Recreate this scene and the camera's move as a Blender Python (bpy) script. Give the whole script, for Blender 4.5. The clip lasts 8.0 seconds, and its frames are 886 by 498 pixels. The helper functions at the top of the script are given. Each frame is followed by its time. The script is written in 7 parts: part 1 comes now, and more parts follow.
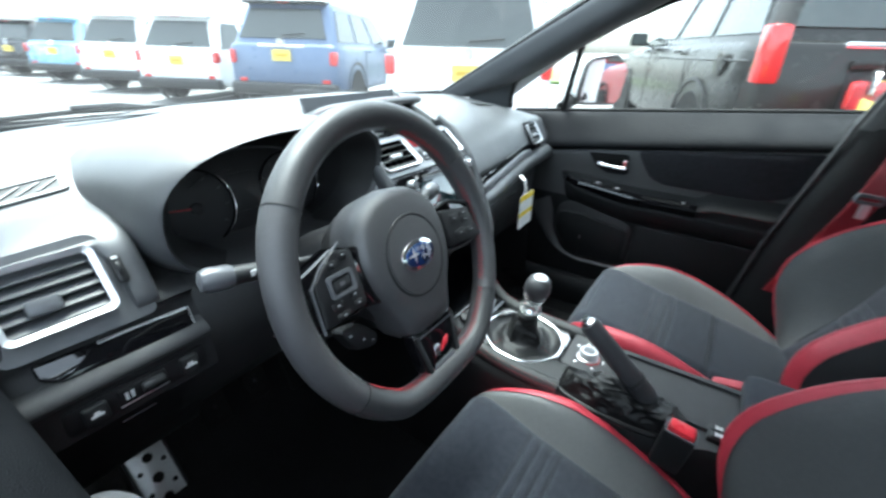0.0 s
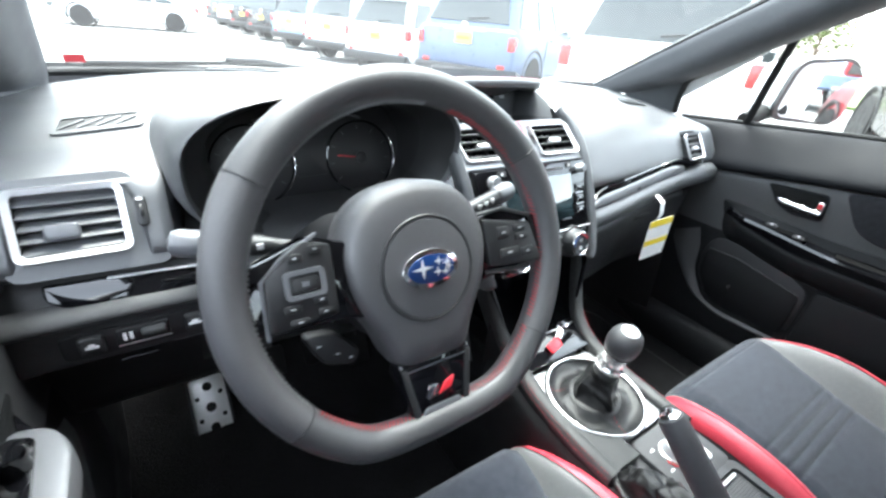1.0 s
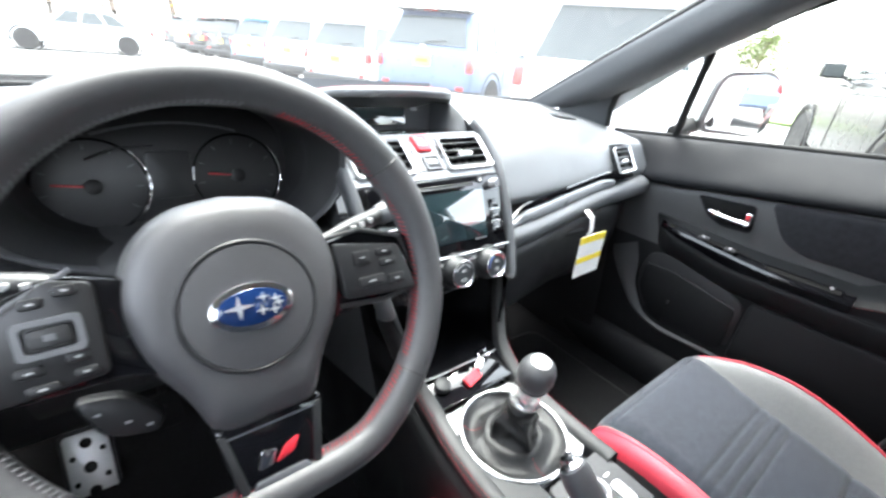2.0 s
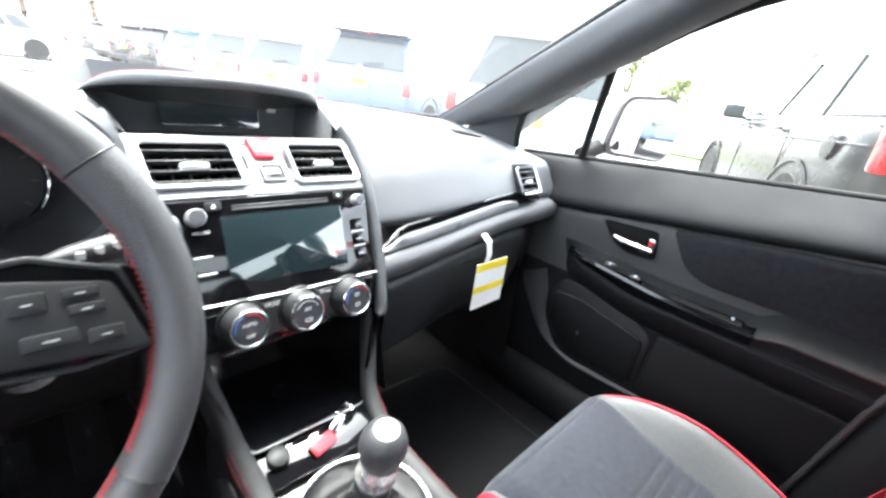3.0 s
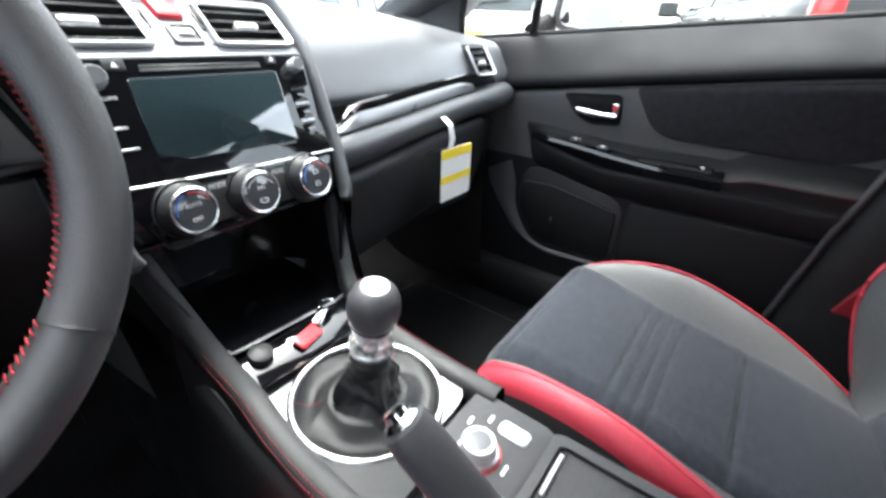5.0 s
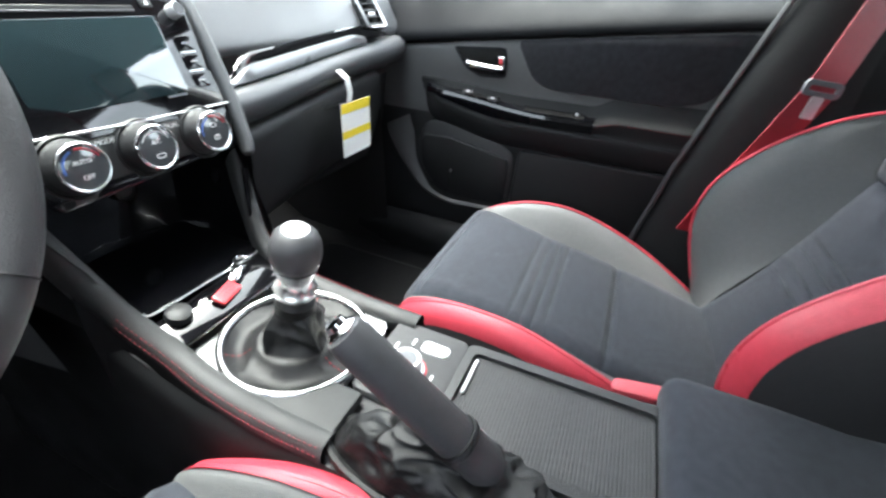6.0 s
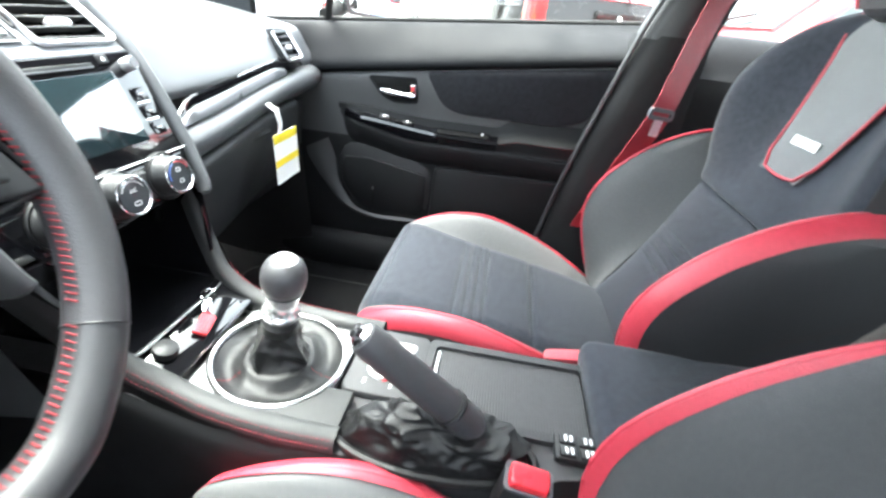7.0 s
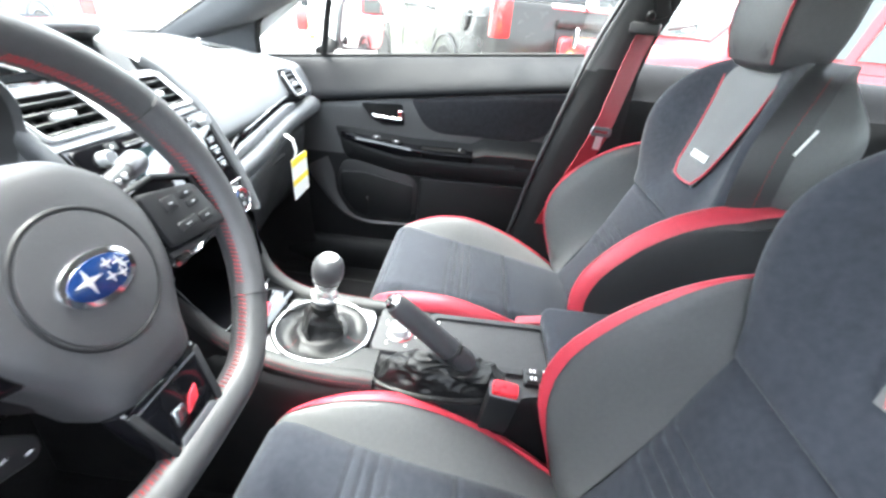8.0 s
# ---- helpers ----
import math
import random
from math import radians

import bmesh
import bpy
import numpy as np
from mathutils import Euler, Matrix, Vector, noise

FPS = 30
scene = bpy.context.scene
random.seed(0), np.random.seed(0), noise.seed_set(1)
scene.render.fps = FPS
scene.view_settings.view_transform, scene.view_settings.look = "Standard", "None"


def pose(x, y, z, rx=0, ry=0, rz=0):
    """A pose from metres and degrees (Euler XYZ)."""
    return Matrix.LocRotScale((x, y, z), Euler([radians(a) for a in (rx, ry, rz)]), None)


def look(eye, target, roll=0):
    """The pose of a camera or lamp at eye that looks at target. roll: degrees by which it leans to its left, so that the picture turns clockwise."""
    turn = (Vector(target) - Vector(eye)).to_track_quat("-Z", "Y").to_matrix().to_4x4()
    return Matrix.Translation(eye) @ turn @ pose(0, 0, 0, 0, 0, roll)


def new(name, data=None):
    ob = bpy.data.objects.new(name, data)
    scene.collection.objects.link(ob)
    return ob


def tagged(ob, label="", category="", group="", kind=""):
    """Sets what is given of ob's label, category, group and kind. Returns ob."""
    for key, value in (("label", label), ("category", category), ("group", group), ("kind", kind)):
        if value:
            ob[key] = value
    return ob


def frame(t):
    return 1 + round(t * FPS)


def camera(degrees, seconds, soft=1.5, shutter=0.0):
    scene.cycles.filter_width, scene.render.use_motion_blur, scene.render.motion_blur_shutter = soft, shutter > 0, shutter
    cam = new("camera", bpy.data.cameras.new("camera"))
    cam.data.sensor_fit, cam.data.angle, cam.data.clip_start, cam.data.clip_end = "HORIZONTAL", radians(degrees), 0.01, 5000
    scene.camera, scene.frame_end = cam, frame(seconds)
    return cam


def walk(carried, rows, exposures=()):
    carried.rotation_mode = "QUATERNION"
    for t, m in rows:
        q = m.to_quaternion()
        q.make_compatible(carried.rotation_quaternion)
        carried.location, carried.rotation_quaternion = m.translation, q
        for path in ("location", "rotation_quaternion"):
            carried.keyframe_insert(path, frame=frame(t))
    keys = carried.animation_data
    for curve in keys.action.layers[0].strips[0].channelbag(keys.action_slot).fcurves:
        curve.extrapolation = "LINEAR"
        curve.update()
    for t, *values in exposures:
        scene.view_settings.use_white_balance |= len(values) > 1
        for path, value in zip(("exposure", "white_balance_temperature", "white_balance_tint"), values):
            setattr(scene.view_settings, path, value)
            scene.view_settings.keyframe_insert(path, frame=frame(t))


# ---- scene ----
cam = camera(92.2, 8.0, soft=2.6, shutter=0.4)
PATH = [
    (0, (-0.713, -0.284, 1.191), (0.806, 0.699, 0.339), 1.8),
    (0.5, (-0.635, -0.283, 1.173), (0.608, 0.988, 0.258), 2.5),
    (1, (-0.537, -0.294, 1.169), (0.514, 1.133, 0.242), 5.8),
    (1.2, (-0.502, -0.301, 1.165), (0.523, 1.154, 0.253), 5.0),
    (2.3, (-0.364, -0.308, 1.137), (0.892, 1.023, 0.331), 6.5),
    (2.5, (-0.328, -0.317, 1.126), (0.974, 0.961, 0.308), 7.7),
    (3, (-0.233, -0.298, 1.125), (1.157, 0.956, 0.422), 8.8),
    (3.5, (-0.193, -0.266, 1.137), (1.197, 1.02, 0.495), 8.7),
    (4, (-0.186, -0.263, 1.104), (1.209, 0.99, 0.407), 7.4),
    (4.5, (-0.21, -0.276, 1.046), (1.187, 0.901, 0.231), 4.0),
    (5, (-0.233, -0.291, 1.003), (1.217, 0.748, 0.097), 2.4),
    (5.2, (-0.245, -0.3, 0.991), (1.234, 0.648, 0.034), 2.6),
    (6.3, (-0.297, -0.309, 1.009), (1.376, 0.167, 0.022), 5.7),
    (6.5, (-0.313, -0.301, 1.02), (1.409, 0.077, 0.076), 6.7),
    (7, (-0.379, -0.263, 1.05), (1.363, -0.083, 0.083), 6.2),
    (7.5, (-0.467, -0.229, 1.083), (1.274, -0.184, 0.1), 5.0),
    (8, (-0.567, -0.253, 1.141), (1.188, -0.173, 0.184), 5.1),
]
walk(cam, [(t, look(eye, target, roll)) for t, eye, target, roll in PATH], exposures=[(0.0, 3.25, 5850, -1), (0.5, 3.55, 5950, 0), (1.0, 4.1, 6200, 5), (2.5, 4.35, 6400, 8), (3.5, 4.4, 6450, 9), (4.0, 4.1, 6400, 9), (4.5, 3.9, 6350, 8), (5.2, 3.85, 6400, 8), (6.5, 4.53, 6400, 4), (7.0, 4.8, 6400, 4), (8.0, 4.9, 6400, 6)])

# ---- light ----
world = bpy.data.worlds.new("overcast_sky")
scene.world = world
world.use_nodes = True
wn = world.node_tree
sky = wn.nodes.new("ShaderNodeTexSky")
sky.sky_type = "NISHITA"
sky.sun_disc = False
sky.sun_elevation, sky.sun_rotation = radians(72), radians(29)
sky.dust_density = 4.0
soft_sky = wn.nodes.new("ShaderNodeHueSaturation")
soft_sky.inputs["Saturation"].default_value = 0.35
wn.links.new(sky.outputs[0], soft_sky.inputs["Color"])
wn.links.new(soft_sky.outputs[0], wn.nodes["Background"].inputs[0])
wn.nodes["Background"].inputs[1].default_value = 0.15
sun_data = bpy.data.lights.new("sun", "SUN")
sun_data.energy, sun_data.angle, sun_data.color = 0.85, radians(22), (1.0, 0.985, 0.96)
sun = new("sun", sun_data)
sun.matrix_world = look((3, 5.5, 20), (0, 0, 0))

# ---- materials ----
def mat(name, col, rough=0.6, metal=0.0, var=0.12, scale=40.0, bump=0.0, fine=600.0, sheen=0.0, coat=0.0, spec=0.5, stretch=None, shade=0.35):
    """A surface with two scales of variation in colour and gloss, and a fine grain."""
    m = bpy.data.materials.new(name)
    m.use_nodes = True
    nt = m.node_tree
    b = nt.nodes["Principled BSDF"]
    b.inputs["Metallic"].default_value = metal
    b.inputs["Specular IOR Level"].default_value = spec
    b.inputs["Sheen Weight"].default_value = sheen
    b.inputs["Coat Weight"].default_value = coat
    tc = nt.nodes.new("ShaderNodeTexCoord")
    coords = tc.outputs["Object"]
    if stretch:
        mp = nt.nodes.new("ShaderNodeMapping")
        mp.inputs["Scale"].default_value = stretch
        nt.links.new(coords, mp.inputs[0])
        coords = mp.outputs[0]
    big, small = nt.nodes.new("ShaderNodeTexNoise"), nt.nodes.new("ShaderNodeTexNoise")
    for n, s in ((big, scale * 0.25), (small, scale * 4)):
        n.inputs["Scale"].default_value = s
        n.inputs["Detail"].default_value = 4
        nt.links.new(coords, n.inputs["Vector"])
    mix = nt.nodes.new("ShaderNodeMath")
    mix.operation = "ADD"
    nt.links.new(big.outputs["Fac"], mix.inputs[0])
    nt.links.new(small.outputs["Fac"], mix.inputs[1])
    ramp = nt.nodes.new("ShaderNodeMapRange")
    ramp.inputs["From Min"].default_value, ramp.inputs["From Max"].default_value = 0.7, 1.3
    ramp.inputs["To Min"].default_value, ramp.inputs["To Max"].default_value = 1 - var, 1 + var
    nt.links.new(mix.outputs[0], ramp.inputs["Value"])
    hue = nt.nodes.new("ShaderNodeHueSaturation")
    hue.inputs["Color"].default_value = (*col, 1)
    nt.links.new(ramp.outputs[0], hue.inputs["Value"])
    nt.links.new(hue.outputs[0], b.inputs["Base Color"])
    gloss = nt.nodes.new("ShaderNodeMapRange")
    gloss.inputs["From Min"].default_value, gloss.inputs["From Max"].default_value = 0.3, 0.7
    gloss.inputs["To Min"].default_value = max(0.02, rough * (1 - shade * 0.5))
    gloss.inputs["To Max"].default_value = min(1.0, rough * (1 + shade * 0.5))
    nt.links.new(big.outputs["Fac"], gloss.inputs["Value"])
    nt.links.new(gloss.outputs[0], b.inputs["Roughness"])
    if bump:
        grain = nt.nodes.new("ShaderNodeTexVoronoi")
        grain.inputs["Scale"].default_value = fine
        nt.links.new(coords, grain.inputs["Vector"])
        bp = nt.nodes.new("ShaderNodeBump")
        bp.inputs["Strength"].default_value = bump
        bp.inputs["Distance"].default_value = 0.001
        nt.links.new(grain.outputs["Distance"], bp.inputs["Height"])
        nt.links.new(bp.outputs[0], b.inputs["Normal"])
    return m


def glass_mat(name, tint=(1, 1, 1), haze=0.05):
    """Thin clear glass with a faint translucent layer added to imitate veiling glare."""
    m = bpy.data.materials.new(name)
    m.use_nodes = True
    nt = m.node_tree
    out = nt.nodes["Material Output"]
    clear, gloss, mix = nt.nodes.new("ShaderNodeBsdfTransparent"), nt.nodes.new("ShaderNodeBsdfGlossy"), nt.nodes.new("ShaderNodeMixShader")
    clear.inputs[0].default_value = (*tint, 1)
    gloss.inputs["Roughness"].default_value = 0.02
    mix.inputs[0].default_value = 0.03
    nt.links.new(clear.outputs[0], mix.inputs[1])
    nt.links.new(gloss.outputs[0], mix.inputs[2])
    film = nt.nodes.new("ShaderNodeBsdfTranslucent")
    film.inputs[0].default_value = (0.9, 0.9, 0.9, 1)
    veil = nt.nodes.new("ShaderNodeMixShader")
    veil.inputs[0].default_value = haze
    nt.links.new(mix.outputs[0], veil.inputs[1])
    nt.links.new(film.outputs[0], veil.inputs[2])
    nt.links.new(veil.outputs[0], out.inputs["Surface"])
    return m


DASH = mat("charcoal_dash_plastic", (0.064, 0.066, 0.070), 0.44, var=0.08, bump=0.2, fine=900, spec=0.9)
DOORTOP = mat("matt_door_plastic", (0.0092, 0.0098, 0.0112), 0.62, var=0.08, bump=0.3, fine=800, spec=0.07)
AIRBAGSKIN = mat("grained_airbag_plastic", (0.044, 0.043, 0.046), 0.46, var=0.06, bump=0.25, fine=1100, spec=0.75)
WHEELSKIN = mat("grey_black_wheel_leather", (0.038, 0.038, 0.040), 0.47, var=0.1, bump=0.14, fine=1500, spec=0.62)
KNOBGREY = mat("smoky_knob_face", (0.06, 0.065, 0.07), 0.15, var=0.06, coat=1.0, spec=0.8)
SHUTTER = mat("dull_shutter_plastic", (0.045, 0.045, 0.047), 0.65, var=0.1, spec=0.3)
DASH_LOW = mat("dark_hard_plastic", (0.015, 0.0155, 0.0165), 0.5, var=0.1, bump=0.3, fine=700)
MIDTRIM = mat("grained_door_plastic", (0.034, 0.0345, 0.0355), 0.55, var=0.08, bump=0.3, fine=800)
SEATBLACK = mat("black_seat_vinyl", (0.028, 0.028, 0.029), 0.42, var=0.1, bump=0.3, fine=1000)
TRIMGREY = mat("grey_satin_plastic", (0.09, 0.092, 0.1), 0.4, var=0.06)
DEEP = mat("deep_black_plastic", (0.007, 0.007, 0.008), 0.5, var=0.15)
GLOSS = mat("piano_black", (0.004, 0.004, 0.005), 0.05, var=0.2, spec=0.6, shade=0.6)
FASCIA = mat("light_satin_fascia", (0.21, 0.214, 0.225), 0.33, metal=0.35, var=0.05)
LEATHER = mat("black_leather", (0.046, 0.046, 0.049), 0.42, var=0.12, bump=0.35, fine=1100)
PERF = mat("perforated_black_leather", (0.052, 0.051, 0.054), 0.5, var=0.06, bump=0.32, fine=760)
BOOT = mat("soft_black_leather", (0.0075, 0.0075, 0.008), 0.4, var=0.15, spec=0.3, bump=0.35, fine=900)
GREYLEATHER = mat("grey_leather", (0.076, 0.077, 0.078), 0.47, var=0.08, bump=0.3, fine=900)
SUEDE = mat("blue_black_suede", (0.0235, 0.0262, 0.0335), 0.95, var=0.26, scale=24, bump=0.3, fine=1800, sheen=0.13, spec=0.15)
DOORSUEDE = mat("black_suede", (0.0128, 0.0131, 0.0160), 0.95, var=0.35, scale=22, bump=0.3, fine=1800, sheen=0.09, spec=0.2)
RED = mat("red_leather", (0.40, 0.032, 0.052), 0.45, var=0.08, bump=0.3, fine=900)
THREAD = mat("red_thread", (0.27, 0.014, 0.022), 0.7, var=0.1)
GREYTHREAD = mat("grey_thread", (0.18, 0.18, 0.19), 0.7)
BELT = mat("red_webbing", (0.22, 0.011, 0.021), 0.6, var=0.12, bump=0.4, fine=1400)
CARPET = mat("black_carpet", (0.006, 0.006, 0.0065), 0.98, var=0.5, scale=90, bump=1.0, fine=420, spec=0.08)
DOORLOW = mat("dull_black_door_plastic", (0.0085, 0.0088, 0.0095), 0.6, var=0.1, bump=0.3, fine=800, spec=0.16)
SEAMTHREAD = mat("dark_red_thread", (0.20, 0.012, 0.020), 0.75, var=0.15)
# black seal rubber made paler, its sheen put into the colour
SEALSHEEN = mat("sheen_lightened_rubber", (0.030, 0.0305, 0.032), 0.5, var=0.12)
CHROME = mat("chrome", (0.85, 0.85, 0.86), 0.09, metal=1.0, var=0.04)
SATIN = mat("satin_silver", (0.68, 0.68, 0.69), 0.34, metal=0.75, var=0.05)
BRUSHED = mat("brushed_aluminium", (0.62, 0.62, 0.62), 0.36, metal=0.9, var=0.08, stretch=(1, 12, 1))
PLATE = mat("polished_shift_plate", (0.50, 0.50, 0.51), 0.32, metal=1.0, var=0.06)
SCREEN = mat("dark_glass_screen", (0.014, 0.026, 0.030), 0.06, var=0.05, spec=1.0, coat=0.8)
GAUGE = mat("gauge_face", (0.012, 0.012, 0.0135), 0.4, var=0.1)
WHITE = mat("white_print", (0.75, 0.75, 0.75), 0.5, var=0.03)
GREYPRINT = mat("grey_print", (0.35, 0.35, 0.36), 0.5, var=0.03)
ICON_BLUE = mat("blue_print", (0.05, 0.12, 0.38), 0.4, var=0.05)
ICON_RED = mat("red_print", (0.45, 0.03, 0.04), 0.4, var=0.05)
PAPER = mat("white_card", (0.78, 0.78, 0.76), 0.7, var=0.04)
YELLOW = mat("yellow_card", (0.80, 0.62, 0.03), 0.7, var=0.04)
EMBLEM = mat("blue_enamel", (0.006, 0.022, 0.085), 0.15, var=0.2, coat=0.5)
REDPLASTIC = mat("red_plastic", (0.62, 0.03, 0.045), 0.3, var=0.05)
HEADLINER = mat("grey_headliner", (0.22, 0.22, 0.22), 0.95, var=0.1, bump=0.4)
GREYTRIM = mat("pillar_trim", (0.055, 0.058, 0.064), 0.6, var=0.08, bump=0.3, fine=800)
RUBBER = mat("black_rubber", (0.010, 0.010, 0.010), 0.75, var=0.2, spec=0.25)
WHITEPAINT = mat("white_car_paint", (0.72, 0.73, 0.73), 0.22, var=0.02, coat=0.6)
GREYPAINT = mat("dark_grey_car_paint", (0.015, 0.0147, 0.0135), 0.25, metal=0.0, var=0.06, coat=0.06, spec=0.3)
BLUEPAINT = mat("blue_car_paint", (0.085, 0.12, 0.20), 0.32, metal=0.1, var=0.04, coat=0.15)
SKYPAINT = mat("pale_blue_car_paint", (0.25, 0.45, 0.60), 0.25, metal=0.2, var=0.04, coat=0.6)
BLACKPAINT = mat("black_car_paint", (0.02, 0.02, 0.022), 0.25, var=0.05, coat=0.2)
REDPAINT = mat("red_car_paint", (0.26, 0.008, 0.014), 0.35, var=0.04, coat=0.15)
ORANGEPAINT = mat("orange_car_paint", (0.70, 0.22, 0.03), 0.25, var=0.04, coat=0.6)
CARGLASS = mat("dark_car_glass", (0.05, 0.058, 0.058), 0.06, var=0.1, spec=0.4)
TAILRED = mat("red_lamp_glass", (0.50, 0.02, 0.02), 0.15, var=0.08, coat=0.6)
YELLOWPLATE = mat("yellow_plate", (0.66, 0.52, 0.10), 0.45, var=0.03)
PLATEBAR = mat("plate_print", (0.45, 0.30, 0.02), 0.5, var=0.03)
ALLOY = mat("alloy_wheel", (0.45, 0.45, 0.46), 0.3, metal=0.8, var=0.06)
ASPHALT = mat("worn_asphalt", (0.17, 0.17, 0.165), 0.9, var=0.18, scale=1.2, bump=0.5, fine=60)
ROADPAINT = mat("worn_road_paint", (0.6, 0.6, 0.57), 0.8, var=0.2, scale=3)
GRASS = mat("grass", (0.09, 0.13, 0.035), 0.95, var=0.4, scale=3, bump=0.6, fine=30)
BARK = mat("bark", (0.14, 0.10, 0.075), 0.9, var=0.3, scale=5, bump=0.6, fine=20)
LEAFGOLD = mat("golden_leaves", (0.40, 0.24, 0.05), 0.8, var=0.35, scale=2)
LEAFGREEN = mat("green_leaves", (0.11, 0.14, 0.04), 0.8, var=0.35, scale=2)
# the translucent share puts a pale glare haze into the panes
GLASS = glass_mat("clear_glass", (0.82, 0.85, 0.83), haze=0.003)
SCREENGLASS = glass_mat("hazed_windscreen_glass", (0.68, 0.71, 0.70), haze=0.011)
PADSKIN = mat("matt_grey_leather", (0.028, 0.0285, 0.029), 0.62, var=0.1, bump=0.3, fine=900, spec=0.35)
# near-black that paints the shade of shallow door recesses
SHADEBLACK = mat("painted_recess_shade", (0.003, 0.003, 0.003), 0.7, var=0.1, spec=0.15)
SILVER = mat("bright_silver", (0.82, 0.82, 0.82), 0.2, metal=0.8, var=0.05)
POLISH = mat("polished_metal", (0.86, 0.86, 0.87), 0.2, metal=1.0, var=0.05)
TINTED = glass_mat("tinted_glass", (0.6, 0.63, 0.62))
MIRROR = mat("mirror_silver", (0.9, 0.9, 0.9), 0.02, metal=1.0, var=0.01)


# ---- building tools ----
def link(name, bm, material, angle=38):
    bmesh.ops.remove_doubles(bm, verts=bm.verts, dist=1e-6)
    bmesh.ops.recalc_face_normals(bm, faces=bm.faces)
    me = bpy.data.meshes.new(name)
    bm.to_mesh(me)
    bm.free()
    me.shade_smooth()
    me.set_sharp_from_angle(angle=radians(angle))
    me.materials.append(material)
    return new(name, me)


def part(name, bm, material, parent, label="", angle=38):
    """One mesh object under a thing or under a part of it."""
    ob = link(name, bm, material, angle)
    ob.parent = parent
    if parent.type == "EMPTY":
        ob.matrix_parent_inverse = parent.matrix_basis.inverted()
    return tagged(ob, label) if label else ob


def thing(name, at, label, category, group="", kind=""):
    ob = new(name)
    ob.empty_display_size = 0.05
    ob.matrix_basis = Matrix.Translation(at)
    return tagged(ob, label, category, group, kind)


def lone(name, bm, material, label, category="", group="", kind="", angle=38):
    return tagged(link(name, bm, material, angle), label, category, group, kind)


def lerp(a, b, t):
    return a + (b - a) * t


def step(a, b, x):
    t = min(1.0, max(0.0, (x - a) / (b - a)))
    return t * t * (3 - 2 * t)


def curve(pts, n, closed=False):
    """n points along a smooth line through pts."""
    pts = [Vector(p) for p in pts]
    k = len(pts)
    out = []
    spans = k if closed else k - 1
    for i in range(n):
        s = i / (n if closed else n - 1) * spans
        j = min(int(s), spans - 1)
        t = s - j
        if closed:
            a, b, c, d = (pts[(j + o) % k] for o in (-1, 0, 1, 2))
        else:
            b, c = pts[j], pts[j + 1]
            a = pts[j - 1] if j > 0 else b * 2 - c
            d = pts[j + 2] if j + 2 < k else c * 2 - b
        out.append(0.5 * (2 * b + (c - a) * t + (2 * a - 5 * b + 4 * c - d) * t * t + (3 * b - a - 3 * c + d) * t ** 3))
    return out


def skin(rows, closed=False, ring=False, caps=False, bm=None):
    """Faces between rows of points. closed: each row is a loop; ring: the last row meets the first."""
    bm = bm or bmesh.new()
    vs = [[bm.verts.new(p) for p in r] for r in rows]
    pairs = list(zip(vs, vs[1:])) + ([(vs[-1], vs[0])] if ring else [])
    for a, b in pairs:
        n = len(a)
        for i in range(n if closed else n - 1):
            bm.faces.new((a[i], a[(i + 1) % n], b[(i + 1) % n], b[i]))
    if caps:
        bm.faces.new(list(reversed(vs[0])))
        bm.faces.new(vs[-1])
    return bm


def thicken(bm, d):
    """Gives an open sheet a thickness d against its normals."""
    bmesh.ops.recalc_face_normals(bm, faces=bm.faces)
    bmesh.ops.solidify(bm, geom=bm.faces[:], thickness=d)
    return bm


def box(x0, x1, y0, y1, z0, z1, bevel=0.0, seg=2, m=None, bm=None):
    own = bmesh.new()
    bmesh.ops.create_cube(own, size=1, matrix=Matrix.Translation(((x0 + x1) / 2, (y0 + y1) / 2, (z0 + z1) / 2)) @ Matrix.Diagonal((x1 - x0, y1 - y0, z1 - z0, 1)))
    if bevel:
        bmesh.ops.bevel(own, geom=own.edges[:], offset=bevel, segments=seg, profile=0.5, affect="EDGES")
    if m:
        own.transform(m)
    return join(bm, own) if bm else own


def join(bm, other):
    me = bpy.data.meshes.new("join")
    other.to_mesh(me)
    other.free()
    bm.from_mesh(me)
    bpy.data.meshes.remove(me)
    return bm


def rrect(w, h, r, n=5):
    """A rounded rectangle round the origin, as 2D points."""
    out = []
    for cx, cy, a0 in ((w / 2 - r, h / 2 - r, 0), (-w / 2 + r, h / 2 - r, 90), (-w / 2 + r, -h / 2 + r, 180), (w / 2 - r, -h / 2 + r, 270)):
        for i in range(n):
            a = radians(a0 + 90 * i / (n - 1))
            out.append((cx + r * math.cos(a), cy + r * math.sin(a)))
    return out


def oval(w, h, n=32):
    return [(w / 2 * math.cos(math.tau * i / n), h / 2 * math.sin(math.tau * i / n)) for i in range(n)]


def rounded(pts, r, n=4):
    """A 2D polygon with its corners rounded by r."""
    out = []
    k = len(pts)
    for i in range(k):
        p, a, b = Vector(pts[i]), Vector(pts[i - 1]), Vector(pts[(i + 1) % k])
        u, v = (a - p), (b - p)
        d = min(r, u.length * 0.45, v.length * 0.45)
        s, e = p + u.normalized() * d, p + v.normalized() * d
        for j in range(n):
            t = j / (n - 1)
            out.append(tuple(s * (1 - t) ** 2 + p * 2 * t * (1 - t) + e * t * t))
    return out


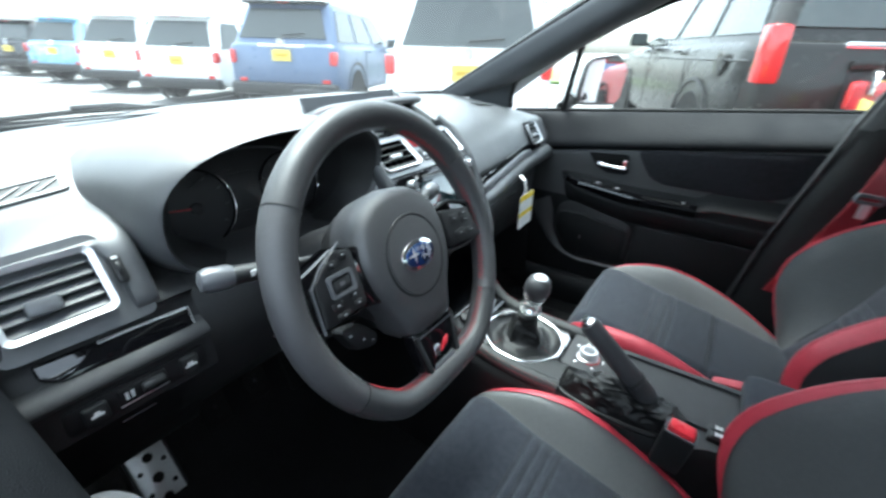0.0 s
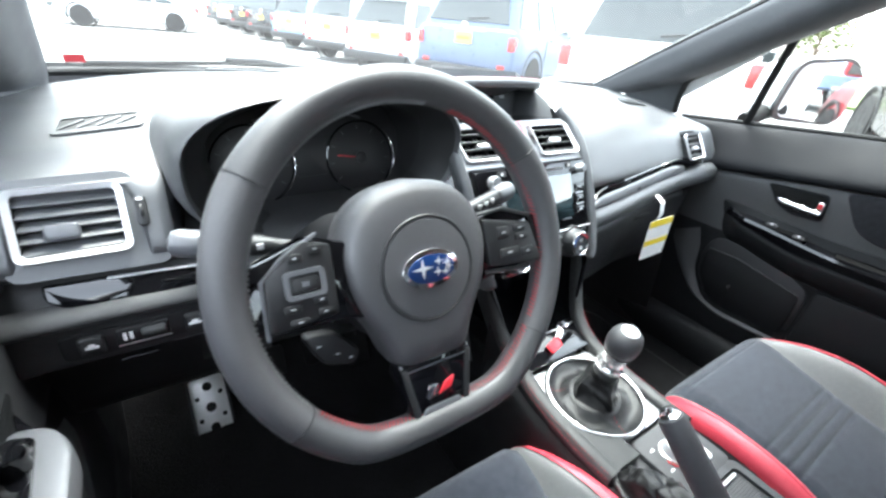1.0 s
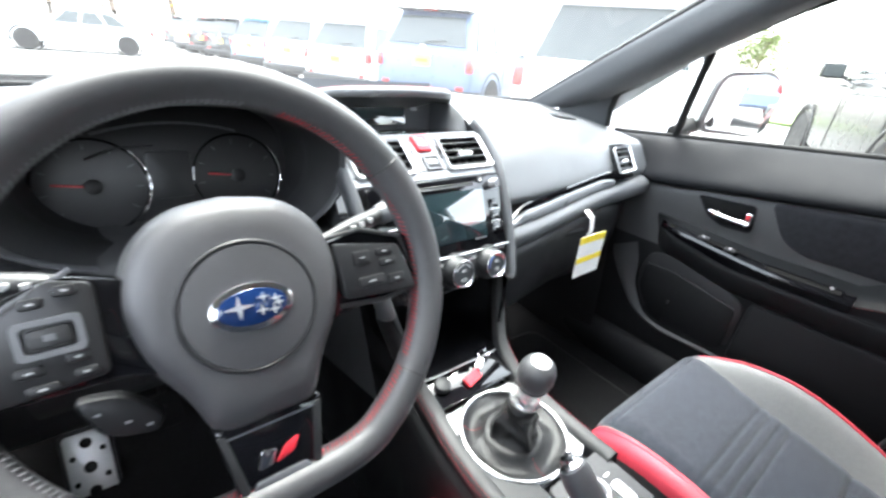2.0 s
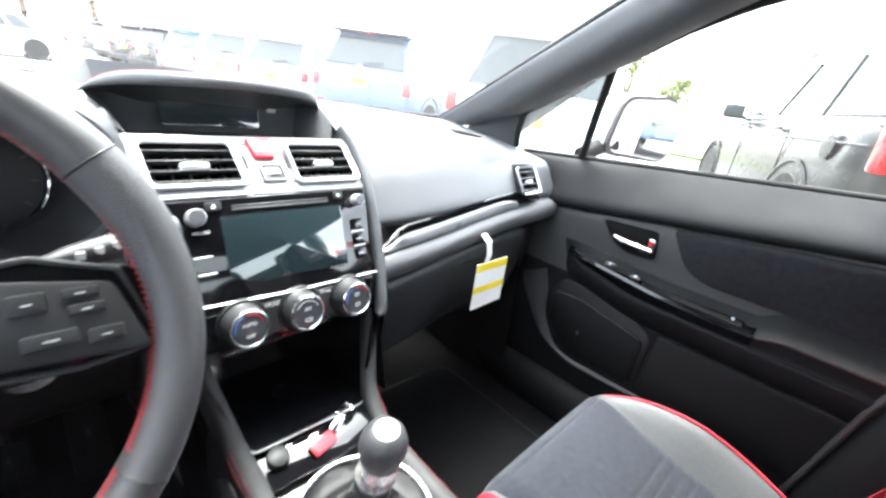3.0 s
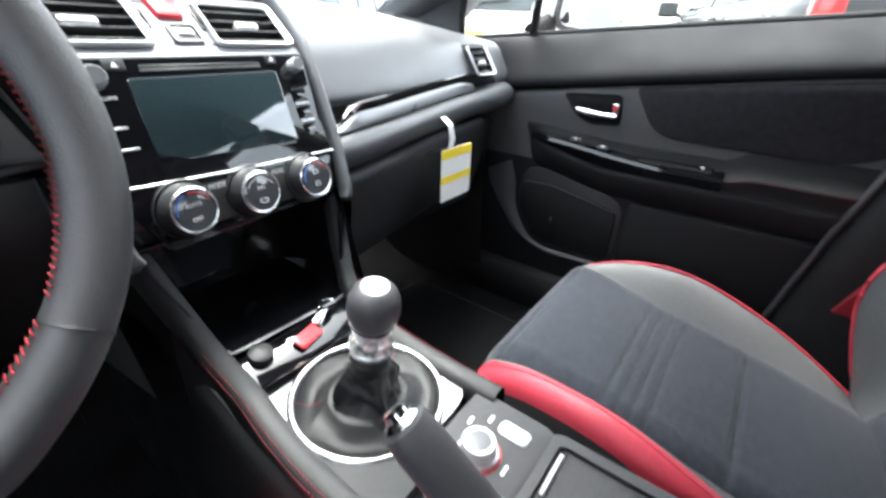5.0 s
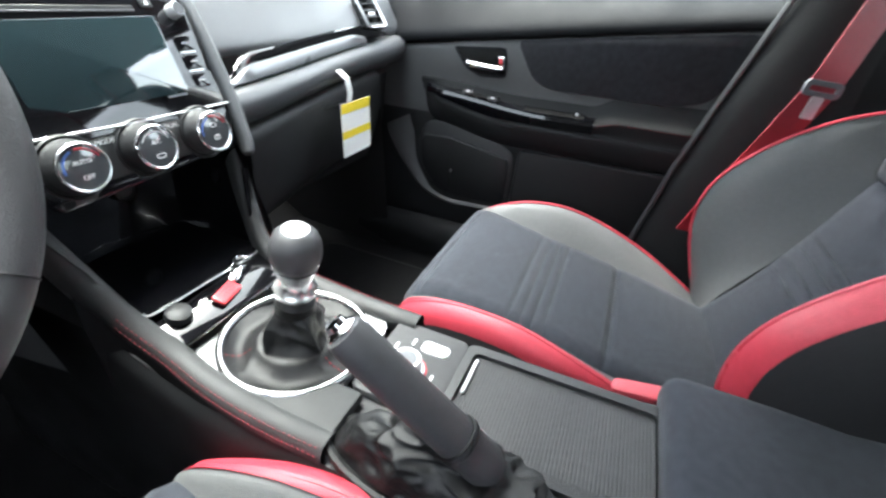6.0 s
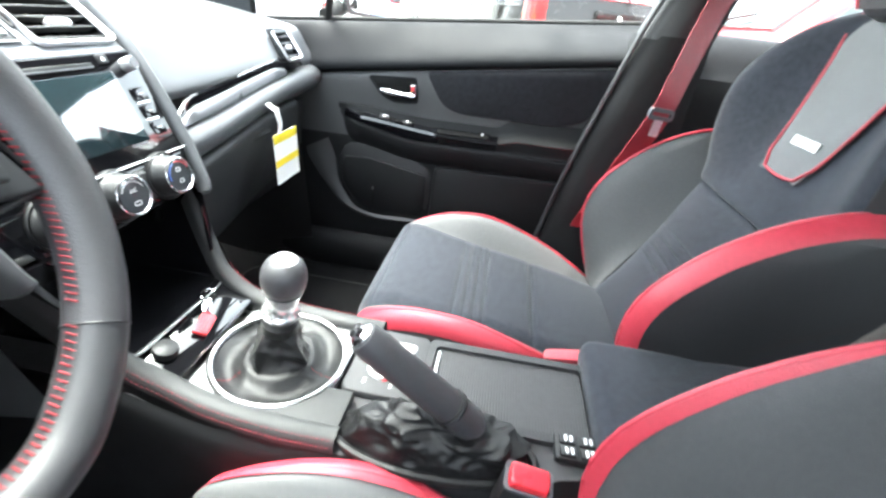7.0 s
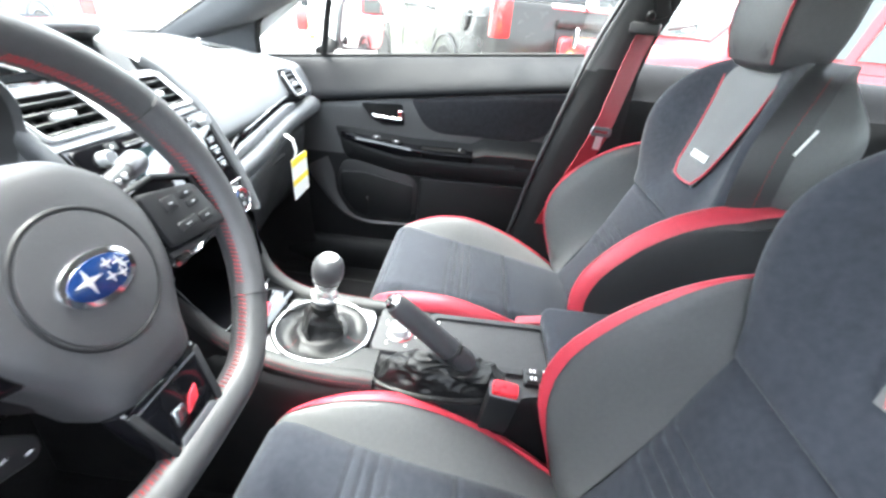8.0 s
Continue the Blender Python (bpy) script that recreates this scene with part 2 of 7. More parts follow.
def prism(outline, depth, m=None, bevel=0.0, bm=None):
    """A plate with a 2D outline; its face lies at local z = depth, its back at z = 0."""
    own = bmesh.new()
    def inset(d):
        c = Vector((sum(p[0] for p in outline) / len(outline), sum(p[1] for p in outline) / len(outline)))
        w = max(abs(p[0] - c.x) for p in outline)
        h = max(abs(p[1] - c.y) for p in outline)
        return [(c.x + (p[0] - c.x) * (1 - d / w), c.y + (p[1] - c.y) * (1 - d / h)) for p in outline]
    rows = [[(x, y, 0) for x, y in outline], [(x, y, depth - bevel) for x, y in outline]]
    if bevel:
        rows.append([(x, y, depth - bevel * 0.3) for x, y in inset(bevel * 0.35)])
        rows.append([(x, y, depth) for x, y in inset(bevel)])
    skin(rows, closed=True, caps=True, bm=own)
    if m:
        own.transform(m)
    return join(bm, own) if bm else own


def frame_plate(outer, inner, depth, m=None, bm=None, lip=0.0):
    """A flat frame between two outlines of equal count."""
    own = bmesh.new()
    rows = [[(x, y, 0) for x, y in outer], [(x, y, depth) for x, y in outer], [(x, y, depth + lip) for x, y in inner], [(x, y, 0) for x, y in inner]]
    skin(rows, closed=True, ring=True, bm=own)
    if m:
        own.transform(m)
    return join(bm, own) if bm else own


def lathe(profile, m=None, n=32, bm=None, caps=True):
    """Turns (radius, height) pairs round the local z axis."""
    own = bmesh.new()
    rows = [[(r * math.cos(math.tau * i / n), r * math.sin(math.tau * i / n), h) for i in range(n)] for r, h in profile]
    skin(rows, closed=True, caps=caps, bm=own)
    if m:
        own.transform(m)
    return join(bm, own) if bm else own


def tube(path, radius, n=10, closed=False, caps=True, bm=None, flat=1.0, up=(0, 0, 1)):
    """A round bar along a path; radius is a number or a function of 0..1. flat squeezes it across."""
    own = bmesh.new()
    pts = [Vector(p) for p in path]
    k = len(pts)
    rows = []
    for i, p in enumerate(pts):
        a = pts[(i - 1) % k] if closed or i > 0 else p
        b = pts[(i + 1) % k] if closed or i < k - 1 else p
        d = (b - a).normalized()
        side = d.cross(Vector(up))
        side = side.normalized() if side.length > 1e-4 else Vector((1, 0, 0))
        top = side.cross(d).normalized()
        r = radius(i / max(1, k - 1)) if callable(radius) else radius
        rows.append([p + side * (r * math.cos(math.tau * j / n)) + top * (r * flat * math.sin(math.tau * j / n)) for j in range(n)])
    skin(rows, closed=True, ring=closed, caps=caps and not closed, bm=own)
    return join(bm, own) if bm else own


def stitches(path, size=0.0014, length=0.007, gap=0.004, bm=None):
    """A row of thread stitches lying along a path."""
    bm = bm or bmesh.new()
    pts = [Vector(p) for p in path]
    run, nxt, on = 0.0, 0.0, None
    total = sum((b - a).length for a, b in zip(pts, pts[1:]))
    def at(s):
        for a, b in zip(pts, pts[1:]):
            d = (b - a).length
            if s <= d:
                return a.lerp(b, s / d if d else 0)
            s -= d
        return pts[-1]
    s = 0.0
    while s + length < total:
        tube([at(s), at(s + length * 0.5), at(s + length)], size, n=5, bm=bm)
        s += length + gap
    return bm


def basis(o, x, y):
    """A pose from an origin and two directions (local x, and roughly local y); local z is their cross product."""
    x = Vector(x).normalized()
    z = x.cross(Vector(y)).normalized()
    y = z.cross(x)
    return Matrix(((x.x, y.x, z.x, o[0]), (x.y, y.y, z.y, o[1]), (x.z, y.z, z.z, o[2]), (0, 0, 0, 1)))


def words(text, size, m, parent, material, name="lettering", depth=0.0003):
    """Lettering as a mesh, centred on the pose m."""
    cu = bpy.data.curves.new(name, "FONT")
    cu.body, cu.size, cu.extrude, cu.align_x, cu.align_y = text, size, depth, "CENTER", "CENTER"
    tmp = bpy.data.objects.new(name, cu)
    me = bpy.data.meshes.new_from_object(tmp)
    bpy.data.objects.remove(tmp)
    bpy.data.curves.remove(cu)
    bm = bmesh.new()
    bm.from_mesh(me)
    bpy.data.meshes.remove(me)
    bm.transform(m)
    return part(name, bm, material, parent)


# ---- the dashboard ----
dashboard = thing("dashboard", (0, 0.4, 0.33), "charcoal soft plastic car dashboard with silver-framed vents", "dashboard")


def inset_face(x):
    """How far the dash face stands towards the seats near the middle of the car."""
    return -0.034 * (1 - step(0.15, 0.6, abs(x)))


def pad_profile(x):
    a = abs(x)
    by = 0.945 - 0.27 * step(0.45, 0.76, a)
    c = 0.033 * (a / 0.65) ** 2
    raw = [(by, 1.036 - c * 0.1), (lerp(by, 0.5, 0.35), 1.046 - c * 0.35), (lerp(by, 0.5, 0.75), 1.054 - c * 0.75), (0.45, 1.056 - c), (0.375, 1.041 - c * 0.92), (0.32, 1.016 - c * 0.55), (0.28, 0.982), (0.256, 0.947), (0.24, 0.916), (0.243, 0.903)]
    g = 1 - step(-0.35, -0.1, x)
    raw = [(y, z - g * d) for (y, z), d in zip(raw, (0.015, 0.011, 0.004, 0, 0, 0, 0, 0, 0, 0))]
    pts = []
    drv = step(-0.535, -0.49, x) * (1 - step(-0.175, -0.13, x))
    mid = step(-0.19, -0.15, x) * (1 - step(0.146, 0.158, x))
    for y, z in raw:
        y += inset_face(x) * (1 - step(0.3, 0.46, y))
        if drv and y < 0.42:
            y = lerp(y, 0.42 + (0.42 - y) * 0.05, drv)
        z -= 0.075 * mid * (1 - step(0.40, 0.46, y))
        if mid and y < 0.42:
            y = lerp(y, 0.42, mid)
        y -= 0.005 * step(-0.74, -0.70, x) * (1 - step(-0.545, -0.50, x)) * step(0.885, 0.905, z) * (1 - step(0.975, 1.02, z))
        if z < 0.97:
            y += 0.034 * (step(-0.672, -0.66, x) * (1 - step(-0.570, -0.558, x)) + step(0.592, 0.602, x) * (1 - step(0.662, 0.672, x))) * step(0.895, 0.91, z)
        z -= 0.012 * (1 - step(-0.53, -0.47, x)) * math.exp(-((y - 0.375) / 0.055) ** 2)
        pts.append((x, y, z))
    return pts


XS = [-0.75 + 1.5 * i / 240 for i in range(241)]
part("upper_pad", skin([curve(pad_profile(x), 34) for x in XS]), DASH, dashboard, "grained charcoal dash top")


def trim_z(x):
    return 0.872 + 0.06 * (abs(x) - 0.178)


def trim_y(x):
    return 0.236 + inset_face(x) * 1.3


def band(x0, x1, prof, n=24, d=0.004):
    """A long strip along the dash; prof(x) gives its (y, z) section."""
    return thicken(skin([[(x, y, z) for y, z in prof(x)] for x in [lerp(x0, x1, i / n) for i in range(n + 1)]]), d)


def taper(x, x0, x1):
    return step(x0, x0 + 0.05, x) * (1 - step(x1 - 0.1, x1, x) * 0.75)


def gloss_band(x):
    t, y, k = trim_z(x), trim_y(x), taper(abs(x), 0.165, 0.67)
    return [(y + 0.004, t + 0.028 * k + 0.005), (y + 0.001, t + 0.026 * k + 0.005), (y - 0.001, t + 0.018 * k + 0.005), (y - 0.003, t + 0.004)]


def silver_band(x):
    t, y, k = trim_z(x), trim_y(x), taper(abs(x), 0.165, 0.62)
    return [(y - 0.003, t + 0.002 + 0.018 * k), (y - 0.007, t + 0.001 + 0.015 * k), (y - 0.009, t), (y - 0.002, t - 0.004)]


part("gloss_strip", band(0.158, 0.675, gloss_band), GLOSS, dashboard, "glossy black inlay strip")
part("silver_strip", band(0.165, 0.58, silver_band), FASCIA, dashboard, "satin silver trim strip")


def roll(x):
    t, y = trim_z(x), trim_y(x)
    return [(x, y + 0.016, t - 0.002), (x, y - 0.008, t - 0.005), (x, y - 0.022, t - 0.02), (x, y - 0.02, t - 0.04), (x, y - 0.002, t - 0.056), (x, y + 0.02, t - 0.066), (x, y + 0.03, t - 0.076)]


part("padded_roll", skin([curve(roll(x), 16) for x in [0.15 + 0.585 * i / 24 for i in range(25)]]), DASH, dashboard)


def glove(x):
    t, y = trim_z(x), trim_y(x) + 0.02
    return [(x, y + 0.012, t - 0.07), (x, y - 0.006, t - 0.076), (x, y - 0.012, t - 0.10), (x, y - 0.004, t - 0.17), (x, y + 0.012, t - 0.235), (x, y + 0.05, t - 0.25), (x, y + 0.2, t - 0.255)]


glove_box = part("glove_box", skin([curve(glove(x), 20) for x in [0.20 + 0.46 * i / 20 for i in range(21)]]), DASH_LOW, dashboard, "dark hard plastic glove box lid")
part("glove_box_handle", box(0.40, 0.50, trim_y(0.45) + 0.004, trim_y(0.45) + 0.02, 0.782, 0.792, 0.003), DEEP, glove_box)
part("glove_box_surround", skin([[(x, 0.268, 0.815), (x, 0.28, 0.70), (x, 0.31, 0.60), (x, 0.50, 0.55)] for x in (0.13, 0.2, 0.4, 0.66, 0.735)]), DASH_LOW, dashboard)
part("pull_slot", box(0.60, 0.64, 0.262, 0.285, 0.662, 0.668, 0.002), TRIMGREY, dashboard)

# driver's side below the vents
def lower(x):
    return [(x, 0.262, 0.918), (x, 0.236, 0.906), (x, 0.243, 0.893), (x, 0.226, 0.862), (x, 0.216, 0.850), (x, 0.2145, 0.822), (x, 0.2145, 0.796), (x, 0.25, 0.782), (x, 0.29, 0.70), (x, 0.34, 0.62), (x, 0.46, 0.58)]


part("driver_lower_panel", skin([curve(lower(x), 30) for x in [-0.70 + 0.205 * i / 10 for i in range(11)]]), DASH_LOW, dashboard)
part("knee_panel", skin([curve([(x, 0.36, 0.93), (x, 0.262, 0.905), (x, 0.24, 0.885), (x, 0.225, 0.84), (x, 0.245, 0.78), (x, 0.30, 0.68), (x, 0.42, 0.60)], 14) for x in [-0.53 + 0.40 * i / 8 for i in range(9)]]), MIDTRIM, dashboard)
part("dash_end", skin([curve([(-0.70, 0.30, 0.98), (-0.70, 0.236, 0.906), (-0.70, 0.21, 0.85), (-0.70, 0.23, 0.79), (-0.70, 0.34, 0.6)], 12), curve([(-0.75, 0.42, 0.98), (-0.76, 0.32, 0.906), (-0.77, 0.29, 0.85), (-0.77, 0.30, 0.79), (-0.76, 0.40, 0.6)], 12)]), DASH_LOW, dashboard)
LOW = basis((-0.583, 0.238, 0.878), (1, 0.0, 0.0), (0, 0.026, 0.036))
inlay = part("gloss_inlay", prism(rounded([(-0.076, 0.011), (0.078, 0.005), (0.074, -0.025), (-0.060, -0.018), (-0.076, -0.006)], 0.005), 0.008, LOW, 0.003), GLOSS, dashboard, "glossy black inlay panel")
part("silver_edge", tube([LOW @ Vector(p) for p in ((-0.020, 0.0065, 0.008), (0.02, 0.0052, 0.0085), (0.074, 0.0025, 0.008))], 0.0026, n=6, flat=0.6), SATIN, inlay)
part("silver_lip", tube([LOW @ Vector(p) for p in ((0.0765, 0.003, 0.006), (0.0745, -0.024, 0.006), (0.02, -0.0225, 0.006))], 0.0013, n=6), SATIN, inlay)
part("padded_lip", skin([curve([(x, 0.236, 0.871), (x, 0.219, 0.866), (x, 0.2085, 0.857), (x, 0.209, 0.849), (x, 0.22, 0.846)], 10) for x in [-0.702 + 0.205 * i / 8 for i in range(9)]]), MIDTRIM, dashboard, "dark padded lower lip")
SW = basis((-0.583, 0.2135, 0.822), (1, 0, 0), (0, 0, 0.03))
part("switch_recess", prism(rrect(0.15, 0.032, 0.006), 0.003, SW @ pose(0, 0, -0.001), 0.001), DEEP, dashboard)
for dx, w, icon in ((-0.048, 0.024, 0.012), (0.052, 0.022, 0.014)):
    sw = part("rocker_switch", prism(rrect(w, 0.024, 0.004), 0.008, SW @ pose(dx, 0.0, 0), 0.003), DASH_LOW, dashboard, "small black rocker switch")
    part("icon", box(-icon / 2, icon / 2, -0.0015, 0.0015, 0, 0.0006, m=SW @ pose(dx, 0, 0.008)), WHITE, sw)
    part("icon_bar", box(-icon / 4, icon / 4, 0.0015, 0.0045, 0, 0.0006, m=SW @ pose(dx, 0, 0.008)), WHITE, sw)
dimmer = part("dimmer", prism(rrect(0.052, 0.020, 0.003), 0.005, SW @ pose(0.0, 0.002, 0), 0.002), DEEP, dashboard, "black dimmer panel with thumb wheel")
part("thumb_wheel", lathe([(0.006, -0.012), (0.0075, -0.010), (0.0075, 0.010), (0.006, 0.012)], SW @ pose(0.010, 0.002, 0.004, 0, 90, 0), 16), DASH_LOW, dimmer)
for dx in (-0.018, -0.012):
    part("icon", box(-0.0018, 0.0018, -0.005, 0.005, 0, 0.0005, m=SW @ pose(dx, 0.002, 0.005)), WHITE, dimmer)
part("silver_line", box(-0.026, 0.026, -0.0008, 0.0008, 0, 0.0012, m=SW @ pose(0, -0.010, 0.003)), SATIN, dimmer)
for dx, dz in ((0.01, -0.024), (0.045, -0.026), (-0.01, -0.034)):
    part("panel_seam", box(-0.018, 0.018, -0.0006, 0.0006, 0, 0.001, m=SW @ pose(dx, dz, -0.003)), TRIMGREY, dashboard)


def air_vent(m, w, h, count, edge=0.007, corner=0.009, material=SATIN, skew=0.0, tab=SATIN, parent=dashboard, slats=MIDTRIM, tilt=24, tab_at=(0, -0.005, 0.009)):
    """A vent: silver frame, dark recess, tilting slats, upright vanes and a sliding tab."""
    def sk(pts):
        return [(x + y * skew, y) for x, y in pts]
    vent = part("air_vent", frame_plate(sk(rrect(w, h, corner)), sk(rrect(w - 2 * edge, h - 2 * edge, max(0.002, corner - edge * 0.6))), 0.006, m, lip=-0.003), material, parent, "air vent with a satin silver frame")
    part("recess", prism(sk(rrect(w - 2 * edge, h - 2 * edge, 0.003)), 0.001, m @ pose(0, 0, -0.028)), DEEP, vent)
    part("recess_wall", skin([[m @ Vector((x, y, z)) for x, y in sk(rrect(w - 2 * edge, h - 2 * edge, 0.003))] for z in (0.001, -0.029)], closed=True), DEEP, vent)
    ih = h - 2 * edge
    for i in range(count):
        y = -ih / 2 + ih * (i + 0.5) / count
        part("slat", box(-w / 2 + edge, w / 2 - edge, -0.0012, 0.0012, -0.009, 0.007, 0.0008, 1, m @ pose(y * skew, y, -0.005, tilt, 0, 0)), slats, vent)
    for i in range(5):
        x = -w / 2 + edge + (w - 2 * edge) * (i + 0.5) / 5
        part("vane", box(-0.0006, 0.0006, -ih / 2, ih / 2, -0.004, 0.004, m=m @ pose(x, 0, -0.022)), DEEP, vent)
    part("tab", prism(rrect(w * 0.30, tab_at[2], 0.003), 0.008, m @ pose(tab_at[0], tab_at[1], -0.002), 0.003), tab, vent)
    return vent


DRV_VENT = basis((-0.615, 0.253, 0.948), (1, 0, 0), (0, 0.038, 0.064))
part("vent_surround", frame_plate(rounded([(-0.066, -0.052), (0.078, -0.055), (0.074, 0.0), (0.052, 0.056), (-0.066, 0.052)], 0.014), rounded([(-0.05, -0.030), (0.040, -0.030), (0.040, 0.0), (0.040, 0.036), (-0.05, 0.036)], 0.006), 0.004, DRV_VENT @ pose(0, 0, -0.008)), DASH, dashboard)
air_vent(DRV_VENT @ pose(-0.0056, 0.0036, 0), 0.099, 0.0760, 5, edge=0.0062, tab=TRIMGREY, slats=DASH, tilt=48, tab_at=(-0.008, -0.009, 0.017))
slot = part("thumb_wheel_slot", prism(rrect(0.011, 0.034, 0.004), 0.006, DRV_VENT @ pose(0.0575, 0.006, 0.001), 0.001), DEEP, dashboard)
part("thumb_wheel", lathe([(0.009, -0.002), (0.011, -0.001), (0.011, 0.001), (0.009, 0.002)], DRV_VENT @ pose(0.0575, 0.006, -0.001, 0, 90, 0), 18), DASH_LOW, slot)
part("wheel_mark", box(-0.003, 0.003, -0.0015, 0.0015, 0, 0.001, m=DRV_VENT @ pose(0.0575, 0.019, 0.0068)), WHITE, slot)
PAS_VENT = basis((0.634, 0.250, 0.950), (1, 0.10, 0), (0, 0.04, 0.058))
air_vent(PAS_VENT, 0.086, 0.068, 4, edge=0.0045, skew=0.10, slats=DASH)

# windscreen demister slots in the dash top
for sx in (-1, 1):
    DF = basis((0.584, 0.428, 1.0275), (1, 0.0, -0.11), (0, 1, 0.1)) if sx > 0 else basis((-0.583, 0.414, 1.0170), (1, 0.0, 0.095), (0, 1, 0.33))
    df = part("demister_vent", frame_plate(rounded([(-0.053, -0.020), (0.046, -0.020), (0.051, 0.020), (-0.046, 0.020)], 0.008), rounded([(-0.045, -0.0135), (0.038, -0.0135), (0.044, 0.0135), (-0.039, 0.0135)], 0.003), 0.003, DF @ pose(0, 0, 0.001)), DASH, dashboard, "slim demister slot with slanted fins")
    part("recess", prism(rrect(0.086, 0.028, 0.003), 0.0012, DF @ pose(0, 0, 0.001)), DEEP, df)
    for i in range(4):
        part("fin", box(-0.0015, 0.0015, -0.016, 0.016, 0, 0.0028, m=DF @ pose(-0.030 + 0.020 * i, 0, 0.001, 0, 0, -58)), DASH, df)
part("defogger_grille", prism(rrect(0.9, 0.03, 0.008), 0.003, basis((0.05, 0.84, 1.034), (1, 0, 0), (0, 1, -0.05)), 0.001), DEEP, dashboard)

# ---- instrument cluster in its hood ----
def hood_ring(scale, dy, dz=0.0, tilt=1.0, low=None):
    out = []
    for i in range(48):
        a = math.tau * i / 48
        c, s = math.cos(a), math.sin(a)
        k = scale if s > -0.15 or low is None else lerp(scale, low, min(1, (-s - 0.15) / 0.35))
        x = -0.332 + 0.180 * k * math.copysign(abs(c) ** 0.8, c)
        z = 0.998 + dz + (0.090 if s > 0 else 0.108) * k * math.copysign(abs(s) ** 0.8, s)
        y = 0.226 - 0.032 * s * tilt + dy
        out.append((x, y, z))
    return out


hood = part("instrument_hood", skin([hood_ring(0.80, 0.135, 0, 0.2), hood_ring(0.93, 0.05, 0, 0.7), hood_ring(1.0, 0.0), hood_ring(1.02, -0.006), hood_ring(1.055, 0.001, 0, 1, 1.05), hood_ring(1.09, 0.04, -0.001, 0.9, 1.09), hood_ring(1.13, 0.12, -0.006, 0.6, 1.12), hood_ring(1.16, 0.26, -0.032, 0.2, 1.0), hood_ring(1.0, 0.44, -0.06, 0, 0.9)], closed=True), DASH, dashboard, "arched instrument hood")
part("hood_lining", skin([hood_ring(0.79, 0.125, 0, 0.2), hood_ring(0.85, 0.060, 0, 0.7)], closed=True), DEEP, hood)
part("hood_bezel", skin([hood_ring(0.85, 0.060, 0, 0.7), hood_ring(0.865, 0.040, 0, 0.8), hood_ring(0.96, 0.012, 0, 0.95), hood_ring(0.992, 0.001)], closed=True), DASH_LOW, hood, "dark bezel round the instruments")
CL = basis((-0.332, 0.345, 0.985), (1, 0, 0), (0, 0.25, 1))
cluster = part("gauge_panel", prism(rounded([(-0.16, -0.08), (0.16, -0.08), (0.16, 0.04), (0.10, 0.078), (-0.10, 0.078), (-0.16, 0.04)], 0.03, 6), 0.004, CL, 0.001), GAUGE, dashboard, "dark instrument panel, switched off")
for gx in (-0.088, 0.075):
    ring = part("gauge_ring", lathe([(0.057, 0), (0.0575, 0.005), (0.0555, 0.006), (0.0545, 0.002)], CL @ pose(gx, -0.018, 0.004), 40, caps=False), GLOSS, cluster)
    part("gauge_needle", box(-0.038, 0.002, -0.0011, 0.0011, 0, 0.0015, 0.0005, 1, CL @ pose(gx, -0.018, 0.006, 0, 0, -8)), ICON_RED, ring)
    part("needle_hub", lathe([(0.009, 0), (0.009, 0.004), (0.006, 0.006)], CL @ pose(gx, -0.018, 0.004), 20), DEEP, ring)
    for k in range(9):
        a = radians(220 - 32 * k)
        part("gauge_mark", box(-0.0035, 0.0035, -0.0005, 0.0005, 0, 0.0004, m=CL @ pose(gx + 0.047 * math.cos(a), -0.018 + 0.047 * math.sin(a), 0.0042, 0, 0, math.degrees(a))), TRIMGREY, ring)
    part("chrome_arc", tube([CL @ Vector((gx + 0.058 * math.cos(radians(d)), -0.018 + 0.058 * math.sin(radians(d)), 0.008)) for d in range(-40, 45, 6)], 0.0012, n=6), CHROME, ring)
part("chrome_brow", tube(curve([CL @ Vector(p) for p in ((-0.090, 0.014, 0.010), (-0.060, 0.0255, 0.010), (-0.020, 0.0275, 0.010))], 12), 0.0012, n=6), CHROME, cluster)
part("trip_display", prism(rrect(0.05, 0.06, 0.006), 0.003, CL @ pose(-0.006, -0.01, 0.004), 0.001), GAUGE, cluster)
part("cluster_arch", tube([CL @ Vector((x, 0.055 - 1.9 * x * x, 0.006)) for x in [-0.08 + 0.02 * i for i in range(9)]], 0.0018, n=6), TRIMGREY, cluster)

# ---- information display under its visor ----
def visor_loop(x):
    """The padded visor's section at x: a rounded lip in front, sinking into the dash top behind."""
    u = x / 0.160
    e = max(0.12, 1 - abs(u) ** 9)
    y0, z0 = 0.286 + 0.105 * abs(u) ** 2.6, 1.0915 - 0.014 * u * u - 0.020 * u ** 8
    sect = [(0.006, -0.0085), (-0.001, -0.006), (-0.004, 0.0), (-0.001, 0.006), (0.007, 0.0085), (0.05, 0.004), (0.12, -0.020), (0.20, -0.060), (0.20, -0.070), (0.12, -0.040), (0.05, -0.012)]
    return [(x * (1 - 0.25 * max(0, dy) / 0.2), y0 + dy * (1 - 0.35 * abs(u) ** 2), z0 + dz * e) for dy, dz in sect]


